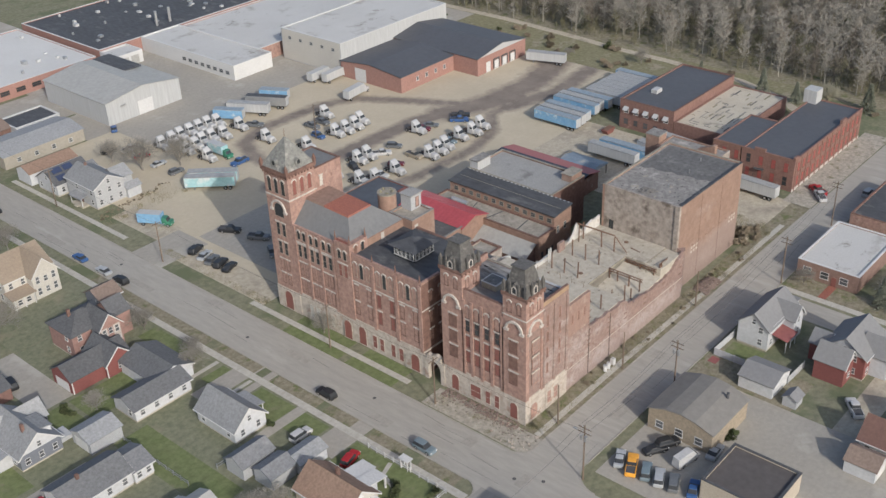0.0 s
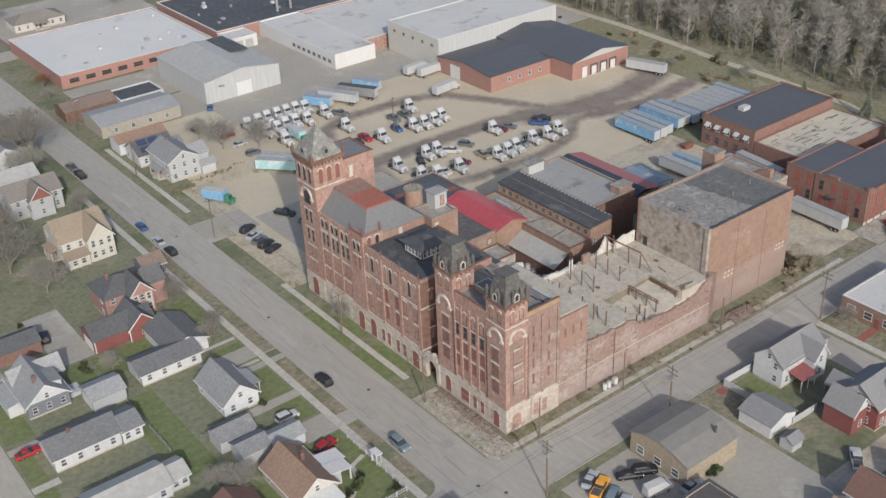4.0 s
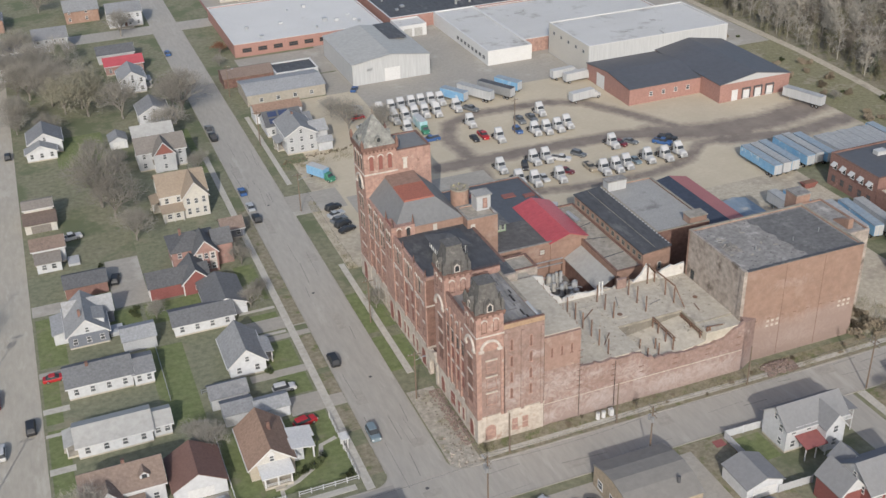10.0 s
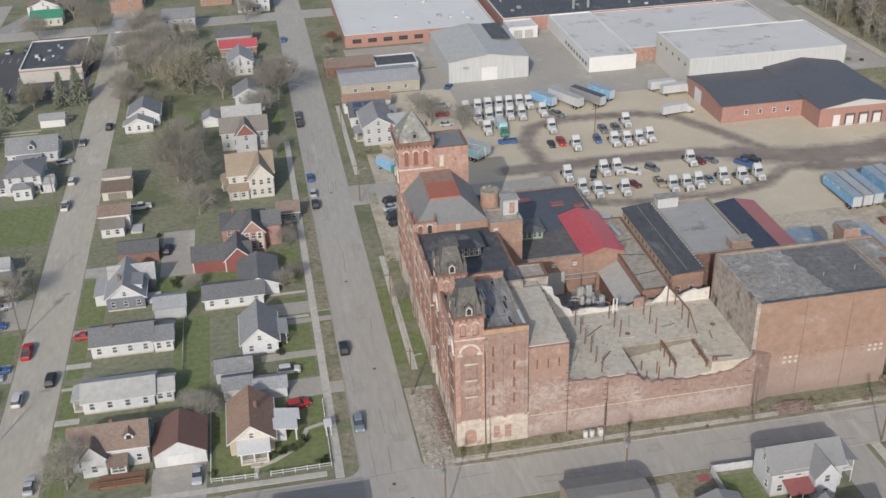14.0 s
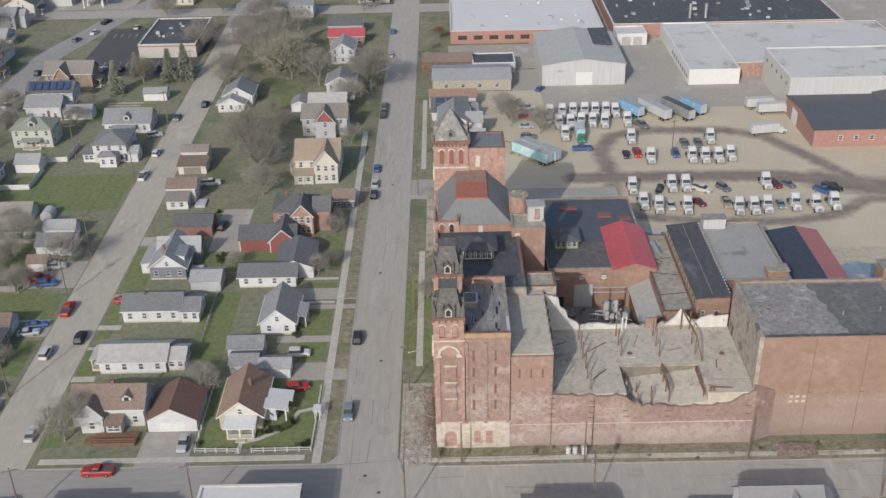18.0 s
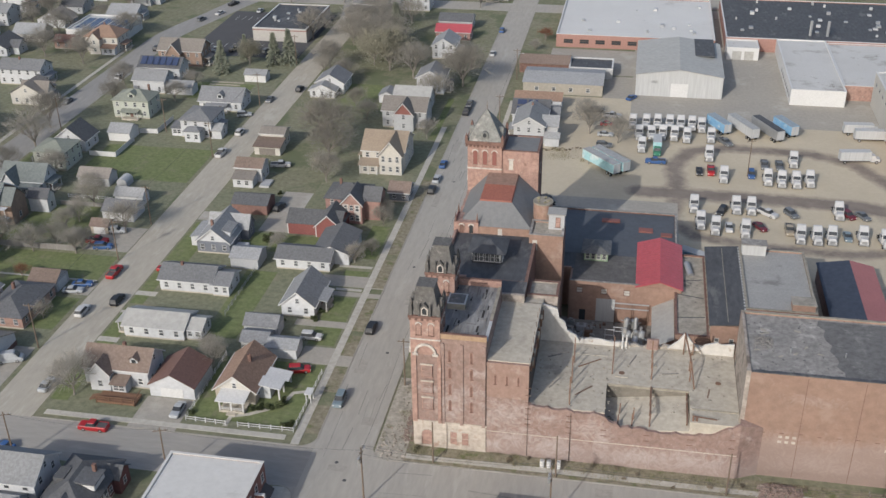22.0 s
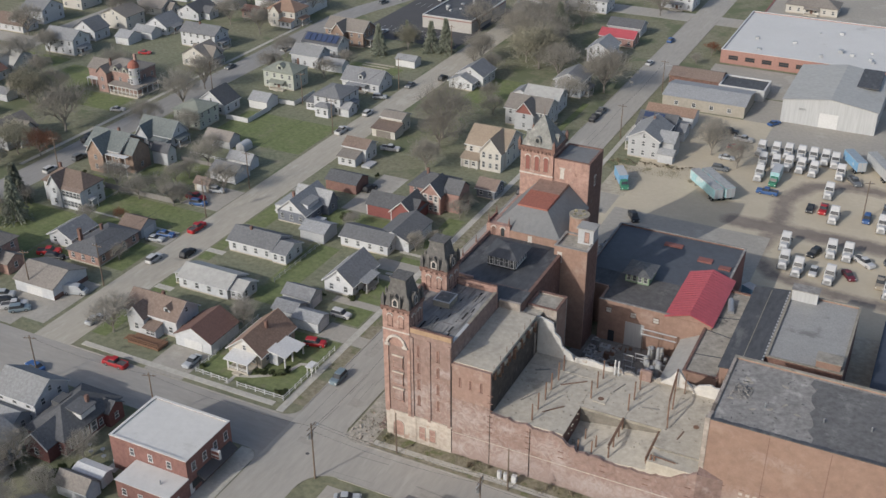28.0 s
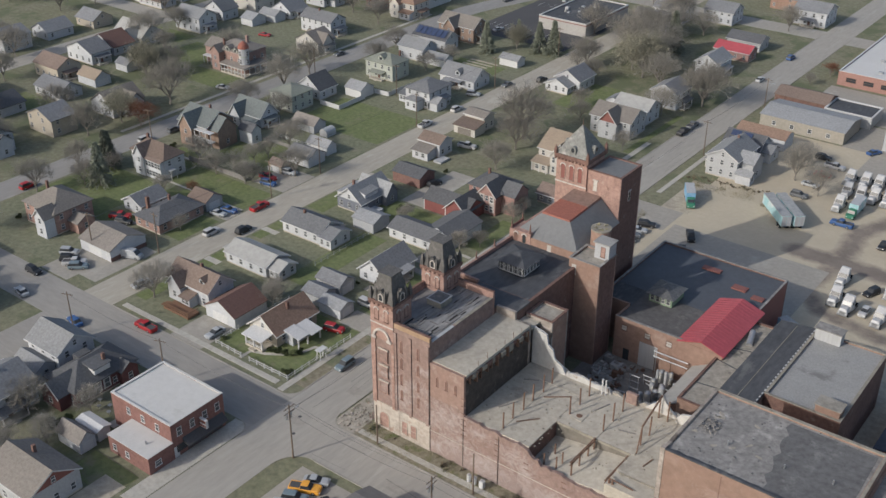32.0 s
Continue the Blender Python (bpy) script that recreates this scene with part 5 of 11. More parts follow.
for y in (27.4,):
    window(mid, (-0.14, y, 0.3), 2.4, 4.0, "W", STONE, RED_PAINT, arched=True, name="arched_door")
for y in (31.2, 33.4, 36.6, 38.6):
    window(mid, (-0.14, y, 1.0), 1.25, 3.0, "W", STONE, RED_PAINT, name="blocked_window")
window(mid, (-0.14, 42.2, 0.3), 2.2, 4.4, "W", STONE, RED_PAINT, arched=True, name="arched_door")
for x in (2.5, 5.2, 8.0):
    for z in (7.6, 11.8, 16.6):
        window(mid, (x, 24.88, z), 1.0, 2.6, "S", BRICK_D, BRICK, arched=z > 16, lintel=TRIM)
# gateway between the two blocks
gate = thing("stone_gateway", (0, 22, 0), "crumbling pale stone gateway arch between brick blocks", "gateway")
bm = bmesh.new()
box(bm, -0.3, 19.6, 0, 0.6, 20.6, 5.0)
box(bm, -0.3, 23.8, 0, 0.6, 24.8, 5.4)
part("gate_pier", bm, STONE, gate)
bm = bmesh.new()
hull_ring(bm, [(-2.0, 3.0), (-1.6, 6.2), (-0.5, 6.6), (0.9, 5.9), (1.7, 6.1), (2.0, 3.0)], [(-1.6, 3.0), (-1.1, 4.2), (-0.4, 4.7), (0.4, 4.7), (1.1, 4.2), (1.6, 3.0)], -0.4, 0.4, False)
for v in bm.verts:
    v.co = (0.15 + v.co.y, 22.2 + v.co.x, v.co.z)
part("gate_arch", bm, STONE, gate)

# ---- north block with hipped roof ----
nb = thing("brewery_north_block", (8, 52.5, 0), "tall red brick brewery block with slate hip roof", "building")
part("stone_base", bx(-0.12, 44.0, 0, 0.5, 61, 5.6), STONE, nb, "cream limestone base")
part("wall", bx(0, 44, 5.6, 0.6, 61, 22.6), BRICK, nb)
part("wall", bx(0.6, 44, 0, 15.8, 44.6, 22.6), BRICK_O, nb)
# east wall darker than the front, shade painted in by the brick tone
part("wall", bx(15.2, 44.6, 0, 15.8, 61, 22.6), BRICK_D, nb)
bm = bmesh.new()
hull(bm, [(0.4, 44.1, 22.5), (16.0, 44.1, 22.5), (16.0, 61.2, 22.5), (0.4, 61.2, 22.5)], [(4.5, 48.6, 26.4), (11.2, 48.6, 26.4), (11.2, 61.2, 26.8), (4.5, 61.2, 26.8)])
part("roof", bm, SLATE_P, nb, "grey slate hip roof")
bm = bmesh.new()
hull(bm, [(4.4, 48.5, 26.3), (11.3, 48.5, 26.3), (11.3, 55.6, 26.5), (4.4, 55.6, 26.5)], [(4.6, 48.7, 26.62), (11.1, 48.7, 26.62), (11.1, 55.6, 26.95), (4.6, 55.6, 26.95)])
part("roof_cap", bm, RUST_ROOF, nb, "rust-red roof cap")
bm = bmesh.new()
hull(bm, [(4.4, 55.6, 26.5), (11.3, 55.6, 26.5), (11.3, 61.1, 26.7), (4.4, 61.1, 26.7)], [(4.6, 55.6, 26.94), (11.1, 55.6, 26.94), (11.1, 61.1, 27.2), (4.6, 61.1, 27.2)])
part("roof_cap", bm, mat("dirty_brown_roofing", (0.25, 0.165, 0.135), (0.19, 0.14, 0.12), fine=1, rough=0.85, grain=0.2), nb, "dirty brown roofing")
gb = part("gable_bay", bx(-0.25, 43.9, 5.6, 4.9, 48.4, 23.4), BRICK, nb)
for x, y in ((0.1, 44.2), (0.1, 48.2), (4.6, 44.2)):
    part("finial", tube(bmesh.new(), (x, y, 23.4), (x, y, 25.6), 0.3, 0.03, 6), BRICK_D, nb)
part("ridge_cresting", bx(0.0, 44.4, 23.4, 0.16, 48.0, 23.9), RED_PAINT, nb)
for x in (1.4, 3.4):
    window(nb, (x, 43.89, 20.98), 1.0, 2.0, "S", BRICK_O, BRICK_D if x < 2 else GLASS, arched=True, lintel=TRIM)
window(nb, (9.4, 43.99, 21.0), 0.9, 1.4, "S", TRIM, CREAM)
for y, kk in ((45.4, 1), (47.0, 1), (50.2, 0), (51.9, 0), (54.0, 0), (55.7, 0), (57.8, 0), (59.4, 0)):
    xx = -0.26 if kk else -0.01
    window(nb, (xx, y, 19.6), 1.0, 2.1, "W", FRAME_D, GLASS, arched=True, lintel=TRIM)
    window(nb, (xx, y, 15.4), 1.05, 3.0, "W", FRAME_D, GLASS if kk == 0 else RED_PAINT, lintel=TRIM)
    if kk == 0:
        for z in (6.8, 11.0):
            window(nb, (xx, y, z), 1.05, 3.0, "W", BRICK_D, BRICK, lintel=TRIM)
for y in (49.0, 53.0, 56.8, 60.6):
    pilaster(nb, 0, y, 5.6, 22.4, "W", 0.7)
for y in (51.0, 53.0, 55.5, 57.5):
    window(nb, (-0.14, y, 1.0), 1.3, 3.0, "W", STONE, CREAM, name="blocked_window")
window(nb, (-0.40, 46.2, 0.3), 2.3, 4.6, "W", STONE, RED_PAINT, arched=True, name="arched_door")
band(nb, -0.0, 44, 3, 61, 18.8, 0.25, 0.13)
band(nb, 0, 44, 3, 61, 5.6, 0.35, 0.2, STONE)

# ---- bell tower ----
tw = thing("brewery_tower", (3.7, 64.6, 0), "tall brick brewery tower with pyramid slate roof", "tower")
part("stone_base", bx(-0.25, 61.0, 0, 7.4, 68.4, 5.4), STONE, tw, "cream limestone base")
part("wall", bx(-0.1, 61.0, 5.4, 7.4, 68.3, 33.6), BRICK, tw)
bm = bmesh.new()
box(bm, -0.55, 60.6, 33.6, 7.8, 68.7, 34.4)
for i in range(10):
    box(bm, -0.5 + i * 0.85, 60.65, 33.1, -0.15 + i * 0.85, 60.95, 33.6)
    box(bm, -0.5, 60.7 + i * 0.8, 33.1, -0.15, 61.05 + i * 0.8, 33.6)
part("cornice", bm, BRICK_D, tw)
bm = bmesh.new()
hull(bm, [(-0.3, 60.9, 34.4), (7.5, 60.9, 34.4), (7.5, 68.5, 34.4), (-0.3, 68.5, 34.4)], [(2.0, 63.1, 38.2), (5.2, 63.1, 38.2), (5.2, 66.3, 38.2), (2.0, 66.3, 38.2)])
hull(bm, [(2.0, 63.1, 38.2), (5.2, 63.1, 38.2), (5.2, 66.3, 38.2), (2.0, 66.3, 38.2)], [(3.5, 64.6, 40.4), (3.7, 64.6, 40.4), (3.7, 64.8, 40.4), (3.5, 64.8, 40.4)])
sp = part("spire", bm, SLATE_L, tw, "weathered slate spire")
part("spire_finial", tube(bmesh.new(), (3.6, 64.7, 40.3), (3.6, 64.7, 42.2), 0.09, 0.02, 6), RUST, tw)
for fx, fy, f in ((3.6, 61.4, "S"), (0.2, 64.7, "W"), (7.0, 64.7, "E"), (3.6, 68.0, "N")):
    def od(bm):
        prism_y(bm, arch_ring(1.5, 1.9, 8), -0.3, 1.2)
    d = put_mesh("dormer", shared("tower_dormer", "dormer", od, SLATE_L), tw, (fx, fy, 34.6), FACING[f])
    oc = new("dormer_opening", shared("tower_dormer_o", "dormer_opening", lambda bm: prism_y(bm, [(0.42 * math.cos(i * math.pi / 5), 1.15 + 0.5 * math.sin(i * math.pi / 5)) for i in range(10)], -0.34, -0.3), GLASS))
    oc.parent = d
for a, b in ((-0.3, 60.8), (7.5, 60.8), (-0.3, 68.5), (7.5, 68.5)):
    bm = bmesh.new()
    box(bm, a - 0.3, b - 0.3, 34.4, a + 0.3, b + 0.3, 35.4)
    hull(bm, [(a - 0.3, b - 0.3, 35.4), (a + 0.3, b - 0.3, 35.4), (a + 0.3, b + 0.3, 35.4), (a - 0.3, b + 0.3, 35.4)], [(a - 0.03, b - 0.03, 36.3), (a + 0.03, b - 0.03, 36.3), (a + 0.03, b + 0.03, 36.3), (a - 0.03, b + 0.03, 36.3)])
    part("pinnacle", bm, BRICK_D, tw)
for i in range(3):
    window(tw, (1.6 + i * 2.1, 60.99, 28.9), 1.15, 3.4, "S", FRAME_D, RED_PAINT, arched=True, lintel=TRIM)
    window(tw, (-0.11, 62.6 + i * 2.1, 28.9), 1.15, 3.4, "W", FRAME_D, GLASS, arched=True, lintel=TRIM)
band(tw, -0.1, 61, 7.4, 68.3, 27.9, 0.3, 0.16)
arch_hood(tw, -0.12, 64.7, 25.0, 1.9, "W")
window(tw, (-0.11, 64.7, 23.4), 2.9, 3.2, "W", FRAME_D, GLASS, arched=True)
for z in (18.8, 14.2):
    for y in (63.8, 65.6):
        window(tw, (-0.11, y, z), 1.1, 3.0, "W", FRAME_D, GLASS, lintel=TRIM)
for z in (6.8, 10.4):
    for y in (63.8, 65.6):
        window(tw, (-0.11, y, z), 1.1, 2.4, "W", BRICK_D, BRICK, lintel=TRIM)
window(tw, (-0.26, 64.7, 0.3), 2.6, 4.6, "W", STONE, RED_PAINT, arched=True, name="arched_door")
te = thing("brewery_tower_wing", (13, 66.5, 0), "plain tall brick wing behind the tower", "building")
# east face takes the darker brick as its painted shading
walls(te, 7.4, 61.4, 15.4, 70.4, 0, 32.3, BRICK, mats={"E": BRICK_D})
flat_roof(te, 7.4, 61.4, 15.4, 70.4, 32.22, SLATE_P, label="grey felt roof")
coping(te, 7.4, 61.4, 15.4, 70.4, 32.3, BRICK_D)
window(te, (9.4, 61.39, 28.0), 0.9, 2.2, "S", TRIM, CREAM, lintel=TRIM)
window(te, (15.41, 65.5, 26.0), 0.9, 2.0, "E", TRIM, GLASS, lintel=TRIM)
# stair tower with penthouse, stub chimney
st = thing("brewery_stair_tower", (20.6, 40, 0), "tall plain orange brick stair tower", "tower")
# darker brick on the east side stands in for its shade
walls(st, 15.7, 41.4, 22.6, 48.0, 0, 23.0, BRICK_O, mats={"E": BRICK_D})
flat_roof(st, 15.7, 41.4, 22.6, 48.0, 22.7, ROOF_GR)
coping(st, 15.7, 41.4, 22.6, 48.0, 23.0, ROOF_OLD)
window(st, (16.9, 41.39, 19.6), 1.0, 2.2, "S", TRIM, CREAM)
ph = part("penthouse", bx(19.3, 44.9, 22.7, 22.5, 47.8, 26.1), SIDING_G, st, "pale boxy penthouse")
part("penthouse_roof", bx(19.0, 44.6, 26.1, 22.8, 48.0, 26.3), ROOF_G, ph)
window(st, (21.2, 44.88, 23.3), 1.0, 2.2, "S", BRICK_D, BRICK)
sc = thing("round_brick_stub", (17.6, 50.2, 20.0), "round orange brick stub with plants growing on top", "chimney")
part("drum", tube(bmesh.new(), (17.6, 50.2, 0.0), (17.6, 50.2, 26.2), 2.0, 2.0, 20), BRICK_O, sc)
part("drum_rim", tube(bmesh.new(), (17.6, 50.2, 26.2), (17.6, 50.2, 26.5), 2.1, 2.1, 20), CONC_D, sc)


def clump(bm, c, r, n, rr, size=0.28):
    """Small leaf faces scattered in an uneven ball."""
    for _ in range(n):
        d = Vector((rr.gauss(0, 1), rr.gauss(0, 1), rr.gauss(0, 1))).normalized() * r * rr.uniform(0.4, 1.0)
        p = Vector(c) + Vector((d.x, d.y, d.z * 0.8))
        u = Vector((rr.uniform(-1, 1), rr.uniform(-1, 1), rr.uniform(-1, 1))).normalized()
        w = u.orthogonal().normalized() * size * rr.uniform(0.5, 1.1)
        u *= size * rr.uniform(0.6, 1.3)
        bm.faces.new([bm.verts.new(p + q) for q in (-u, w, u, -w)])


bm = bmesh.new()
for i in range(5):
    clump(bm, (17.6 + 1.2 * math.cos(i * 1.3), 50.2 + 1.2 * math.sin(i * 1.3), 26.45), 0.5, 22, rnd, 0.2)
part("plant_growth", bm, WEED, sc, "dry grassy plants")
# ---- low wings round the yard ----
low = thing("black_roofed_wing", (35, 65, 0), "low brick brewery wing with black felt roof", "building")
walls(low, 17.3, 53.0, 46.6, 82.0, 0, 9.6, BRICK_O, mats={"N": BRICK_D, "W": BRICK_D, "E": RED_PAINT}, sides="NWE")
walls(low, 24.0, 47.4, 46.6, 53.0, 0, 9.6, BRICK_O, sides="SWE")
flat_roof(low, 17.3, 53.0, 46.6, 82.0, 9.3, ROOF_D, label="black felt roof")
flat_roof(low, 24.0, 47.4, 46.6, 53.8, 9.3, ROOF_D, label="black felt roof")
part("wall", bx(17.7, 53.0, 0, 24.0, 53.4, 9.6), BRICK_O, low)
part("newer_roof_sheet", bx(17.8, 60.2, 9.3, 46.1, 81.5, 9.325), mat("blue_black_felt", (0.088, 0.096, 0.112), (0.072, 0.078, 0.091), fine=0.8, big=0.1, rough=0.6, grain=0.14), low, "newer blue-black roof sheet")
part("roof_patch", bx(24.6, 48.0, 9.3, 38.0, 60.0, 9.36), mat("weathered_black_felt", (0.118, 0.113, 0.112), (0.088, 0.084, 0.084), big=0.2, fine=0.9, stain=(0.17, 0.16, 0.15), stain_at=0.6, stain_scale=0.3, rough=0.85, grain=0.22), low, "older browner felt on the south half")
part("coping", bx(17.24, 81.6, 9.6, 46.66, 82.06, 9.74), ROOF_OLD, low)
part("coping", bx(17.24, 53.0, 9.6, 17.7, 81.6, 9.74), ROOF_OLD, low)
part("coping", bx(46.2, 47.4, 9.6, 46.66, 81.6, 9.74), ROOF_OLD, low)
part("coping", bx(24.0, 47.34, 9.6, 46.2, 47.8, 9.74), ROOF_OLD, low)
gr = thing("green_skylight_house", (28.5, 60, 9.4), "green-framed glazed roof house on the black roof", "skylight")
part("body", bx(26.4, 57.0, 9.36, 31.6, 62.6, 11.4), mat("green_paint", (0.22, 0.30, 0.2), (0.18, 0.25, 0.17)), gr)
bm = bmesh.new()
hull(bm, [(25.8, 56.4, 11.4), (32.2, 56.4, 11.4), (32.2, 63.2, 11.4), (25.8, 63.2, 11.4)], [(28.5, 58.6, 12.4), (29.5, 58.6, 12.4), (29.5, 61, 12.4), (28.5, 61, 12.4)])
part("roof", bm, SLATE, gr)
for i in range(4):
    window(gr, (27.2 + i * 1.2, 56.99, 9.9), 0.9, 1.3, "S", CREAM)
for x, y, w, d in ((29.4, 76, 4.2, 1.6), (38.0, 72, 3.2, 2.0), (43, 70.5, 2.6, 1.6)):
    sk = thing("roof_light", (x, y, 9.3), "low red-framed roof light", "skylight", "roof lights")
    part("frame", bx(x, y, 9.29, x + w, y + d, 9.6), RED_PAINT, sk)
    part("glazing", bx(x + 0.15, y + 0.15, 9.6, x + w - 0.15, y + d - 0.15, 9.64), RED_PAINT, sk)
rr_ = thing("red_metal_roofed_hall", (41.6, 58, 0), "hall with bright red ribbed metal gable roof", "building")
walls(rr_, 38.2, 47.2, 47.4, 66.6, 0, 9.4, BRICK_O)
gable_roof(rr_, 38.2, 47.2, 47.4, 66.6, 9.4, 10.9, "y", RED_ROOF, 0.35, label="bright red metal roof")
for i in range(19):
    y = 47.2 + i * 1.05
    for s in (-1, 1):
        bm = bmesh.new()
        a, b = Vector((42.7, y, 11.12)), Vector((42.7 + s * 4.85, y, 9.5))
        tube(bm, a, b, 0.05, n=4)
        part("roof_rib", bm, RED_ROOF, rr_)
bm = bmesh.new()
prism_y(bm, [(38.6, 9.4), (46.8, 9.4), (42.7, 10.8)], 47.32, 47.5)
part("gable", bm, BRICK_O, rr_)
for x, z, w, h in ((29.9, 0.05, 4.0, 5.6),):
    part("loading_door", bx(x, 47.3, z, x + w, 47.42, z + h), METAL_W, low, "grey roll-up loading door")
part("entrance_door", bx(26.4, 47.3, 0.05, 27.7, 47.42, 2.6), GLASS, low, "dark doorway")
for x, z in ((26.2, 6.9), (31.4, 6.9), (36.2, 6.9)):
    window(low, (x, 47.38, z), 1.3, 1.2, "S", BRICK_D, CREAM)
sh = thing("long_dark_shed", (56, 48, 0), "long low brick shed with black sloping roof", "shed")
walls(sh, 52.6, 31.4, 59.4, 63.0, 0, 11.3, BRICK_O)
bm = bmesh.new()
prism_y(bm, [(52.3, 11.3), (59.5, 12.0), (59.5, 12.25), (52.3, 11.55)], 31.1, 63.3)
part("roof", bm, ROOF_D, sh, "black felt roof")
part("roof_seam", bx(55.8, 32.0, 11.95, 55.92, 62.4, 11.99), CONC_D, sh)
for i in range(13):
    window(sh, (52.58, 32.8 + i * 2.35, 9.5), 1.3, 1.1, "W", CONC_D)
for i in range(2):
    window(sh, (54.0 + i * 2.8, 31.39, 6.8), 0.9, 1.7, "S", CREAM)
for i in range(26):
    put_mesh("eave_bracket", shared("eave_bracket", "eave_bracket", lambda bm: box(bm, -0.12, -0.28, 0, 0.12, 0.2, 0.1), METAL_W), sh, (59.3, 32.2 + i * 1.2, 12.23))
lo2 = thing("low_flat_shed", (49.4, 46, 0), "low brick shed with patched flat roof", "shed")
walls(lo2, 46.0, 31.0, 52.55, 64.0, 0, 8.7, BRICK_O)
flat_roof(lo2, 46.0, 31.0, 52.55, 64.0, 8.5, ROOF_GR, label="patched gravel roof")
coping(lo2, 46.0, 31.0, 52.55, 64.0, 8.7, BRICK_D)
for y, a in ((38.2, 8), (46.5, -12), (53.0, 16)):
    put_mesh("tar_seam", shared("tar_seam", "tar_seam", lambda bm: box(bm, -2.7, -0.14, 0, 2.7, 0.14, 0.03), ROOF_D), lo2, (49.3, y, 8.5), a)
part("duct", tube(bmesh.new(), (49.5, 55, 8.6), (48.5, 59, 9.4), 0.7, 0.6, 10), STEEL, lo2)
for i in range(3):
    window(lo2, (47.4 + i * 1.9, 30.99, 3.2), 0.9, 1.5, "S", BRICK_D)
ramp = thing("metal_lean_to", (43.8, 40, 0), "lean-to with pale grey metal roof", "shed")
bm = bmesh.new()
prism_y(bm, [(41.6, 4.6), (45.95, 7.0), (45.95, 7.15), (41.6, 4.75)], 31.6, 47.15)
part("roof", bm, METAL_RF, ramp)
part("wall", bx(42.0, 31.9, 0, 42.25, 47.0, 4.75), BRICK_D, ramp)
part("end_wall", prism_y(bmesh.new(), [(42.3, 0), (45.9, 0), (45.9, 6.9), (42.3, 4.9)], 31.9, 32.1), BRICK_D, ramp)
gf = thing("grey_flat_roofed_hall", (67, 57, 0), "brick hall with pale grey flat roof", "building")
walls(gf, 59.5, 37.2, 73.2, 62.8, 0, 12.2, BRICK_O, mats={"E": BRICK_D, "S": BRICK_D})
flat_roof(gf, 59.5, 37.2, 73.2, 62.8, 11.9, ROOF_G, label="pale grey membrane roof")
coping(gf, 59.5, 37.2, 73.2, 62.8, 12.2, CONC_D)
ph_ = part("penthouse", bx(60.0, 60.2, 11.9, 65.0, 62.6, 14.3), METAL_W, gf, "white boxy roof house")
part("penthouse_roof", bx(59.8, 60.0, 14.3, 65.2, 62.8, 14.5), ROOF_OLD, ph_)
ph2 = part("penthouse", bx(68.4, 37.7, 11.9, 72.7, 40.6, 13.7), BRICK_O, gf, "small brick roof house")
part("penthouse_roof", bx(68.2, 37.5, 13.7, 72.9, 40.8, 13.85), ROOF_GR, ph2)
rs = thing("pink_roofed_shed", (83, 60, 0), "long shed with black and faded red roof", "shed")
walls(rs, 78.4, 44.0, 90.0, 72.0, 0, 4.6, BRICK_D)
bm = bmesh.new()
prism_y(bm, [(78.0, 4.6), (85.0, 5.8), (85.0, 6.0), (78.0, 4.8)], 43.7, 72.3)
# the navy tone is blue skylight in shadow, put into the roof colour
part("roof", bm, mat("navy_sheet_roof", (0.052, 0.062, 0.088), (0.04, 0.047, 0.066), fine=0.8, big=0.15, rough=0.6, grain=0.2, fleck=((0.20, 0.21, 0.225), 0.69, 0.3)), rs, "dark roof with blue sky-lit shade in its colour")
bm = bmesh.new()
prism_y(bm, [(85.0, 5.8), (90.4, 4.6), (90.4, 4.8), (85.0, 6.0)], 43.7, 72.3)
part("roof", bm, mat("faded_red_roof", (0.36, 0.15, 0.15), (0.30, 0.13, 0.13)), rs, "faded red metal roof")
lk = thing("brick_link_block", (18.8, 27, 0), "ruined brick link block with flat roof", "building")
walls(lk, 17.4, 23.6, 23.2, 29.2, 0, 19.6, BRICK_SCAR, mats={"E": BRICK_O})
flat_roof(lk, 17.4, 23.6, 23.2, 29.2, 19.3, ROOF_GR)
coping(lk, 17.4, 23.6, 23.2, 29.2, 19.6, BRICK_D)
window(lk, (20.0, 23.59, 16.6), 1.3, 1.3, "S", BRICK_D)


# ---- warehouses to the north ----
BRICK_P = mat("plain_red_brick", (0.325, 0.19, 0.162), (0.285, 0.163, 0.138), fine=1.5, big=0.1, courses=3, grain=0.12)
SH_TANR = mat("rusty_brown_shingles", (0.27, 0.185, 0.14), (0.215, 0.145, 0.11), fine=2, courses=2.2, rough=0.9, grain=0.22)
ROOF_SM = mat("smooth_black_roof", (0.092, 0.096, 0.108), (0.078, 0.081, 0.09), fine=0.6, big=0.05, rough=0.55, grain=0.1)

def hull_at(x0, x1, y0, y1, z0, z1, w):
    """An upright frame round a door in a south wall."""
    bm = bmesh.new()
    hull_ring(bm, [(x0, z0), (x1, z0), (x1, z1), (x0, z1)], [(x0 + w, z0 + 0.01), (x1 - w, z0 + 0.01), (x1 - w, z1 - w), (x0 + w, z1 - w)], y0, y1)
    return bm


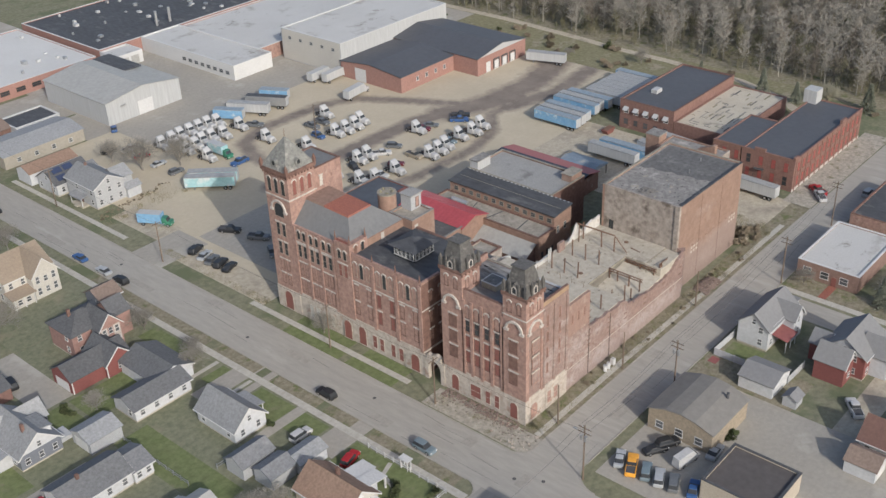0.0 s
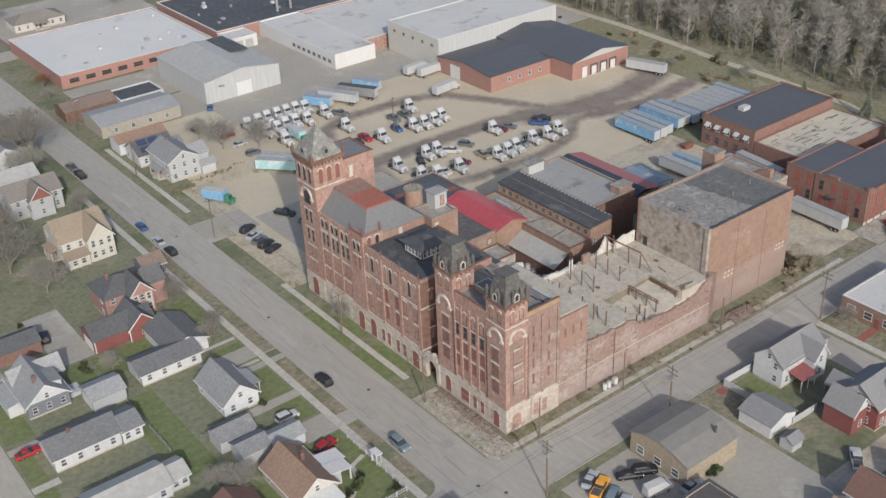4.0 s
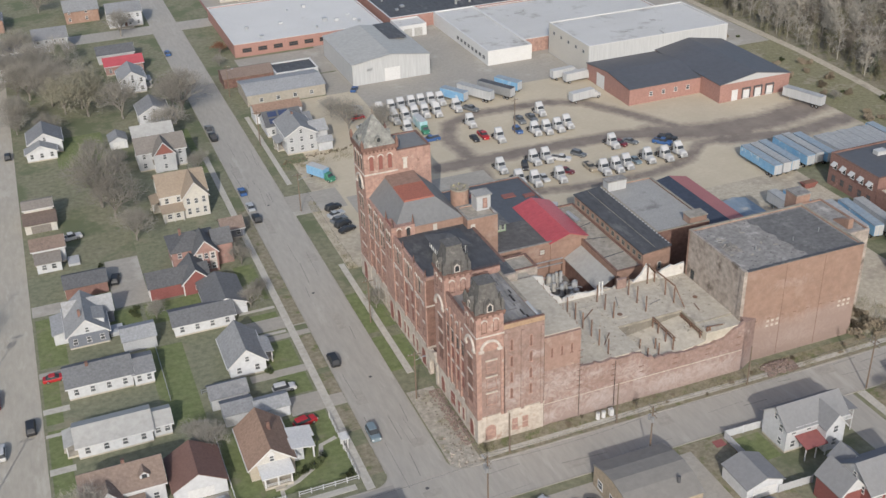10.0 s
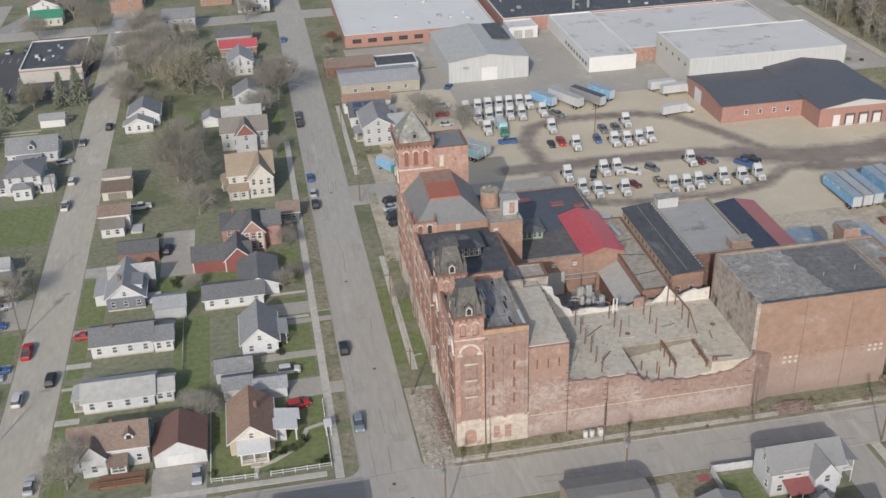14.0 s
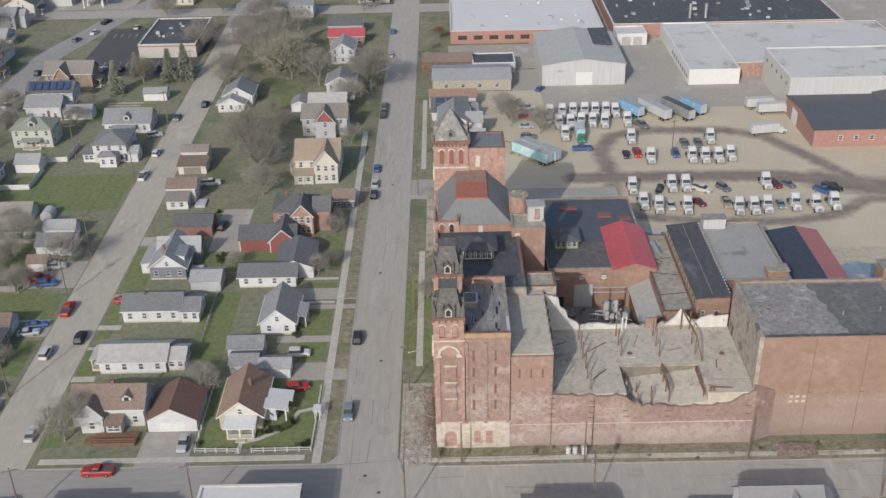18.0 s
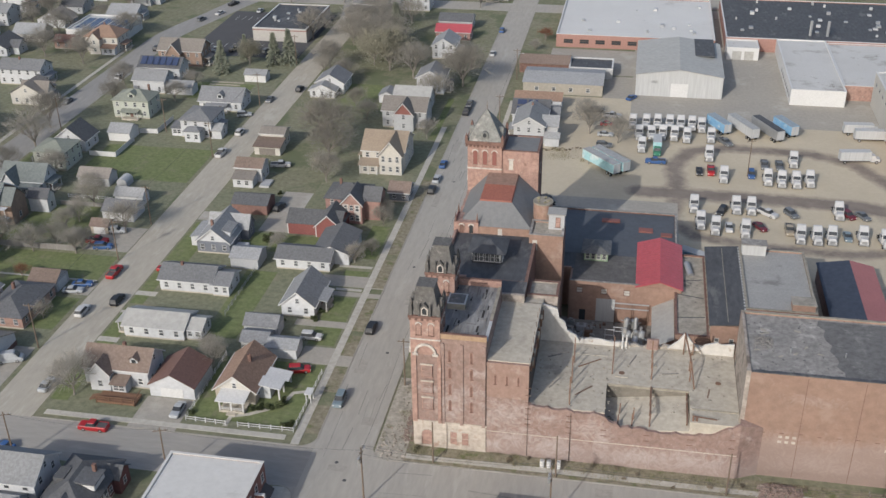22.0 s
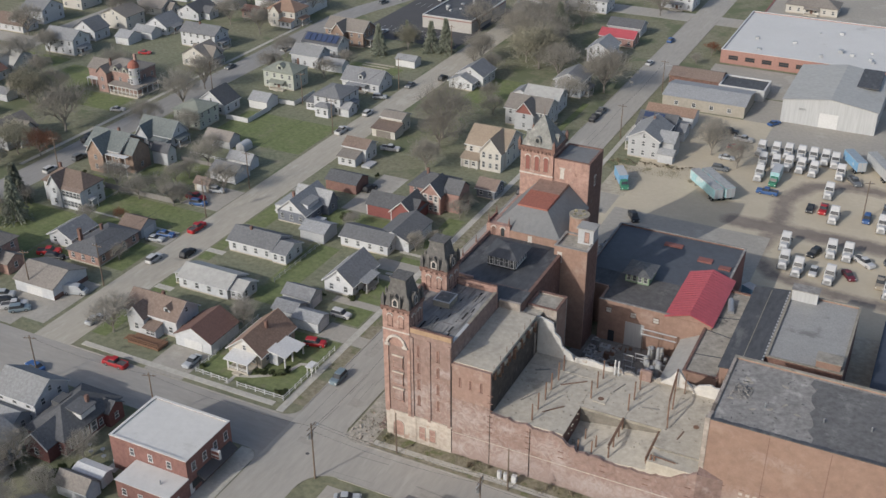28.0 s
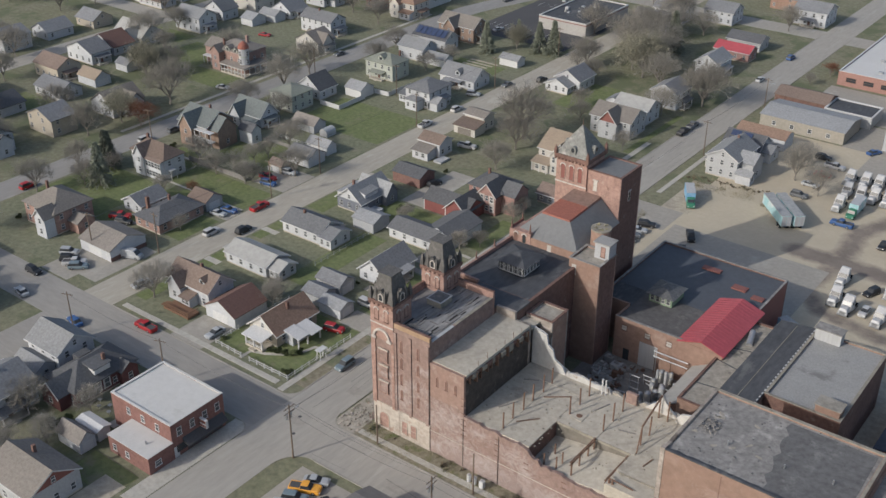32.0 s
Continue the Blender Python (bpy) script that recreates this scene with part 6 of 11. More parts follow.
def big_shed(name, x0, y0, x1, y1, h, wall_m, roof_m, label, gable=None, ridge=0.0, copm=None):
    b = thing(name, ((x0 + x1) / 2, (y0 + y1) / 2, 0), label, "warehouse")
    walls(b, x0, y0, x1, y1, 0, h, wall_m)
    if gable:
        gable_roof(b, x0, y0, x1, y1, h, h + ridge, gable, roof_m, 0.3)
        if gable == "y":
            c = (x0 + x1) / 2
            for y in (y0, y1 - 0.4):
                part("gable", prism_y(bmesh.new(), [(x0, h), (x1, h), (c, h + ridge)], y, y + 0.4), wall_m, b)
        else:
            c = (y0 + y1) / 2
            for x in (x0, x1 - 0.4):
                part("gable", prism_x(bmesh.new(), [(y0, h), (y1, h), (c, h + ridge)], x, x + 0.4), wall_m, b)
    else:
        flat_roof(b, x0, y0, x1, y1, h - 0.3, roof_m)
        coping(b, x0, y0, x1, y1, h, copm or WHITE)
    return b


def door(b, x, y, w, h, facing, m=WHITE, name="loading_door"):
    prof = [(0.03, 0.05), (0.03, h)] + [pt for i in range(5, 0, -1) for pt in ((-0.07, i * h / 5), (-0.07, (i - 0.85) * h / 5 + 0.02), (-0.03, (i - 0.9) * h / 5), (-0.03, (i - 1) * h / 5 + 0.05))]
    me = shared(("door", w, h, m.name), "loading_door", lambda bm: prism_x(bm, prof, -w / 2, w / 2), m)
    return put_mesh(name, me, b, (x, y, 0), FACING[facing])


def roof_units(b, x0, y0, x1, y1, z, n, seed):
    rr = random.Random(seed)
    for i in range(n):
        x, y = rr.uniform(x0, x1), rr.uniform(y0, y1)
        s = rr.uniform(0.6, 1.6)
        bm = bx(x, y, z - 0.01, x + s, y + s * rr.uniform(0.7, 1.4), z + rr.uniform(0.4, 1.1))
        part("roof_unit", bm, STEEL if i % 2 else METAL_W, b)


gw = big_shed("grey_metal_warehouse", 35, 187, 62.6, 222, 7.2, METAL_W, METAL_RF, "pale grey metal warehouse with low gable roof", "y", 2.0)
door(gw, 49, 187, 5.5, 4.6, "S")
part("wall_vent", bx(40, 186.9, 4.6, 42, 187, 5.4), STEEL, gw)
part("dark_roof_panel", bx(54, 204, 8.4, 60.5, 222.4, 8.75), ROOF_D, gw)
ww = big_shed("white_roofed_factory", 5, 234, 62, 286, 4.8, BRICK_P, mat("clean_white_membrane", (0.555, 0.553, 0.543), (0.49, 0.487, 0.477), stain=(0.40, 0.392, 0.38), stain_at=0.6, stain_scale=0.08, rough=0.75, big=0.05, grain=0.06), "long brick factory with broad white roof")
for i in range(9):
    window(ww, (9.5 + i * 5.8, 233.99, 1.6), 3.4, 1.5, "S", BRICK_D, GLASS)
roof_units(ww, 10, 240, 58, 280, 4.5, 12, 5)
bw = big_shed("black_roofed_factory", 66, 238, 152, 290, 5.0, BRICK_P, ROOF_D, "wide factory with black roof and vents")
roof_units(bw, 70, 242, 148, 286, 4.7, 34, 6)
for x in (96, 102):
    part("flue_pipe", tube(bmesh.new(), (x, 245, 4.7), (x, 245, 10.2), 0.55, n=10), STEEL, bw, "tall steel flue pipe")
ws = big_shed("small_white_loading_bay", 66, 228, 77, 237.8, 4.4, WHITE, ROOF_W, "small white loading bay with flat roof")
for i in range(2):
    door(ws, 69.5 + i * 4.2, 228, 3.2, 3.2, "S", METAL_RF)
wl = big_shed("white_office_block", 83.6, 185.4, 100.4, 237.8, 5.2, WHITE, ROOF_W, "low white painted office block")
for i in range(8):
    window(wl, (83.59, 189 + i * 3.4, 1.6), 2.0, 1.2, "W", STEEL)
wl2 = big_shed("red_recess_block", 100.5, 192, 163, 236, 5.0, BRICK, ROOF_W, "low red brick hall with stained white roof")
wb = big_shed("white_tall_warehouse", 108.8, 159.4, 163, 189, 11.0, METAL_W, ROOF_W, "tall white metal warehouse with flat roof")
for i in range(5):
    window(wb, (108.69, 163 + i * 5.4, 7.8), 1.4, 1.0, "W", STEEL)
part("wall_cladding", bx(108.7, 159.9, 0.3, 108.8, 188.5, 10.8), CREAM, wb, "cream wall cladding")
rl = big_shed("red_low_warehouse", 108.2, 131.6, 134.2, 159.2, 5.4, BRICK_P, ROOF_SM, "low red brick warehouse with black roof", "x", 1.4)
rh = big_shed("red_gabled_warehouse", 134.4, 121.2, 160.5, 159.2, 6.0, BRICK_P, ROOF_SM, "red brick warehouse with black gable roof and docks", "y", 2.2)
part("gable_cladding", prism_y(bmesh.new(), [(134.6, 6.0), (160.3, 6.0), (147.45, 8.1)], 121.12, 121.19), METAL_W, rh, "pale gable cladding")
door(rh, 140.0, 121.2, 2.2, 3.6, "S")
for i in range(3):
    door(rh, 144.2 + i * 4.4, 121.1, 2.4, 3.0, "S")
    part("dock_seal", hull_at(142.6 + i * 4.4, 145.8 + i * 4.4, 120.9, 121.18, 0.5, 3.8, 0.4), DARK_ASPH, rh, "black dock seal")
for i in range(4):
    window(rl, (116 + i * 4.5, 131.59, 2.2), 1.2, 1.4, "S")
door(rl, 108.2, 150, 5, 4.5, "W")
BLOCK_TAN = mat("grey_tan_block", (0.34, 0.315, 0.27), (0.29, 0.267, 0.228), fine=1.2, courses=3, grain=0.12)
ll = big_shed("long_tan_shop", -1.5, 184, 24.5, 199, 3.8, BLOCK_TAN, SH_LIGHT, "long tan block shop with low grey roof", "x", 1.4)
for i in range(4):
    window(ll, (3 + i * 5.6, 183.99, 1.2), 1.3, 1.3, "S")
l2 = big_shed("brown_roofed_shop", -5, 204, 12, 214, 3.4, BRICK_D, SH_BROWN, "low shop with brown roof", "x", 1.6)
l3 = big_shed("dark_roofed_shop", 12.2, 201, 27, 212, 3.6, METAL_W, ROOF_D, "low shop with dark flat roof")
l4 = big_shed("brown_garage_shop", -2.4, 168.6, 12.4, 175.6, 3.6, SIDING_W, SH_TANR, "low white garage with rusty brown roof", "x", 1.5)
bk = big_shed("black_roofed_store", -109, 225, -88, 258, 5.0, mat("grey_block_wall", (0.40, 0.385, 0.365), (0.35, 0.336, 0.318), fine=1.2, courses=3, grain=0.1), ROOF_D, "single-storey shop with black flat roof and grey walls")
roof_units(bk, -106, 230, -92, 252, 4.7, 7, 9)
part("red_band", bx(-109.05, 224.93, 4.2, -87.95, 224.99, 4.5), RED_PAINT, bk)
part("red_band", bx(-87.99, 225.0, 4.2, -87.93, 258, 4.5), RED_PAINT, bk)

# ---- brick buildings to the east ----
b1 = thing("brick_workshop", (145, 52, 0), "two-storey red brick workshop with black roof", "building")
BRICK_R = mat("deep_red_brick", (0.225, 0.133, 0.113), (0.18, 0.104, 0.088), fine=1.5, big=0.15, courses=3, grain=0.18, stain=(0.33, 0.2, 0.17), stain_at=0.62, stain_scale=0.3)
walls(b1, 127.4, 43.6, 163, 61.4, 0, 8.8, BRICK_R)
flat_roof(b1, 127.4, 43.6, 163, 61.4, 8.5, ROOF_SM)
coping(b1, 127.4, 43.6, 163, 61.4, 8.8, BRICK_D)
for i in range(5):
    window(b1, (127.39, 46 + i * 3.3, 5.0), 1.5, 1.8, "W", WHITE, GLASS)
    part("window_hood", prism_y(bmesh.new(), [(127.38, 6.9), (126.3, 6.0), (126.3, 5.9), (127.38, 6.75)], 45.2 + i * 3.3, 46.8 + i * 3.3), METAL_W, b1, "tilted pale metal window hood")
    window(b1, (127.39, 46 + i * 3.3, 1.4), 1.5, 1.8, "W", BRICK_D)
part("roof_unit", bx(137, 55, 8.49, 140, 57, 9.6), METAL_W, b1)
RED_BOARD = mat("bright_red_boards", (0.315, 0.085, 0.075), (0.26, 0.073, 0.065), rough=0.7, fine=1.5)
b2 = thing("long_brick_factory", (138, 12, 0), "long two-storey red brick factory with boarded red windows", "building")
walls(b2, 117.6, 2.8, 160.4, 17.6, 0, 8.8, BRICK_R)
walls(b2, 117.6, 17.6, 139, 26, 0, 8.8, BRICK_R, sides="NWE")
flat_roof(b2, 117.6, 2.8, 160.4, 17.9, 8.5, ROOF_SM)
flat_roof(b2, 117.6, 17.0, 139, 26, 8.53, ROOF_SM)
bm = bmesh.new()
box(bm, 117.5, 2.7, 8.8, 160.5, 3.2, 9.1)
box(bm, 117.5, 3.2, 8.8, 118.0, 26, 9.1)
box(bm, 146, 2.6, 9.1, 149, 3.3, 10.2)
box(bm, 117.4, 2.6, 9.1, 119.4, 3.3, 9.8)
box(bm, 117.4, 11, 9.1, 118.1, 14, 9.9)
part("parapet", bm, BRICK_R, b2)
for i in range(13):
    for z in (1.4, 5.2):
        window(b2, (120.2 + i * 3.1, 2.79, z), 1.3, 2.5, "S", BRICK_D, RED_BOARD)
for i in range(14):
    part("pilaster", bx(118.4 + i * 3.1, 2.62, 0, 118.9 + i * 3.1, 2.8, 8.8), BRICK_R, b2)
part("stone_base", bx(117.5, 2.7, 0, 160.4, 2.79, 0.7), TRIM, b2)
for i in range(6):
    for z in (1.4, 5.2):
        window(b2, (117.59, 5.0 + i * 3.5, z), 1.3, 2.5, "W", BRICK_D, RED_BOARD if (i + (z > 3)) % 4 else GLASS)
part("fire_escape", bx(116.5, 10.8, 4.2, 117.55, 13.4, 4.35), DARK_ASPH, b2, "black steel landing")
for y in (10.85, 13.3):
    part("landing_post", tube(bmesh.new(), (116.55, y, 0), (116.55, y, 5.2), 0.05, n=5), DARK_ASPH, b2)
part("elevator_house", bx(156.4, 14.8, 8.5, 160.4, 18.6, 12.4), METAL_W, b2, "white metal lift house")
ct = thing("low_gravel_roofed_bay", (144, 31, 0), "low brick bay with pale gravel roof", "building")
walls(ct, 127.4, 26.2, 163, 43.4, 0, 6.0, BRICK_R)
flat_roof(ct, 127.4, 26.2, 163, 43.4, 5.7, mat("pale_gravel_roof", (0.5, 0.46, 0.38), (0.36, 0.32, 0.26), stain=(0.2, 0.19, 0.17), stain_at=0.6, stain_scale=0.2))
rct = random.Random(14)
for i in range(60):
    x, y = rct.uniform(128.2, 158), rct.uniform(27, 42.4)
    l, w = rct.uniform(1.2, 4.5), rct.uniform(0.2, 0.5)
    l, w = (l, w) if i % 3 else (w, l * 0.6)
    part("torn_felt_strip", bx(x, y, 5.7, min(x + l, 162.3), min(y + w, 42.8), 5.72 + 0.002 * (i % 9)), (ROOF_OLD, DARK_ASPH, SCRUB, BOARD)[i % 4], ct)
BRICK_FE = mat("brown_red_brick", (0.245, 0.165, 0.14), (0.2, 0.13, 0.11), fine=1.4, courses=3, grain=0.18)
fe = thing("white_roofed_brick_house", (88, -24, 0), "low dark brick building with white roof", "building")
walls(fe, 80.6, -29.8, 102.4, -15.8, 0, 4.2, BRICK_FE)
flat_roof(fe, 80.6, -29.8, 102.4, -15.8, 4.0, bpy.data.materials["white_membrane_roof"])
coping(fe, 80.6, -29.8, 102.4, -15.8, 4.2, WHITE)
for y in (-18.2, -22.2, -26.6):
    window(fe, (80.59, y, 1.2), 1.9, 1.7, "W", WHITE)
part("front_door", bx(80.5, -25.0, 0.05, 80.59, -23.9, 2.2), RED_PAINT, fe)
part("front_path", bx(74.5, -25.4, 0.0, 80.4, -23.6, 0.07), RUST_ROOF, fe, "brick-red front path")
for y in (-17.4, -20.2):
    part("flower_bed", bx(79.2, y, 0.0, 80.4, y + 1.6, 0.3), SCRUB, fe)
fd = thing("dark_roofed_brick_garage", (118, -24, 0), "low brick garage with dark flat roof", "building")
walls(fd, 108, -34, 132, -16.4, 0, 4.2, BRICK)
flat_roof(fd, 108, -34, 132, -16.4, 4.0, ROOF_D)
coping(fd, 108, -34, 132, -16.4, 4.2, BRICK_D)
for i in range(2):
    door(fd, 113 + i * 6, -16.4, 4, 3, "N", METAL_RF)


# ---- houses ----
PLOTS = []

BRICK_PK = mat("pink_red_brick", (0.305, 0.192, 0.17), (0.255, 0.156, 0.136), fine=1.4, courses=3, grain=0.16)
MAROON = mat("maroon_brick", (0.15, 0.07, 0.068), (0.115, 0.055, 0.053), fine=1.4, courses=3, grain=0.18)
SH_TAUPE = mat("taupe_shingles", (0.225, 0.205, 0.185), (0.175, 0.16, 0.145), fine=2, courses=2.2, rough=0.9, vary=0.14, grain=0.2)
SH_SLATE = mat("slate_green_shingles", (0.165, 0.185, 0.182), (0.125, 0.14, 0.138), fine=2, courses=2.2, rough=0.9, grain=0.2)
SH_GREEN = mat("grey_green_shingles", (0.235, 0.25, 0.215), (0.19, 0.205, 0.175), fine=2, courses=2.2, rough=0.9, grain=0.2)
BRICK_Q = mat("pink_tan_brick", (0.315, 0.215, 0.188), (0.26, 0.17, 0.146), fine=1.2, courses=3, grain=0.2)
BRICK_T = mat("tan_brown_brick", (0.285, 0.208, 0.165), (0.225, 0.16, 0.126), fine=1.2, courses=3, grain=0.2)


def solar(parent, x0, x1, y0, z0, y1, z1):
    """A panel lying on the south slope of a roof that rises from y0, z0 to y1, z1."""
    f, g = 0.15, 0.85
    a, b = (y0 + (y1 - y0) * f, z0 + (z1 - z0) * f + 0.42), (y0 + (y1 - y0) * g, z0 + (z1 - z0) * g + 0.42)
    part("solar_panel", prism_x(bmesh.new(), [a, b, (b[0], b[1] + 0.07), (a[0], a[1] + 0.07)], x0, x1), SOLAR, parent, "dark solar panel")


def rake(h, c, half, eave, ridge, at, axis):
    """White boards along the two slopes of a gable."""
    k = (ridge - eave) / half
    o = 0.42
    for s in (-1, 1):
        prof = [(c + s * (half + o), eave - k * o - 0.16), (c + s * (half + o), eave - k * o + 0.12), (c, ridge + 0.12), (c, ridge - 0.16)]
        if axis == "y":
            part("bargeboard", prism_y(bmesh.new(), prof, at - 0.06, at + 0.06), WHITE, h)
        else:
            part("bargeboard", prism_x(bmesh.new(), prof, at - 0.06, at + 0.06), WHITE, h)


def shell(h, x0, y0, x1, y1, z0, eave, ridge, axis, m, gable_m=None, t=0.2, hip=False):
    """Four outer walls; the end walls rise into their gables, or carry gables of another material."""
    r = ridge - 0.02
    ends = axis if not (hip or gable_m) else ""
    if ends == "y":
        c = (x0 + x1) / 2
        for y in (y0, y1 - t):
            part("wall", prism_y(bmesh.new(), [(x0, z0), (x1, z0), (x1, eave), (c, r), (x0, eave)], y, y + t), m, h)
        walls(h, x0, y0, x1, y1, z0, eave, m, t, sides="WE")
    elif ends == "x":
        c = (y0 + y1) / 2
        for x in (x0, x1 - t):
            part("wall", prism_x(bmesh.new(), [(y0 + t, z0), (y1 - t, z0), (y1 - t, eave), (c, r), (y0 + t, eave)], x, x + t), m, h)
        walls(h, x0, y0, x1, y1, z0, eave, m, t, sides="SN")
    else:
        walls(h, x0, y0, x1, y1, z0, eave, m, t)
        if hip:
            return
        if axis == "y":
            for y in (y0, y1 - t):
                part("gable", prism_y(bmesh.new(), [(x0, eave), (x1, eave), ((x0 + x1) / 2, r)], y, y + t), gable_m, h)
        else:
            for x in (x0, x1 - t):
                part("gable", prism_x(bmesh.new(), [(y0, eave), (y1, eave), ((y0 + y1) / 2, r)], x, x + t), gable_m, h)


def gutters(h, x0, y0, x1, y1, eave, ridge, axis, over=0.45):
    """White gutter boards along the two eaves."""
    if axis == "y":
        z = eave - over * (ridge - eave) / ((x1 - x0) / 2)
        for x in (x0 - over - 0.13, x1 + over + 0.005):
            part("gutter", bx(x, y0 - over, z - 0.04, x + 0.125, y1 + over, z + 0.15), WHITE, h)
    else:
        z = eave - over * (ridge - eave) / ((y1 - y0) / 2)
        for y in (y0 - over - 0.13,):
            part("gutter", bx(x0 - over, y, z - 0.04, x1 + over, y + 0.125, z + 0.15), WHITE, h)


def house(x0, y0, x1, y1, eave, ridge, axis, wall_m, roof_m, label, porch=None, chimney=None, hip=False, wins=None, gable_m=None, name="house", cat="house", far=False):
    """A house with walls, gables or hips, windows, doors, porch and chimney. porch: side; chimney: place."""
    PLOTS.append((x0, y0, x1, y1))
    h = thing(name, ((x0 + x1) / 2, (y0 + y1) / 2, 0), label, cat)
    if not far:
        part("foundation", bx(x0 + 0.05, y0 + 0.05, 0, x1 - 0.05, y1 - 0.05, 0.4), CONC, h)
    c = (x0 + x1) / 2 if axis == "y" else (y0 + y1) / 2
    if far and not hip:
        ends = [(x0, 0), (x1, 0), (x1, eave), (c, ridge - 0.02), (x0, eave)] if axis == "y" else [(y0, 0), (y1, 0), (y1, eave), (c, ridge - 0.02), (y0, eave)]
        part("wall", prism_y(bmesh.new(), ends, y0, y1) if axis == "y" else prism_x(bmesh.new(), ends, x0, x1), wall_m, h)
    else:
        shell(h, x0, y0, x1, y1, 0.4, eave, ridge, axis, wall_m, gable_m, 0.2, hip)
    if hip:
        hip_roof(h, x0, y0, x1, y1, eave, ridge, roof_m)
    else:
        gable_roof(h, x0, y0, x1, y1, eave, ridge, axis, roof_m)
        if not far and x0 > -136:
            gutters(h, x0, y0, x1, y1, eave, ridge, axis)
        if not far and x0 > -136:
            if axis == "y":
                rake(h, c, (x1 - x0) / 2, eave, ridge, y0 - 0.42, "y")
            else:
                rake(h, c, (y1 - y0) / 2, eave, ridge, x1 + 0.42, "x")
        if ridge - eave > 2.2:
            if axis == "y":
                pane_window(h, (c, y0 - 0.01, eave + 0.35), 0.8, 1.1, "S")
            else:
                for x, f in ((x0 - 0.01, "W"), (x1 + 0.01, "E"))[x0 < -100:]:
                    pane_window(h, (x, c, eave + 0.35), 0.8, 1.1, f)
    storeys = 2 if eave > 4.6 else 1
    for s in range(storeys):
        z = 1.1 + s * 2.8
        nx, ny = max(2, round((x1 - x0) / 3.2)), max(2, round((y1 - y0) / 3.6))
        for i in range(nx):
            x = x0 + (i + 0.5) * (x1 - x0) / nx
            for y, f in ((y0 - 0.01, "S"), (y1 + 0.01, "N")):
                if f == "S" and not (far and i % 2):
                    pane_window(h, (x, y, z), 0.95, 1.35, f)
        for i in range(ny):
            y = y0 + (i + 0.5) * (y1 - y0) / ny
            for x, f in ((x0 - 0.01, "W"), (x1 + 0.01, "E")):
                if (f == "E" or (i % 2 == 0 and x0 > -100)) and not (far and (f == "W" or i % 2)):
                    pane_window(h, (x, y, z), 0.95, 1.35, f)
    if porch:
        cx, cy = (x0 + x1) / 2, (y0 + y1) / 2
        w = min(5.5, (x1 - x0 if porch in "SN" else y1 - y0) * 0.7)
        ang = FACING[porch]
        at = {"S": (cx, y0, 0), "N": (cx, y1, 0), "W": (x0, cy, 0), "E": (x1, cy, 0)}[porch]
        deck = put_mesh("porch", shared(("pd", w), "porch", lambda bm: [box(bm, -w / 2, -2.0, 0, w / 2, -0.02, 0.45), box(bm, -0.7, -2.5, 0, 0.7, -2.0, 0.22)], CONC), h, at, ang)
        me = shared(("pr", w, roof_m.name), "porch_roof", lambda bm: prism_x(bm, [(-2.3, 2.6), (-0.0, 3.1), (-0.0, 3.25), (-2.3, 2.75)], -w / 2 - 0.2, w / 2 + 0.2), roof_m)
        o = new("porch_roof", me)
        o.parent = deck
        me = shared("pp", "porch_post", lambda bm: box(bm, -0.08, -0.08, 0.45, 0.08, 0.08, 2.62), WHITE)
        for sx in (-1, 1):
            o = new("porch_post", me)
            o.parent = deck
            o.location = (sx * (w / 2 - 0.15), -1.85, 0)
        me = shared("pdoor", "front_door", lambda bm: [box(bm, -0.5, -0.06, 0.45, 0.5, -0.021, 2.5)], BRICK_D)
        o = new("front_door", me)
        o.parent = deck
    if chimney:
        part("chimney", bx(chimney[0] - 0.3, chimney[1] - 0.3, eave - 0.5, chimney[0] + 0.3, chimney[1] + 0.3, ridge + 0.8), BRICK_D, h)
    return h


def wing(h, x0, y0, x1, y1, eave, ridge, axis, wall_m, roof_m, gable_m=None):
    """A lower or crossing part of the same house."""
    if x0 > -136 and axis == "y":
        rake(h, (x0 + x1) / 2, (x1 - x0) / 2, eave, ridge, y0 - 0.42, "y")
    shell(h, x0, y0, x1, y1, 0.0, eave, ridge, axis, wall_m, gable_m)
    gable_roof(h, x0, y0, x1, y1, eave, ridge, axis, roof_m, 0.35)
    if axis == "y":
        c = (x0 + x1) / 2
        pane_window(h, (c, y0 - 0.01, 1.1), 0.95, 1.35, "S")
        if eave > 4.6:
            pane_window(h, (c, y0 - 0.01, 3.9), 0.95, 1.35, "S")
    else:
        c = (y0 + y1) / 2
        pane_window(h, (x1 + 0.01, c, 1.1), 0.95, 1.35, "E")
        pane_window(h, (x0 - 0.01, c, 1.1), 0.95, 1.35, "W")


def lean_to(h, x0, y0, x1, y1, low, high, wall_m, roof_m, door_m=None):
    """A low front part under a single slope that falls to the south."""
    part("front_wall", prism_x(bmesh.new(), [(y0, 0), (y1, 0), (y1, high - 0.05), (y0, low - 0.05)], x0, x1), wall_m, h)
    part("lean_to_roof", prism_x(bmesh.new(), [(y0 - 0.5, low - 0.15), (y1, high - 0.02), (y1, high + 0.13), (y0 - 0.5, low)], x0 - 0.35, x1 + 0.35), roof_m, h)
    if door_m:
        door(h, (x0 + x1) / 2, y0, (x1 - x0) * 0.62, 2.1, "S", door_m, name="garage_door")
    else:
        for f in (0.3, 0.7):
            pane_window(h, (x0 + (x1 - x0) * f, y0 - 0.01, 0.9), 1.1, 1.2, "S")


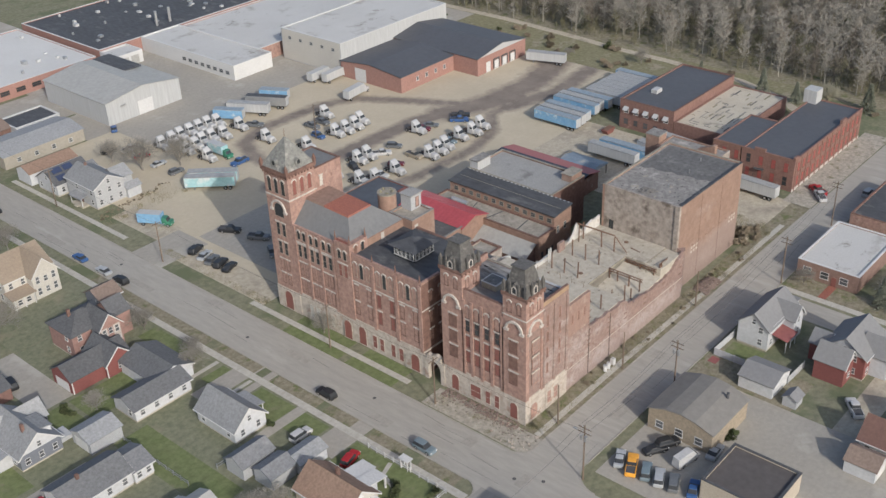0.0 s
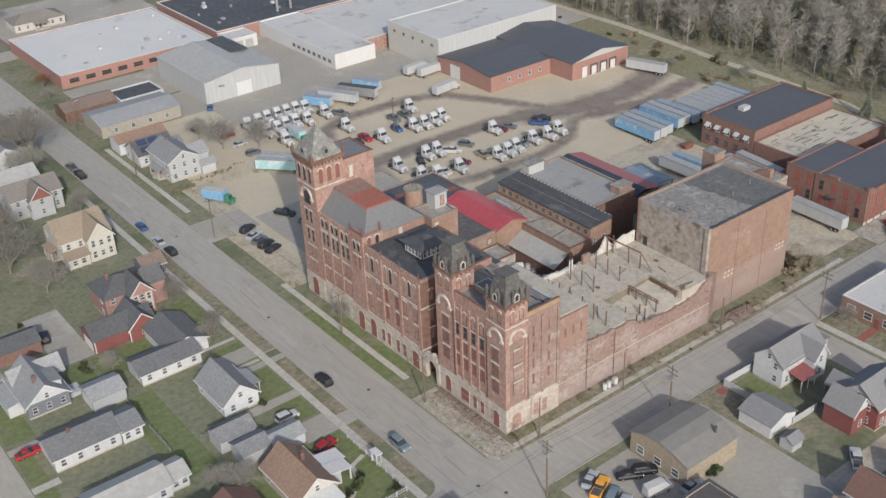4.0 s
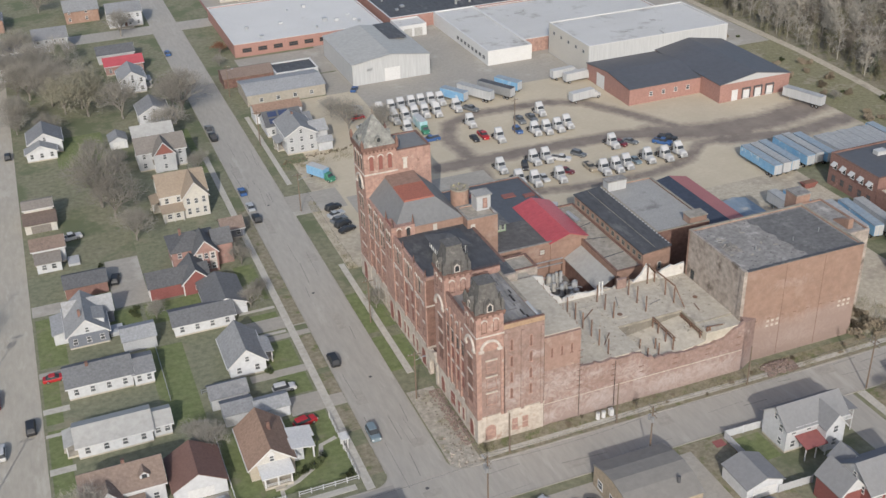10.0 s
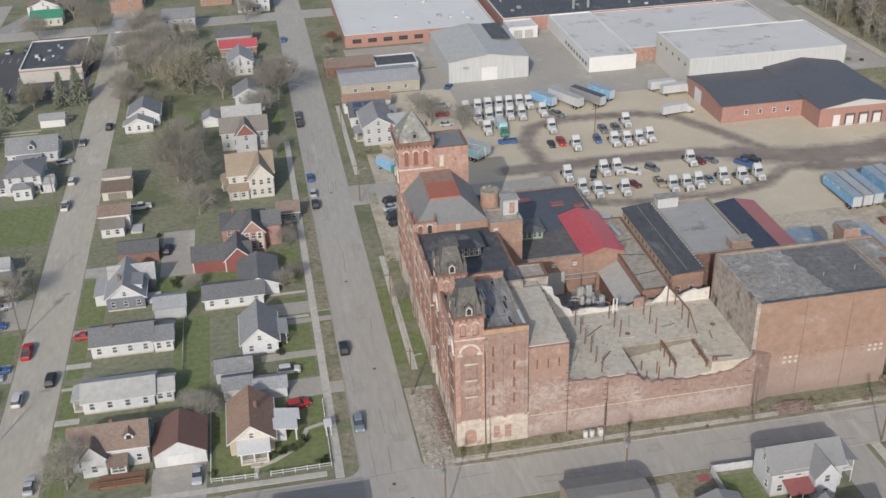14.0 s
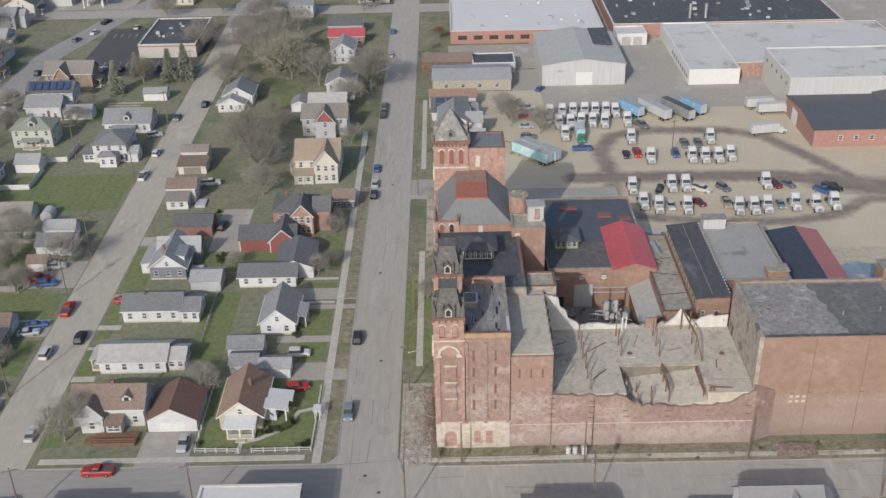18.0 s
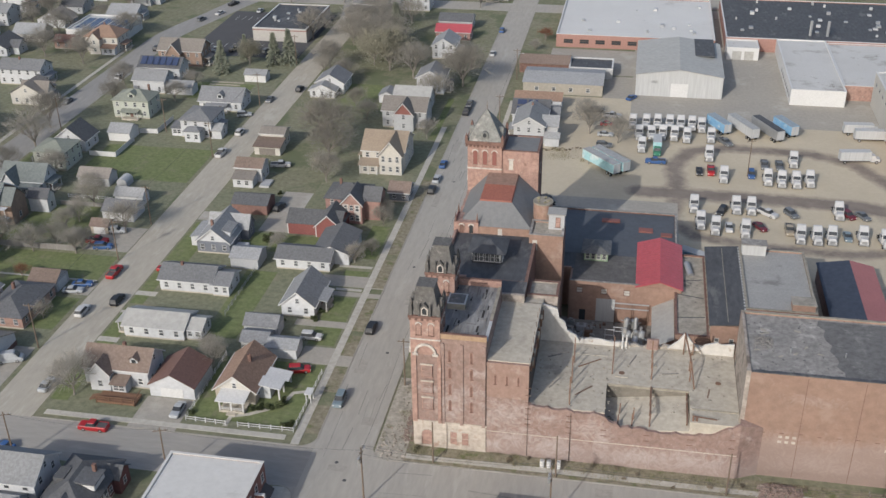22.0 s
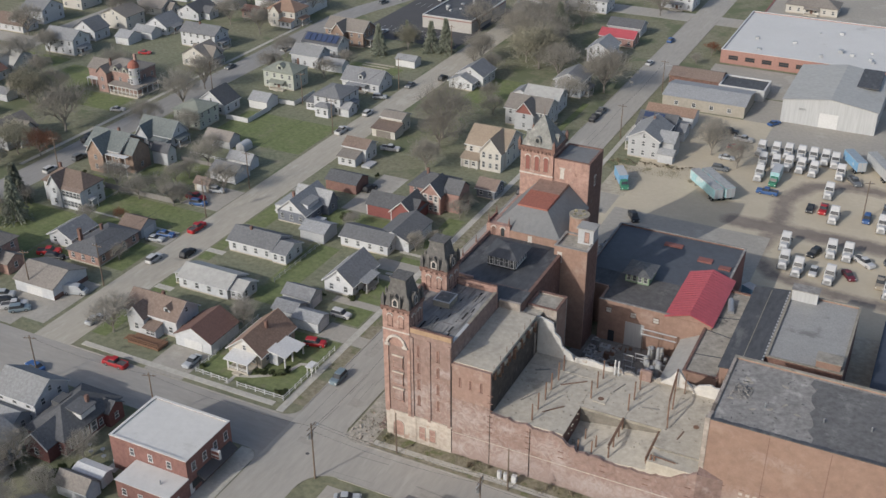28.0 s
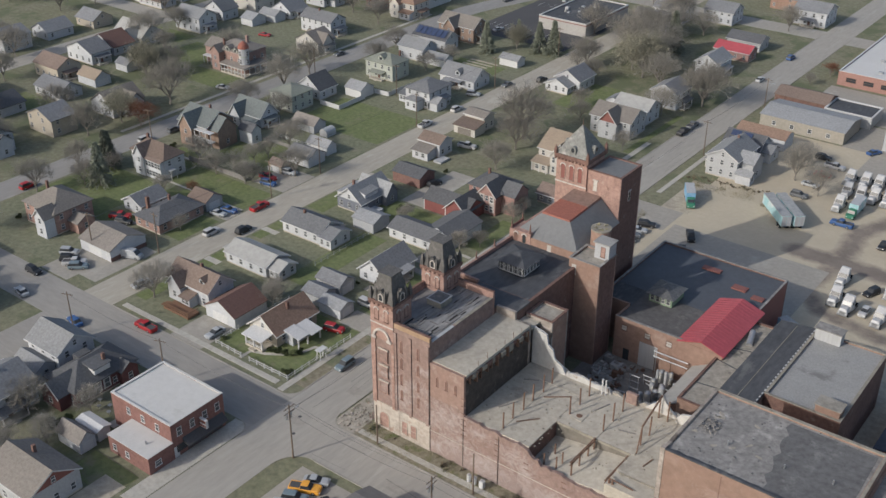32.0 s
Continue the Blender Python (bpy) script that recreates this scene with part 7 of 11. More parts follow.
def dormer(h, x, y, z, facing, wall_m, roof_m, w=1.7, d=2.6):
    """A gabled dormer; x, y, z: the foot of its front."""
    me = shared(("dm", wall_m.name, w, d), "dormer", lambda bm: prism_y(bm, [(-w / 2, 0), (w / 2, 0), (w / 2, 1.15), (0, 1.15 + w * 0.42), (-w / 2, 1.15)], 0, d), wall_m)
    ob = put_mesh("dormer", me, h, (x, y, z), FACING[facing])

    def slopes(bm):
        k, o = 0.84, 0.28
        for sx in (-1, 1):
            prism_y(bm, [(0, 1.15 + w * 0.42), (sx * (w / 2 + o), 1.15 - o * k), (sx * (w / 2 + o), 1.28 - o * k), (0, 1.30 + w * 0.42)], -0.25, d)
    rf = new("dormer_roof", shared(("dr", roof_m.name, w, d), "dormer_roof", slopes, roof_m))
    rf.parent = ob
    gl = new("dormer_window", shared(("dw", w), "dormer_window", lambda bm: box(bm, -w * 0.27, -0.05, 0.25, w * 0.27, 0.02, 1.15), GLASS))
    gl.parent = ob
    return ob


def garage(x0, y0, x1, y1, eave, ridge, axis, wall_m, roof_m, label, side="S", name="garage"):
    PLOTS.append((x0, y0, x1, y1))
    g = thing(name, ((x0 + x1) / 2, (y0 + y1) / 2, 0), label, "garage")
    shell(g, x0, y0, x1, y1, 0, eave, ridge, axis, wall_m)
    gable_roof(g, x0, y0, x1, y1, eave, ridge, axis, roof_m, 0.3)
    cx, cy = (x0 + x1) / 2, (y0 + y1) / 2
    at = {"S": (cx, y0), "N": (cx, y1), "W": (x0, cy), "E": (x1, cy)}[side]
    door(g, at[0], at[1], min(4.6, ((x1 - x0) if side in "SN" else (y1 - y0)) * 0.65), 2.2, side, name="garage_door")
    return g


house(-68.2, 25.2, -54.8, 32.6, 3.0, 4.7, "x", SIDING_W, METAL_RF, "long white single-storey house with pale metal roof", porch="W")
house(-54.6, 26.0, -51.2, 31.4, 2.8, 4.0, "x", SIDING_W, METAL_RF, "white glazed sun porch beside a long house", name="sun_porch")
house(-68.4, 44.4, -55.9, 52.2, 3.2, 5.2, "x", SIDING_W, SH_GREY, "long white house with weathered grey roof", chimney=(-64, 48))
house(-55.7, 44.0, -51.8, 51.0, 3.0, 4.4, "x", SIDING_W, SH_GREY, "white rear wing with grey roof", name="house_wing")
hh = house(-66.8, 62.9, -58.5, 75.4, 3.3, 6.7, "y", SIDING_B, SH_LIGHT, "slate-blue house with white gable and pale roof", gable_m=SIDING_W, chimney=(-63.6, 66))
wing(hh, -66.6, 70.8, -56.6, 75.2, 3.3, 6.0, "x", SIDING_B, SH_LIGHT)
part("side_dormer", prism_y(bmesh.new(), [(-62.2, 4.4), (-58.9, 3.6), (-58.9, 4.9), (-62.2, 5.7)], 65.0, 70.0), SIDING_W, hh, "broad white side dormer")
part("side_dormer_roof", prism_y(bmesh.new(), [(-62.6, 5.72), (-58.6, 4.92), (-58.6, 5.06), (-62.6, 5.88)], 64.8, 70.1), SH_LIGHT, hh)
part("side_wing", prism_y(bmesh.new(), [(-69.6, 0), (-66.82, 0), (-66.82, 3.0), (-69.6, 2.5)], 66.0, 74.0), SIDING_W, hh)
part("side_wing_roof", prism_y(bmesh.new(), [(-69.9, 2.45), (-66.85, 3.02), (-66.85, 3.17), (-69.9, 2.6)], 65.8, 74.3), SH_LIGHT, hh)
part("deck", bx(-58.3, 64.6, 0, -55.4, 68.0, 0.9), SIDING_W, hh, "small white timber deck")
garage(-56.2, 57.0, -49.4, 63.2, 2.8, 4.0, "x", SIDING_G, SH_LIGHT, "grey garage with pale roof", "W")
rn = house(-45.4, 58.4, -32.4, 65.4, 2.9, 4.4, "x", SIDING_W, SH_CHAR, "white ranch house with dark grey roof", name="ranch_house")
wing(rn, -37.6, 62.4, -28.8, 74.6, 2.9, 4.7, "y", SIDING_W, SH_CHAR)
rb = garage(-48.1, 75.8, -34.3, 83.0, 3.2, 5.4, "x", BARN_RED, SH_DARK, "barn-red garage with white trim and charcoal roof", "W", name="red_barn_garage")
wing(rb, -40.6, 75.0, -34.2, 83.2, 3.2, 6.2, "y", BARN_RED, SH_DARK)
for x in (-48.1, -40.6, -34.4):
    part("corner_board", bx(x - 0.02, 74.94 if x > -45 else 75.74, 0, x + 0.2, 75.0 if x > -45 else 75.8, 3.2), WHITE, rb)
vi = house(-41.0, 86.0, -30.5, 95.0, 5.6, 8.2, "x", BRICK_PK, SH_DARK, "ornate red brick Victorian house with tall gables", hip=True, chimney=(-38, 91))
wing(vi, -36.2, 83.4, -30.8, 90, 5.6, 8.6, "y", BRICK_PK, SH_DARK)
wing(vi, -31.0, 86.2, -26.8, 92.5, 5.6, 8.0, "x", BRICK_PK, SH_DARK)
for x, f in ((-35.0, "S"), (-32.0, "S")):
    part("window_surround", bx(x - 0.8, 83.34, 0.8, x + 0.8, 83.39, 5.5), TRIM, vi)
    for z in (1.1, 3.7):
        pane_window(vi, (x, 83.34, z), 0.9, 1.5, f)
house(-37.6, 38.4, -30.2, 49.6, 3.2, 6.4, "y", SIDING_W, SH_LIGHT, "small white cottage with steep grey gable roof", porch="E")
garage(-43.0, 29.6, -35.8, 34.4, 2.8, 4.2, "x", SIDING_G, SH_GREY, "grey weathered garage with shingle roof", "E")
garage(-41.6, 23.6, -36.0, 28.4, 2.7, 3.8, "x", SIDING_G, SH_GREY, "grey lean-to garage behind a bungalow", "E")
garage(-35.7, 22.6, -29.4, 27.0, 2.5, 3.5, "x", SIDING_W, SH_LIGHT, "small white garage with pale roof", "E")
ch_ = house(-40.6, 6.6, -32.6, 18.6, 3.2, 6.4, "y", TAN, SH_TANR, "tan bungalow with brown roof and white porch", gable_m=CREAM, chimney=(-35.5, 13), name="bungalow")
walls(ch_, -32.7, 9.0, -30.4, 15.0, 0.0, 2.7, SIDING_W, 0.2)
part("side_porch_roof", prism_y(bmesh.new(), [(-32.8, 3.2), (-28.2, 2.5), (-28.2, 2.65), (-32.8, 3.4)], 8.6, 11.8), WHITE, ch_, "white flat porch roof")
part("side_porch_roof", prism_y(bmesh.new(), [(-32.8, 3.0), (-27.6, 2.3), (-27.6, 2.45), (-32.8, 3.2)], 11.9, 15.2), WHITE, ch_, "white flat porch roof")
part("porch_deck", bx(-38.9, 3.4, 0, -33.8, 6.55, 0.5), CONC, ch_)
part("porch_steps", bx(-37.2, 2.5, 0, -35.4, 3.38, 0.28), CONC, ch_)
part("porch_roof", prism_x(bmesh.new(), [(2.9, 2.75), (6.7, 3.15), (6.7, 3.35), (2.9, 2.95)], -39.3, -33.4), WHITE, ch_, "white flat porch roof")
for x, y in ((-38.7, 3.6), (-36.4, 3.6), (-34.0, 3.6), (-28.6, 8.9), (-28.6, 11.6), (-28.2, 14.9)):
    part("porch_post", bx(x - 0.14, y - 0.14, 0, x + 0.14, y + 0.14, 2.78 if y < 4 else 2.5), WHITE, ch_)
for z in (0.75, 1.05):
    part("porch_rail", bx(-38.7, 3.55, z, -34.0, 3.62, z + 0.1), WHITE, ch_)
part("gable_trim", prism_y(bmesh.new(), [(-37.4, 4.7), (-35.8, 4.7), (-36.6, 5.9)], 6.5, 6.6), WHITE, ch_)
track("garden_path", [(-36.3, -0.6), (-36.2, 2.4), (-33.0, 3.6), (-30.0, 5.6), (-27.6, 8.0), (-26.6, 11.5), (-23.4, 12.6)], 0.9, 0.062, WALKWAY, "curved concrete garden path", "pavement")
garage(-54.0, 6.2, -44.8, 15.6, 2.8, 5.4, "y", SIDING_W, SH_RED, "white garage with maroon gable roof", "S")
bh = house(-68.4, 8.0, -55.0, 15.4, 4.4, 7.2, "x", SIDING_W, SH_BROWN, "white house with brown roof and dormer porch", chimney=(-61, 12))
wing(bh, -66.4, 6.2, -62.2, 9, 4.2, 6.6, "y", SIDING_W, SH_BROWN)
lean_to(bh, -61.6, 5.6, -58.8, 7.98, 2.5, 3.0, SIDING_W, SH_BROWN)
dormer(bh, -58.0, 9.0, 4.9, "S", SIDING_W, SH_BROWN, 1.6, 2.2)
garage(-65.8, 84.4, -56.4, 91.0, 2.9, 4.4, "x", BRICK_R, SH_DARK, "low red brick garage with charcoal roof", "W")
sw = house(-71.6, 103.4, -64.2, 109.4, 4.4, 6.0, "x", SIDING_W, SH_BROWN, "small white house with brown roof and low front room")
lean_to(sw, -71.2, 99.6, -65.6, 103.38, 2.7, 3.5, SIDING_W, SH_TAUPE)
part("side_deck", bx(-64.1, 100.4, 0.0, -61.4, 104.6, 0.6), SIDING_G, sw, "small grey timber deck")
cg = house(-72.4, 127.0, -65.4, 132.4, 4.6, 5.6, "x", CREAM, SH_TAUPE, "cream garage with upper room and brown roofs")
lean_to(cg, -72.8, 121.8, -65.0, 126.98, 2.7, 3.5, CREAM, SH_BROWN, SH_TAUPE)
yh = house(-39.0, 116.6, -27.0, 129.0, 6.0, 9.6, "x", CREAM, SH_TAN, "tall cream house with tan shingle roof and gables", porch="W")
wing(yh, -33.6, 113.8, -27.2, 122, 6.0, 9.8, "y", CREAM, SH_TAN)
lean_to(yh, -39.2, 113.6, -33.8, 116.58, 2.8, 3.5, CREAM, SH_TAN)
for x in (-32.4, -28.4):
    for z in (1.0, 3.9):
        pane_window(yh, (x, 113.79, z), 0.9, 1.7, "S")
for x in (-39.0, -36.6, -34.2):
    part("porch_post", bx(x - 0.08, 113.0, 0, x + 0.08, 113.16, 2.75), WHITE, yh)
house(-27.0, 97.5, -21.8, 103.5, 2.9, 4.6, "x", SIDING_B, SH_BROWN, "small dark bungalow with brown roof", name="bungalow")
rg = house(-40.6, 148.0, -27.2, 158.0, 5.6, 8.4, "x", SIDING_G, SH_TAUPE, "grey house with red front gable", porch="S")
wing(rg, -36.5, 145.5, -30.5, 151, 5.4, 9.0, "y", SIDING_G, SH_TAUPE, RED_PAINT)
house(-40.0, 161.4, -28.6, 169.8, 5.0, 7.2, "x", SIDING_W, METAL_RF, "white two-storey house with pale roof")
garage(-46.5, 168.0, -41.5, 174.0, 2.6, 3.8, "y", SIDING_W, SH_LIGHT, "small white shed with pale roof", "S", name="shed")
house(-36.0, 178.0, -27.0, 188.0, 5.6, 8.0, "y", SIDING_W, SH_GREY, "white narrow house among trees", porch="E")
house(-37.6, 213.6, -29.4, 225.0, 5.0, 7.6, "y", SIDING_W, SH_LIGHT, "white gabled house with pale blue-grey roof", porch="E")
house(-40.4, 235.2, -27.4, 242.6, 3.5, 5.4, "x", BRICK_PK, RED_ROOF, "brick cottage with bright red roof")
house(-41.6, 248.6, -28.8, 257.0, 3.5, 5.5, "x", SIDING_G, SH_DARK, "house with dark blue-black roof")
house(-69.0, 173.2, -59.6, 183.0, 4.0, 6.8, "y", SIDING_W, SH_GREY, "white gabled house behind bare trees")
house(-70.0, 168.8, -61.6, 173.0, 2.8, 4.8, "y", SIDING_W, SH_LIGHT, "low white gabled outbuilding", name="outbuilding")
so = house(0.6, 141.2, 9.6, 154.6, 6.0, 8.6, "y", SIDING_G, SH_LIGHT, "large pale grey house with white trim and two chimneys", porch="W", chimney=(5.1, 151))
wing(so, 8.8, 143.0, 13.4, 150.0, 5.4, 7.4, "x", SIDING_G, SH_LIGHT)
wing(so, 9.8, 140.4, 14.0, 143.4, 2.8, 3.8, "x", SIDING_W, SH_LIGHT)
sb = house(-1.6, 156.4, 9.4, 166.0, 3.6, 6.6, "x", SIDING_W, SH_DARK, "low white house with solar panels on a dark roof")
for i in range(2):
    for k in range(2):
        solar(sb, -0.4 + i * 3.4, 2.4 + i * 3.4, 156.4 + k * 2.2, 3.6 + k * 1.38, 158.6 + k * 2.2, 4.98 + k * 1.38)
wing(sb, 8.6, 158.0, 12.6, 164.0, 3.0, 4.6, "x", SIDING_W, SH_GREY)
# south-east group
bf = thing("tan_brick_hall", (20.7, -24.2, 0), "tan brick hall with worn dark curved roof", "building")
walls(bf, 13.9, -30.8, 27.2, -17.8, 0, 4.4, mat("tan_brick", (0.318, 0.268, 0.205), (0.272, 0.228, 0.172), fine=2, courses=3, grain=0.2))
bm = bmesh.new()
prism_x(bm, [(-31.1, 4.3), (-27.2, 5.5), (-24.3, 5.9), (-21.2, 5.5), (-17.5, 4.3), (-17.5, 4.5), (-21.2, 5.75), (-24.3, 6.15), (-27.2, 5.75), (-31.1, 4.5)], 13.7, 27.4)
part("roof", bm, mat("taupe_felt_roof", (0.215, 0.205, 0.19), (0.18, 0.172, 0.16), fine=0.8, big=0.1, rough=0.8, grain=0.12), bf, "plain taupe-grey roof")
for x in (13.9, 26.8):
    part("gable", prism_x(bmesh.new(), [(-30.8, 4.4), (-17.8, 4.4), (-21.2, 5.5), (-24.3, 5.9), (-27.2, 5.5)], x, x + 0.4), bpy.data.materials["tan_brick"], bf)
for i in range(3):
    window(bf, (13.89, -20.2 - i * 4, 1.0), 1.6, 1.6, "W")
part("vent", tube(bmesh.new(), (24, -28.2, 5.2), (24, -28.2, 6.6), 0.3), ROOF_D, bf)
dk = big_shed("dark_roofed_shop_hall", 3.0, -47, 14.8, -34.6, 4.2, TAN, mat("dark_brown_felt", (0.105, 0.095, 0.093), (0.078, 0.071, 0.07), big=0.2, fine=0.8, rough=0.85, grain=0.15), "low tan hall with dark brown flat roof", None, 0, ROOF_D)
hs = house(48.8, -24.2, 61.6, -17.6, 5.2, 8.0, "x", SIDING_W, SH_SMOOTH, "white two-storey house with smooth grey roof and red-roofed porch")
wing(hs, 55.4, -26.6, 59.4, -21, 5.2, 7.7, "y", SIDING_W, SH_SMOOTH)
part("front_porch_roof", prism_x(bmesh.new(), [(-27.6, 2.7), (-24.25, 3.3), (-24.25, 3.45), (-27.6, 2.85)], 50.6, 55.3), RUST_RED, hs, "rose-red porch roof")
for x in (50.8, 53.0, 55.1):
    part("porch_post", bx(x - 0.08, -27.4, 0, x + 0.08, -27.24, 2.72), WHITE, hs)
part("balcony_rail", bx(50.6, -24.32, 5.0, 55.3, -24.22, 5.3), WHITE, hs)
part("side_porch_deck", bx(61.65, -23.6, 2.7, 64.0, -18.2, 2.9), WHITE, hs)
part("side_porch_roof", prism_y(bmesh.new(), [(61.65, 5.3), (64.4, 4.9), (64.4, 5.05), (61.65, 5.45)], -23.9, -17.9), SH_SMOOTH, hs)
for y in (-23.5, -20.9, -18.3):
    part("porch_post", bx(63.8, y - 0.07, 0, 63.94, y + 0.07, 4.95), WHITE, hs)
part("porch_rail", bx(63.85, -23.5, 3.6, 63.92, -18.3, 3.75), WHITE, hs)
garage(35.2, -32.0, 42.4, -25.0, 2.8, 4.2, "y", SIDING_W, SH_SMOOTH, "white shed with pale grey roof", "S", name="white_shed")
garage(35.0, -36.9, 37.9, -34.2, 2.0, 2.9, "x", SIDING_G, SH_SMOOTH, "tiny grey garden shed", "E", name="garden_shed")
sheet("lawn", 42.6, -24.5, 48.2, -17.4, 0.04, LAWN, "small green lawn behind a board fence", "grass")
sheet("loose_panel", 38.9, -18.2, 41.0, -16.4, 0.08, RUST_RED, "reddish loose panel lying by the fence", "panel")
hr = house(51.0, -43.0, 61.5, -34.6, 5.2, 8.4, "x", BARN_RED, SH_SMOOTH, "red and white gabled house with smooth grey roof", gable_m=SIDING_W)
wing(hr, 46.8, -40.8, 51.8, -34.8, 4.6, 7.4, "y", BARN_RED, SH_SMOOTH, SIDING_W)
wing(hr, 52.0, -35.0, 56.6, -31.6, 4.2, 6.2, "y", BARN_RED, SH_SMOOTH)
wing(hr, 54, -46.4, 59, -41.0, 4.8, 7.8, "y", SIDING_W, SH_SMOOTH, SIDING_W)
house(30.5, -60, 38.0, -50.5, 3.4, 6.4, "y", SIDING_W, SH_RED, "white cottage with maroon roof")
garage(24.5, -56, 29.5, -50.5, 2.7, 4.2, "y", SIDING_W, SH_BROWN, "small shed with brown roof", "S", name="shed")
house(40.5, -62, 46.5, -54, 3.2, 5.4, "y", SIDING_W, SH_LIGHT, "small white house with pale roof")

# south-west corner: bar and neighbours
bar = thing("brick_corner_bar", (-30, -23.5, 0), "two-storey red brick corner bar with white flat roof", "building")
BRICK_BAR = mat("rose_red_brick", (0.225, 0.122, 0.107), (0.178, 0.094, 0.083), fine=1.4, big=0.2, courses=3, grain=0.2, stain=(0.28, 0.18, 0.16), stain_at=0.62, stain_scale=0.4)
walls(bar, -38.8, -29.8, -22.2, -17.4, 0, 7.3, BRICK_BAR, mats={"W": WHITE})
flat_roof(bar, -38.8, -29.8, -22.2, -17.4, 7.2, mat("bright_white_coating", (0.535, 0.53, 0.515), (0.475, 0.47, 0.455), fine=0.9, big=0.12, stain=(0.40, 0.39, 0.37), stain_at=0.6, stain_scale=0.14, rough=0.7, grain=0.06), label="bright white flat roof")
coping(bar, -38.8, -29.8, -22.2, -17.4, 7.3, bpy.data.materials["bright_white_coating"])
part("rear_wing", bx(-33.2, -35.4, 0, -22.0, -29.85, 3.7), BRICK_BAR, bar, "single-storey red brick wing")
part("shopfront", bx(-22.2, -26.6, 0.15, -22.16, -18.2, 3.3), DARK_ASPH, bar, "black painted shopfront")
for x in (-31.5, -28.0):
    window(bar, (x, -35.41, 1.1), 1.0, 1.3, "S")
window(bar, (-21.99, -33.4, 1.1), 1.4, 1.2, "E")
part("rear_roof", bx(-33.3, -35.5, 3.7, -21.9, -29.85, 3.85), bpy.data.materials["bright_white_coating"], bar)
for y in (-28, -25, -22, -19):
    window(bar, (-22.19, y, 4.4), 1.1, 1.7, "E")
for x in (-34, -30, -26):
    window(bar, (x, -29.81, 4.6), 1.0, 1.5, "S")
for y in (-29.0, -22.6):
    part("shop_window", bx(-22.2, y, 0.9, -22.12, y + 4.0, 2.4), GLASS, bar, "dark shop window")
part("roof_vent", tube(bmesh.new(), (-25.4, -33.0, 3.85), (-25.4, -33.0, 4.6), 0.16, n=8), STEEL, bar)
for y in (-29.2, -27.6, -26.0):
    part("condenser", bx(-39.7, y, 0.05, -38.9, y + 0.9, 0.95), METAL_W, bar, "pale condenser unit")
part("awning", prism_y(bmesh.new(), [(-22.18, 2.6), (-20.6, 2.1), (-20.6, 2.25), (-22.18, 3.4)], -27.5, -18), DARK_ASPH, bar, "dark street awning")
part("door", bx(-22.21, -29.6, 0.05, -22.15, -28.5, 2.3), WHITE, bar)
sg = part("wall_sign", bx(-22.1, -23.4, 3.6, -20.3, -22.9, 5.4), WHITE, bar, "white and red projecting sign")
part("sign_bar", bx(-22.0, -23.44, 4.6, -20.4, -22.86, 5.2), RED_PAINT, sg)
part("sign_bar", bx(-22.0, -23.44, 3.75, -20.4, -22.86, 4.2), RED_PAINT, sg)
dh = house(-57.6, -31.4, -48.4, -17.0, 3.6, 6.8, "y", MAROON, SH_DARK, "maroon brick house with charcoal roof, dormers and white windows", chimney=(-50.2, -23), hip=True)
wing(dh, -55.6, -34.0, -50.0, -29.0, 3.4, 5.8, "y", MAROON, SH_DARK)
wing(dh, -49.6, -21.4, -47.2, -17.6, 3.4, 4.8, "x", MAROON, SH_DARK)
part("dormer", bx(-51.6, -26.2, 4.6, -48.9, -22.6, 6.0), WHITE, dh, "white dormer")
part("dormer_roof", prism_y(bmesh.new(), [(-52.4, 6.0), (-48.6, 5.9), (-48.6, 6.05), (-52.4, 6.4)], -26.5, -22.3), SH_DARK, dh)
part("dormer", bx(-56.6, -25.6, 4.6, -54.6, -22.6, 6.0), SH_DARK, dh)
for y in (-29.5, -27.9, -26.3, -24.2):
    part("window_surround", bx(-48.42, y - 0.85, 0.9, -48.36, y + 0.85, 3.3), WHITE, dh)
    pane_window(dh, (-48.33, y, 1.1), 1.2, 2.0, "E")
w1 = house(-69.6, -27.2, -59.4, -18.8, 5.4, 8.2, "x", SIDING_W, SH_LIGHT, "white house with pale grey roof and porch", porch="S")
wing(w1, -68.6, -31.4, -61.0, -27.0, 3.0, 4.4, "x", SIDING_W, SH_LIGHT)
house(-66.5, -47.0, -56.0, -34.6, 5.4, 8.2, "y", SIDING_W, SH_GREY, "tall white house with grey roof", chimney=(-61, -40), porch="E")
gr_ = house(-41.0, -54.6, -28.8, -44.6, 4.6, 7.4, "x", SIDING_G, SH_TAUPE, "grey house with taupe gable roof and red trim", gable_m=RED_PAINT, chimney=(-36, -48))
wing(gr_, -48.0, -52.6, -40.6, -46.6, 3.0, 4.6, "x", SIDING_G, SH_TAUPE)
garage(-43.0, -39.4, -36.4, -34.4 - 1.6, 2.6, 4.2, "x", SIDING_W, SH_TAUPE, "small white gabled shed", "E", name="shed")
garage(-42.8, -35.2, -36.8, -32.5, 2.4, 2.8, "x", WHITE, WHITE, "tiny white flat-roofed shed", "E", name="shed")
sheet("bar_pavement", -22.1, -42, -18.2, -15.0, 0.058, WALKWAY, "pale concrete pavement beside the bar", "pavement")
sheet("bar_yard", -40, -31.0, -37.9, -17, 0.05, WALKWAY, "narrow concrete yard behind the bar", "pavement")
sheet("driveway_bar", -28.6, -62, -23.0, -40, 0.05, GRAVEL, "gravel driveway between grey house and bar", "pavement")
sheet("lawn", -35.4, -43.6, -23.2, -37.0, 0.045, LAWN, "green strip of grass beside the bar", "grass")
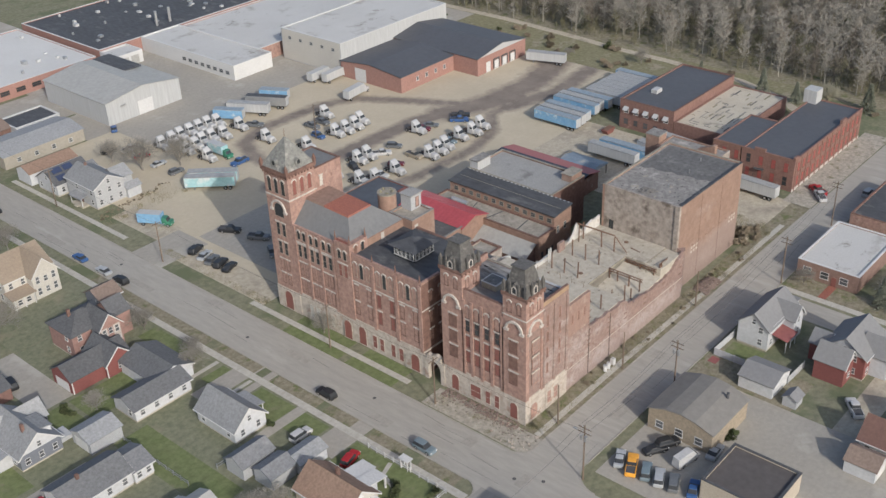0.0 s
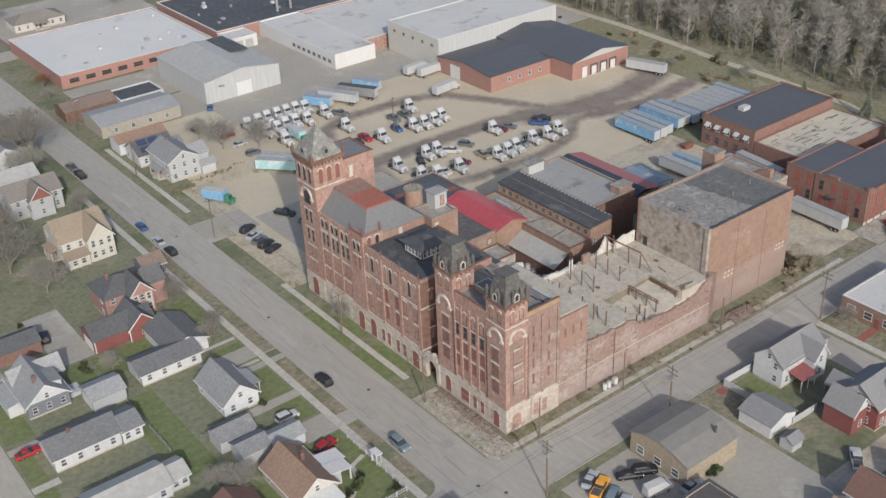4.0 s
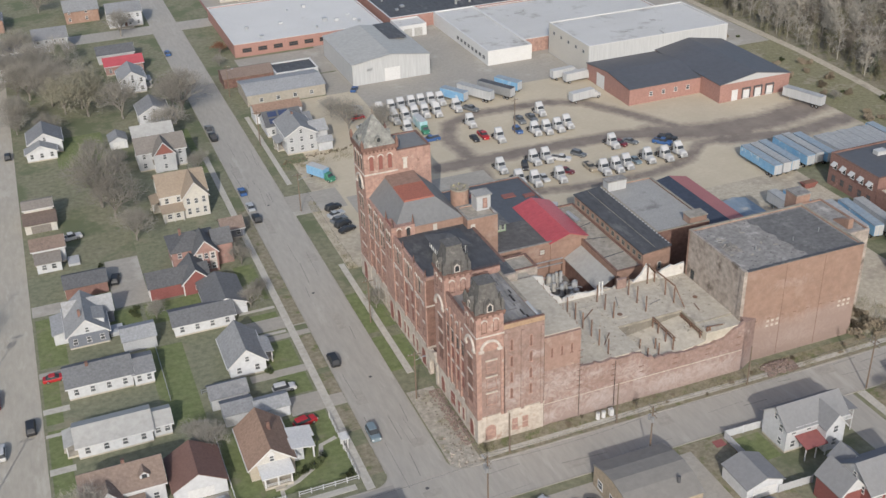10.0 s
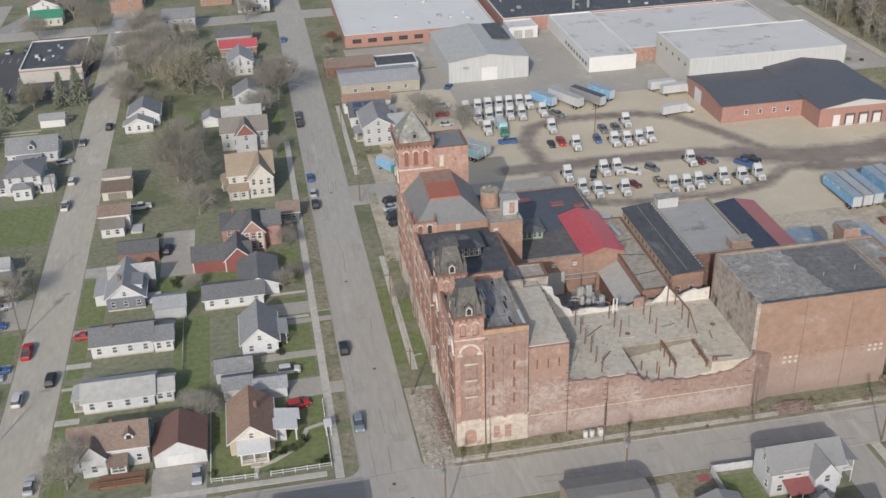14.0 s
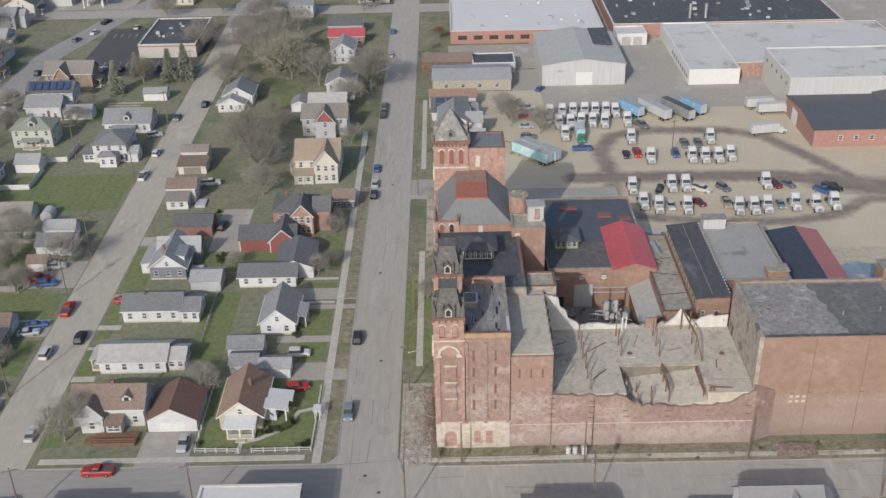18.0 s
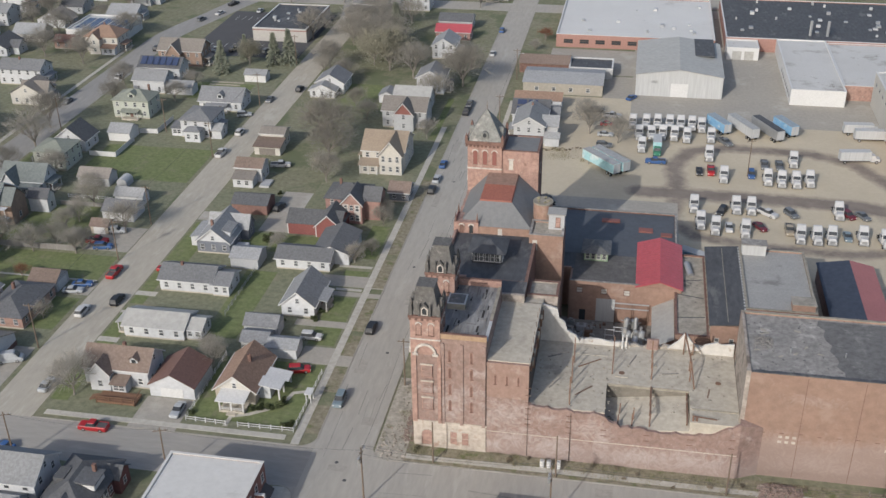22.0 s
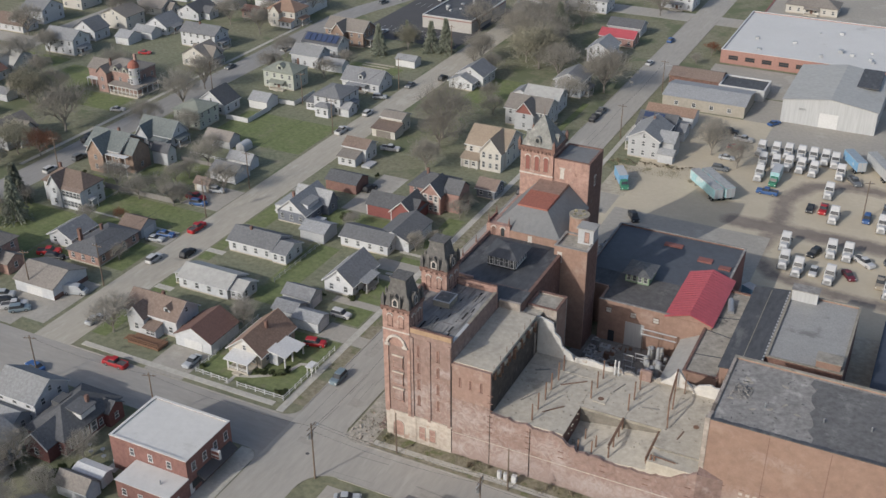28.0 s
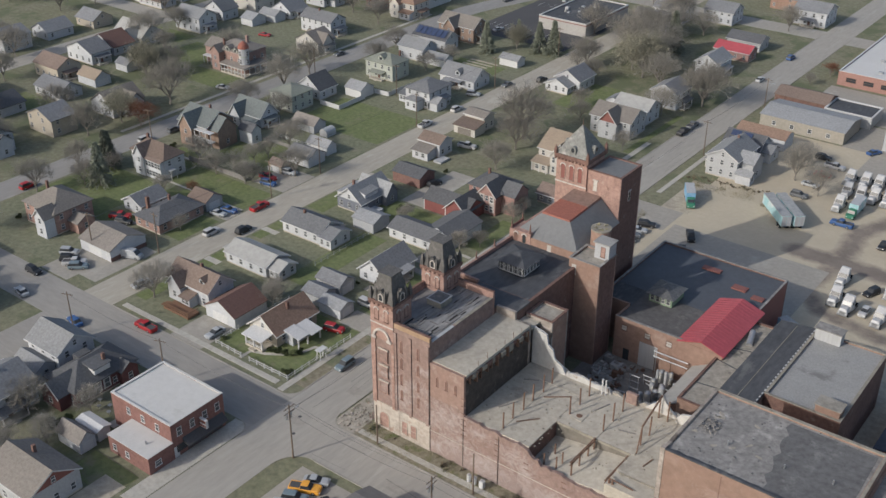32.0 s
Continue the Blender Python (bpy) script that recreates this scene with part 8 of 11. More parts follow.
for i in range(5):
    tb = thing("patio_table", (-46.6 + i * 1.5, -27.5 - (i % 2) * 1.4, 0.0), "small round dark patio table behind the bar", "table", "patio tables")
    x, y = -46.6 + i * 1.5, -27.5 - (i % 2) * 1.4
    part("top", tube(bmesh.new(), (x, y, 0.72), (x, y, 0.76), 0.45, n=12), STEEL, tb)
    part("stem", tube(bmesh.new(), (x, y, 0.0), (x, y, 0.72), 0.05, n=6), STEEL, tb)

# west of the back street
rw = house(-100.3, 24.0, -91.0, 38.2, 3.0, 5.2, "y", BRICK, SH_DARK, "red brick bungalow with charcoal hip roof", hip=True, chimney=(-97.5, 33), name="bungalow")
part("flue_pipe", bx(-99.4, 27.0, 3.0, -98.6, 27.8, 7.0), BRICK_D, rw)
house(-110.0, 28.0, -102.9, 36.5, 2.9, 4.8, "y", SIDING_W, SH_GREY, "small white house with grey gable roof")
garage(-98.0, 39.6, -91.4, 45.2, 2.8, 4.4, "x", SIDING_G, SH_BROWN, "pale grey garage with brown roof", "E")
gb_ = garage(-101.0, 8.0, -89.5, 18.5, 3.0, 5.2, "x", SIDING_W, SH_TAUPE, "broad white garage with taupe roof and brick base", "S")
part("brick_base", bx(-89.5, 8.0, 0, -89.4, 18.5, 1.1), BRICK_D, gb_)
bw_ = house(-124.0, 8.5, -111.2, 19.5, 5.8, 9.4, "y", BRICK, SH_TAUPE, "tall red brick house with taupe hip roof", hip=True, chimney=(-121, 14))
wing(bw_, -115.5, 5.6, -111.4, 9.5, 5.6, 7.8, "y", SIDING_W, SH_TAUPE)
wing(bw_, -112.0, 12.0, -107.4, 17.0, 3.0, 4.4, "x", BRICK, SH_TAUPE)
wn_ = house(-128.6, 45.8, -114.8, 52.8, 6.0, 9.0, "x", SIDING_W, SH_BROWN, "white two-storey house with brown hip roof and glazed porches", chimney=(-126, 50), hip=True)
wing(wn_, -125.6, 44.2, -121.6, 49.5, 6.0, 8.9, "y", SIDING_W, SH_BROWN)
part("sun_porch", bx(-121.4, 44.5, 0, -115.0, 45.78, 5.5), SIDING_W, wn_, "two-storey white glazed sun porch")
part("sun_porch_roof", prism_x(bmesh.new(), [(44.1, 5.45), (46.2, 6.2), (46.2, 6.35), (44.1, 5.6)], -121.6, -114.6), SH_BROWN, wn_)
for z in (0.9, 3.5):
    for k in range(5):
        pane_window(wn_, (-120.7 + k * 1.26, 44.49, z), 1.12, 1.5, "S")
part("door_canopy", bx(-114.78, 46.6, 2.7, -113.4, 48.8, 2.85), WHITE, wn_)
for y in (46.7, 48.7):
    part("canopy_post", bx(-113.55, y - 0.06, 0, -113.43, y + 0.06, 2.7), WHITE, wn_)
bv = house(-134.4, 68.0, -122.4, 78.4, 6.4, 9.8, "x", BRICK_T, SH_SLATE, "large tan brick house with slate-green cross-gable roof", chimney=(-127, 74))
wing(bv, -131.6, 65.6, -126.4, 72, 6.2, 9.9, "y", BRICK_T, SH_SLATE)
wing(bv, -123.0, 69.0, -118.8, 76.0, 5.8, 9.0, "x", BRICK_T, SH_SLATE)
wing(bv, -118.9, 77.2, -113.6, 81.0, 4.2, 6.0, "x", SIDING_W, SH_DARK)
for z in (2.7, 5.5):
    part("porch_roof", bx(-126.2, 66.2, z, -119.0, 67.95, z + 0.16), WHITE, bv)
for k in range(4):
    part("porch_post", bx(-126.1 + k * 2.3, 66.3, 0, -125.94 + k * 2.3, 66.46, 5.5), WHITE, bv)
part("porch_rail", bx(-126.1, 66.34, 3.5, -119.1, 66.42, 3.7), WHITE, bv)
wv = house(-132.6, 87.4, -120.4, 94.6, 3.8, 7.4, "x", SIDING_W, SH_SLATE, "white house with grey gables and porch", porch="E")
wing(wv, -131.4, 84.9, -127.0, 91, 3.6, 6.8, "y", SIDING_W, SH_SLATE)
lean_to(wv, -126.6, 85.0, -121.0, 87.38, 2.6, 3.2, SIDING_W, SH_SLATE)
house(-131.2, 102.2, -121.6, 111.6, 5.6, 7.4, "x", SIDING_GR, SH_GREEN, "pale green house with grey-green roof", porch="W", hip=True)
house(-132.4, 115.6, -122.4, 123.6, 3.6, 7.4, "y", SIDING_W, SH_DARK, "white gabled house with dark roof")
garage(-119.8, 125.0, -113.0, 131.3, 2.8, 4.6, "x", WHITE, SH_LIGHT, "white garage with pale roof", "E")
h_ = house(-126.6, 143.2, -114.8, 152.0, 5.8, 8.2, "x", SIDING_GR, SH_GREEN, "large pale green house with hip roof and dormer", hip=True, porch="S", chimney=(-117, 150))
dormer(h_, -120.6, 144.2, 6.3, "S", SIDING_GR, SH_GREEN, 2.2, 2.4)
w3 = house(-99.0, 131.0, -89.4, 142.4, 5.6, 7.8, "y", SIDING_W, SH_GREY, "big white house with porches and grey hip roof", porch="E", hip=True)
part("front_bay", bx(-96.6, 127.6, 0, -91.8, 130.98, 3.4), SIDING_W, w3)
hip_roof(w3, -96.6, 127.6, -91.8, 130.9, 3.4, 4.5, SH_GREY, 0.35)
for x in (-95.4, -93.0):
    pane_window(w3, (x, 127.59, 1.1), 1.0, 1.4, "S")
lean_to(w3, -102.4, 131.6, -99.05, 136.0, 2.7, 3.2, SIDING_W, SH_GREY)
wing(w3, -90.0, 131.0, -86.4, 136.0, 2.8, 4.2, "x", SIDING_W, SH_LIGHT)
w4 = house(-102.0, 153.0, -88.0, 162.0, 3.4, 6.6, "x", SIDING_W, SH_GREY, "white house with grey dormered roof and porch", porch="S")
dormer(w4, -95.0, 153.4, 4.1, "S", SIDING_W, SH_GREY, 1.8, 2.6)
lean_to(w4, -99.0, 150.6, -96.0, 152.98, 2.5, 3.0, SIDING_W, SH_GREY)
house(-130.0, 165.0, -119.0, 173.0, 4.6, 7.0, "x", SIDING_W, SH_LIGHT, "white house with pale grey gable roof")
garage(-118.4, 165.2, -109.4, 170.0, 2.8, 4.2, "x", SIDING_W, SH_LIGHT, "long white garage with pale roof", "S")
sp_ = house(-134.0, 178.4, -119.2, 186.4, 4.4, 7.0, "x", SIDING_W, SH_DARK, "white house with solar panels on its roof", porch="S")
for i in range(6):
    solar(sp_, -133.4 + i * 2.3, -131.4 + i * 2.3, 178.2, 4.4, 182.2, 7.0)
bq = house(-132.6, 192.2, -116.6, 201.4, 6.0, 9.0, "x", BRICK_T, SH_TAUPE, "tan brick house with cross gables", porch="E")
wing(bq, -128.5, 189.6, -123.5, 196, 5.8, 9.0, "y", BRICK_T, SH_TAUPE)
garage(-97.2, 68.0, -92.6, 71.6, 2.3, 3.5, "x", TAN, SH_BROWN, "small tan shed with brown roof", "S", name="shed")
garage(-97.6, 75.4, -89.2, 82.2, 2.8, 4.6, "x", SIDING_W, SH_GREY, "white garage with grey hip roof beside a street", "S")
garage(-98.6, 84.8, -90.8, 88.8, 2.6, 4.2, "x", SIDING_W, SH_LIGHT, "small white garage with pale roof", "S")
garage(-114.0, 94.4, -105.0, 99.6, 2.6, 4.4, "x", SIDING_G, SH_TAUPE, "grey open shed with brown roof", "S", name="shed")
garage(-96.7, 180.6, -89.2, 185.4, 2.6, 3.8, "x", WHITE, SH_LIGHT, "white shed by the street", "S", name="shed")
bq2 = thing("round_topped_shed", (-101.4, 96.6, 0), "small pale arched metal shed on grass", "shed")
bm = bmesh.new()
prism_y(bm, [(-102.9, 0.03), (-99.9, 0.03)] + [(-101.4 + 1.5 * math.cos(a * math.pi / 8), 1.2 + 1.3 * math.sin(a * math.pi / 8)) for a in range(9)], 94.6, 98.6)
part("shell", bm, METAL_W, bq2)

# farther west, beyond the residential street
FAR = random.Random(11)
gh = house(-173.0, 65.0, -162.4, 77.0, 4.0, 7.6, "y", SIDING_G, SH_TAUPE, "grey house with steep gables beside a street", porch="E")
wing(gh, -170.0, 70.0, -160.5, 75.5, 3.8, 6.8, "x", SIDING_G, SH_TAUPE)
ph_ = house(-165.0, 148.6, -154.0, 157.6, 4.2, 7.4, "y", CREAM, SH_TAUPE, "cream house with cross gables and porch", porch="E")
wing(ph_, -162.5, 150.6, -153.2, 155.4, 4.0, 7.0, "x", CREAM, SH_TAUPE)
house(-179.4, 166.2, -164.0, 174.6, 5.6, 8.0, "x", SIDING_W, SH_GREY, "large white house with grey roof and porch", porch="E", chimney=(-173, 170))
house(-219.8, 138.6, -206.0, 147.2, 6.0, 8.6, "x", SIDING_W, SH_LIGHT, "tall plain white house with pale roof", porch="E")
house(-221.0, 155.0, -211.0, 163.0, 4.2, 7.6, "y", SIDING_W, SH_GREY, "white gabled house with porch", porch="S")
garage(-203.0, 157.0, -196.8, 164.2, 2.8, 4.6, "x", SIDING_W, SH_LIGHT, "white garage with pale roof", "S")
garage(-202.0, 166.0, -193.4, 171.6, 2.8, 4.4, "x", SIDING_W, SH_LIGHT, "low white garage with pale roof", "S")
s5 = house(-226.8, 115.2, -211.0, 125.2, 3.6, 7.4, "x", SIDING_G, METAL_RF, "grey house with ribbed metal roof", porch="S")
wing(s5, -219.0, 113.0, -213.0, 119, 3.4, 6.6, "y", SIDING_G, METAL_RF)
house(-225.0, 102.4, -210.6, 111.6, 3.4, 7.0, "y", SIDING_G, SH_RED, "house with broad maroon roof")
house(-222.4, 91.4, -208.4, 99.4, 4.4, 7.4, "y", SIDING_W, SH_GREY, "white house with grey gables", porch="E")
garage(-200.0, 101.2, -192.8, 106.0, 2.8, 4.2, "x", CREAM, SH_TAN, "cream garage with tan roof", "E")
garage(-199.4, 94.4, -193.2, 99.0, 2.6, 4.0, "x", SIDING_W, SH_GREY, "small white garage with grey roof", "E")
wr_ = house(-257.0, 150.6, -243.0, 158.4, 3.2, 6.2, "x", SIDING_W, SH_BROWN, "low white house with brown roof and dormer")
dormer(wr_, -248.0, 151.2, 4.0, "S", SIDING_W, SH_BROWN, 2.4, 2.6)
garage(-262.6, 152.0, -257.2, 158.0, 2.7, 4.4, "y", SIDING_W, SH_BROWN, "white garage with brown gable roof", "S")
garage(-199.0, 78.6, -189.6, 84.8, 2.9, 5.0, "x", SIDING_W, SH_TAN, "white garage with tan roof", "E")
house(-217.0, 74.4, -204.0, 83.6, 4.6, 7.2, "x", TAN, SH_BROWN, "tan house with brown roof and porch", porch="E")
house(-201.0, 63.4, -187.4, 71.8, 3.2, 5.6, "x", SIDING_W, SH_GREY, "low white house with grey roof")
for row_x, gaps in ((-176, (58, 236)), (-201, (58, 170)), (-223, (70, 168)), (-255, (0, 0))):
    y = -62 + (abs(row_x) % 7)
    while y < 284:
        w, d = FAR.uniform(9, 12.5), FAR.uniform(8.5, 12)
        if gaps[0] < y + d and y < gaps[1] or (row_x < -240 and y + d > 138 and y < 162):
            y += 4
            continue
        two = FAR.random() < 0.55
        e = 5.4 if two else 3.2
        rm = FAR.choice((SH_GREY, SH_LIGHT, SH_DARK, SH_BROWN, SH_TAUPE, SH_LIGHT))
        wm = FAR.choice((SIDING_W, SIDING_W, SIDING_W, SIDING_W, SIDING_G, CREAM, BRICK_T, TAN))
        x0 = row_x + FAR.uniform(-2, 2)
        ax = FAR.choice("xy")
        hf = house(x0, y, x0 + w, y + d, e, e + FAR.uniform(2.2, 3.4), ax, wm, rm,
                   "%s %s-storey house with %s" % (wm.name.split("_")[0], "two" if two else "one", rm.name.replace("_", " ")), far=True, porch=FAR.choice((None, "E", "W")) if row_x > -250 else None)
        if FAR.random() < 0.5 and row_x > -250:
            wing(hf, x0 + w - 0.6, y + d * 0.25, x0 + w + 3.2, y + d * 0.75, e - 0.4, e + 1.5, "x", wm, rm)
        y += d + FAR.uniform(6, 12)
lw = big_shed("long_white_store", -179, 213, -157.5, 233, 5.0, WHITE, ROOF_W, "long low white building with solar panels on the roof")
for i in range(5):
    part("solar_panel", bx(-177 + i * 3.8, 216, 4.7, -174 + i * 3.8, 229, 4.85), SOLAR, lw, "dark solar panel")
cm = house(-166.0, 203.0, -153.4, 212.6, 6.0, 9.2, "x", CREAM, SH_TANR, "tall cream house with rusty brown hip roof and porches", porch="E", hip=True, chimney=(-160, 208))
wing(cm, -163.6, 200.8, -159.4, 206, 5.8, 8.2, "y", CREAM, SH_TANR)
lean_to(cm, -159.0, 200.6, -153.8, 202.98, 2.7, 3.3, SIDING_W, SH_TANR)
house(-180.0, 205.0, -170.5, 211.0, 3.0, 4.6, "x", BRICK, SH_RED, "low brick house with maroon roof")
qv = house(-174.6, 117.8, -160.4, 129.0, 7.2, 9.6, "x", BRICK_Q, SH_TAUPE, "grand pink-tan brick house with corner turret and white veranda", hip=True, chimney=(-170.6, 119.4))
coping(qv, -174.7, 117.7, -160.3, 129.1, 6.9, WHITE, 0.12)
wing(qv, -173.4, 115.4, -169.4, 120, 6.8, 8.8, "y", BRICK_Q, SH_TAUPE)
wing(qv, -181.0, 119.6, -174.4, 127.0, 6.0, 8.2, "x", BRICK_Q, SH_TAUPE)
part("side_porch", bx(-180.6, 117.6, 2.7, -174.7, 119.6, 3.0), WHITE, qv)
for k in range(4):
    part("porch_post", bx(-180.5 + k * 1.9, 117.7, 0, -180.3 + k * 1.9, 117.9, 2.7), WHITE, qv)
for x in (-167.2, -163.4):
    dormer(qv, x, 117.6, 7.05, "S", SIDING_GR, SH_TAUPE, 1.9, 2.4)
part("chimney", bx(-164.8, 124.0, 7.0, -164.0, 124.8, 11.4), BRICK_Q, qv)
tq = part("round_turret", tube(bmesh.new(), (-160.0, 118.4, 0), (-160.0, 118.4, 9.4), 1.7, 1.7, 14), SIDING_W, qv, "round white corner turret")
part("turret_base", tube(bmesh.new(), (-160.0, 118.4, 0), (-160.0, 118.4, 3.4), 1.74, 1.74, 14), BRICK_Q, tq)
part("turret_band", tube(bmesh.new(), (-160.0, 118.4, 6.4), (-160.0, 118.4, 6.8), 1.85, 1.85, 14), SIDING_GR, tq)
part("turret_roof", tube(bmesh.new(), (-160.0, 118.4, 9.4), (-160.0, 118.4, 10.8), 2.0, 1.5, 14), RUST_ROOF, tq)
part("turret_cap", tube(bmesh.new(), (-160.0, 118.4, 10.8), (-160.0, 118.4, 11.7), 1.5, 0.4, 14), RUST_ROOF, tq)
for k in range(2):
    pane_window(qv, (-160.0, 116.68, 4.2 + 2.8 * k), 0.9, 1.6, "S")
    pane_window(qv, (-158.29, 118.4, 4.2 + 2.8 * k), 0.9, 1.6, "E")
part("veranda_deck", bx(-168.4, 114.8, 0, -156.6, 117.75, 0.6), CONC, qv)
part("veranda_deck", bx(-160.3, 117.8, 0, -156.6, 125.6, 0.6), CONC, qv)
part("veranda_roof", prism_x(bmesh.new(), [(114.5, 3.3), (117.75, 3.7), (117.75, 3.85), (114.5, 3.5)], -168.6, -156.3), SH_TAUPE, qv)
part("veranda_roof", prism_y(bmesh.new(), [(-160.3, 3.72), (-156.3, 3.3), (-156.3, 3.5), (-160.3, 3.87)], 117.76, 125.8), SH_TAUPE, qv)
part("veranda_frieze", bx(-168.5, 114.6, 3.0, -156.4, 114.75, 3.3), WHITE, qv)
part("veranda_frieze", bx(-156.55, 114.8, 3.0, -156.4, 125.6, 3.3), WHITE, qv)
for k in range(8):
    part("veranda_post", bx(-168.3 + k * 1.66, 114.85, 0.6, -168.1 + k * 1.66, 115.05, 3.3), WHITE, qv)
for k in range(4):
    part("veranda_post", bx(-156.9, 117.4 + k * 2.6, 0.6, -156.7, 117.6 + k * 2.6, 3.3), WHITE, qv)
part("veranda_rail", bx(-168.2, 114.9, 1.4, -156.7, 114.98, 1.55), WHITE, qv)
for row_x in (-146, -128):
    y = -58.0
    while y < -20:
        d = FAR.uniform(9, 11)
        house(row_x, y, row_x + 10, y + d, 5.2, 8.0, FAR.choice("xy"), SIDING_W, SH_GREY, "white house with grey roof", porch="E")
        y += d + 8
for row_x in (-118, -104):
    for y in (-44, -30):
        house(row_x, y, row_x + 9, y + 9, 4.8, 7.4, "y", SIDING_W, SH_LIGHT, "white house with pale gable roof")
for x0, y0, x1, y1 in ((-79, 244, -66, 254), (-79, 262, -66, 272), (-62, 272, -50, 282)):
    house(x0, y0, x1, y1, 5.2, 8.0, "x", SIDING_W, SH_GREY, "white house with grey roof")
house(-33, 291, -20, 303, 6.0, 8.6, "x", SIDING_W, SH_GREY, "large white two-storey house at the crossing", porch="S")
sheet("lot_restaurant", 6.5, 290, 70, 345, 0.02, LOT_ASPH, "asphalt car park of a low restaurant", "ground")
rst = house(14, 307, 34, 318, 3.4, 6.0, "x", CREAM, SH_TAUPE, "long low cream restaurant with taupe hip roof", hip=True, porch="S", name="restaurant", cat="restaurant")
for x0, y0, x1, y1 in ((6.5, 292.0, 7.2, 340), (8.5, 290.6, 66, 291.3)):
    sheet("kerb_red", x0, y0, x1, y1, 0.16, RED_PAINT, "red painted kerb round the car park", "kerb")
for i in range(16):
    x = -300 + i * 36 + FAR.uniform(-6, 6)
    if -34 < x < 130:
        continue
    house(x, 306, x + 13, 318, 5.0, 8.0, FAR.choice("xy"), FAR.choice((SIDING_W, BRICK_O, CREAM)), FAR.choice((SH_GREY, SH_BROWN, SH_LIGHT)), "distant house across the cross street", far=True)

PLOTS += [(-152, 190, -84, 262), (-140, 255, -120, 300)]
# filling station and green-roofed shop across the cross street
GREEN_P = mat("green_sheet_roof", (0.05, 0.2, 0.13), (0.04, 0.16, 0.105), fine=1.0, rough=0.5)
can = thing("filling_station_canopy", (-145, 295, 0), "white and green filling station canopy on posts", "canopy")
part("canopy_roof", bx(-151, 291, 5.0, -139, 301, 5.8), METAL_W, can)
part("green_band", bx(-151.05, 290.9, 5.2, -138.95, 290.98, 5.5), GREEN_P, can)
for x, y in ((-149, 293), (-141, 293), (-149, 299), (-141, 299)):
    part("post", bx(x - 0.2, y - 0.2, 0, x + 0.2, y + 0.2, 5.0), WHITE, can)
for x in (-148, -142):
    pm = thing("fuel_pump", (x, 296, 0), "white fuel pump under the canopy", "pump", "fuel pumps")
    part("cabinet", bx(x - 0.5, 295.6, 0.15, x + 0.5, 296.4, 1.9), WHITE, pm)
    part("plinth", bx(x - 0.9, 295.2, 0, x + 0.9, 296.8, 0.15), CONC, pm)
stn = big_shed("filling_station_shop", -170, 296, -155, 310, 4.0, METAL_W, GREEN_P, "low white station shop with green flat roof")
house(-115, 294, -103, 303, 3.4, 5.6, "x", CREAM, GREEN_P, "low cream shop with green roof")
# lawns behind and between the houses
YARD = mat("patchy_yard_grass", (0.170, 0.180, 0.118), (0.215, 0.21, 0.152), big=0.1, fine=0.8, stain=(0.225, 0.21, 0.15), stain_at=0.58, stain_scale=0.12, rough=1.0, bump=0.5, grain=0.26)
for x0, y0, x1, y1 in ((-73.6, -1.1, -22.7, 98.0), (-138.6, -1.0, -84.6, 205.0), (-48.0, 98.5, -22.7, 150.0), (-226.5, 100, -153.4, 178)):
    sheet("lawn", x0, y0, x1, y1, 0.02, YARD, "patchy olive-green yard grass", "grass")
for x0, y0, x1, y1 in ((-44.5, 1.0, -23.0, 21.5), (-52, 28, -44.5, 56.5), (-29, 28.5, -23.2, 35.5), (-29, 38, -23.2, 48), (-29, 52.5, -23.2, 60), (-28, 66, -23.2, 83), (-50, 66, -37, 74.8),
                       (-73.2, 2, -69.5, 36), (-73.2, 38, -70, 54), (-73.2, 58, -67.5, 78), (-118.5, 100, -85, 122.6), (-115, 46, -85, 57.5), (-110, 38.4, -99, 45.8), (-112, 20, -101.5, 27), (-91, 25, -85, 38), (-129, 54.6, -116, 64), (-118, 64.5, -100, 82), (-138.2, 20, -112.5, 43),
                       (-180, 103, -157.8, 114), (-157, 131, -155.4, 146), (-200, 108, -180, 132), (-58, 66, -51, 75), (-112, 163, -92, 178), (-205, 40, -190, 62), (-138.4, 96, -133, 128), (-62, 160, -48, 184), (-24.8, 140, -22.8, 175), (-226, 127, -205, 136)):
    sheet("lawn", x0, y0, x1, y1, 0.04, LAWN, "green mown lawn beside houses", "grass")
for x0, y0, x1, y1 in ((-54.5, -3.6, -45.0, 6.0), (-29.2, 21.8, -18.3, 27.8), (-34, 35.4, -18.3, 37.8), (-37, 48.6, -18.3, 50.4), (-33.5, 52.6, -18.3, 57.5), (-56, 76, -48.2, 99),
                       (-73.6, 54.4, -58, 56.5), (-73.6, 79.5, -66, 84.2), (-91.2, 0.0, -85, 18), (-101, -3.4, -91.2, 7.9), (-89, 39.5, -84, 45), (-95.5, 60, -84, 72.5)):
    sheet("driveway", x0, y0, x1, y1, 0.055, LOT_ASPH, "pale dusty driveway", "pavement")


for i in range(4):
    sheet("garden_bed", -108, 171.2 + i * 2.4, -98.2 + i * 0.6, 172.4 + i * 2.4, 0.05, GRAVEL, "bare tan garden bed between strips of grass", "garden bed")
for x0, y0, x1, y1 in ((-73.6, 41.6, -68.6, 43.4), (-73.6, 22.6, -69.0, 24.4), (-73.6, 34.0, -68.3, 35.0), (-29, 51.0, -23, 51.9), (-31, 61.4, -23, 62.4), (-133, 58.6, -112, 59.6), (-110, 23.8, -101, 24.8), (-116, 45.6, -85, 46.3)):
    sheet("garden_path", x0, y0, x1, y1, 0.056, WALKWAY, "narrow concrete path across the grass", "pavement")
stripe = shared("bay_line", "bay_line", lambda bm: box(bm, -0.06, 0, 0, 0.06, 5.0, 0.006), WHITE)
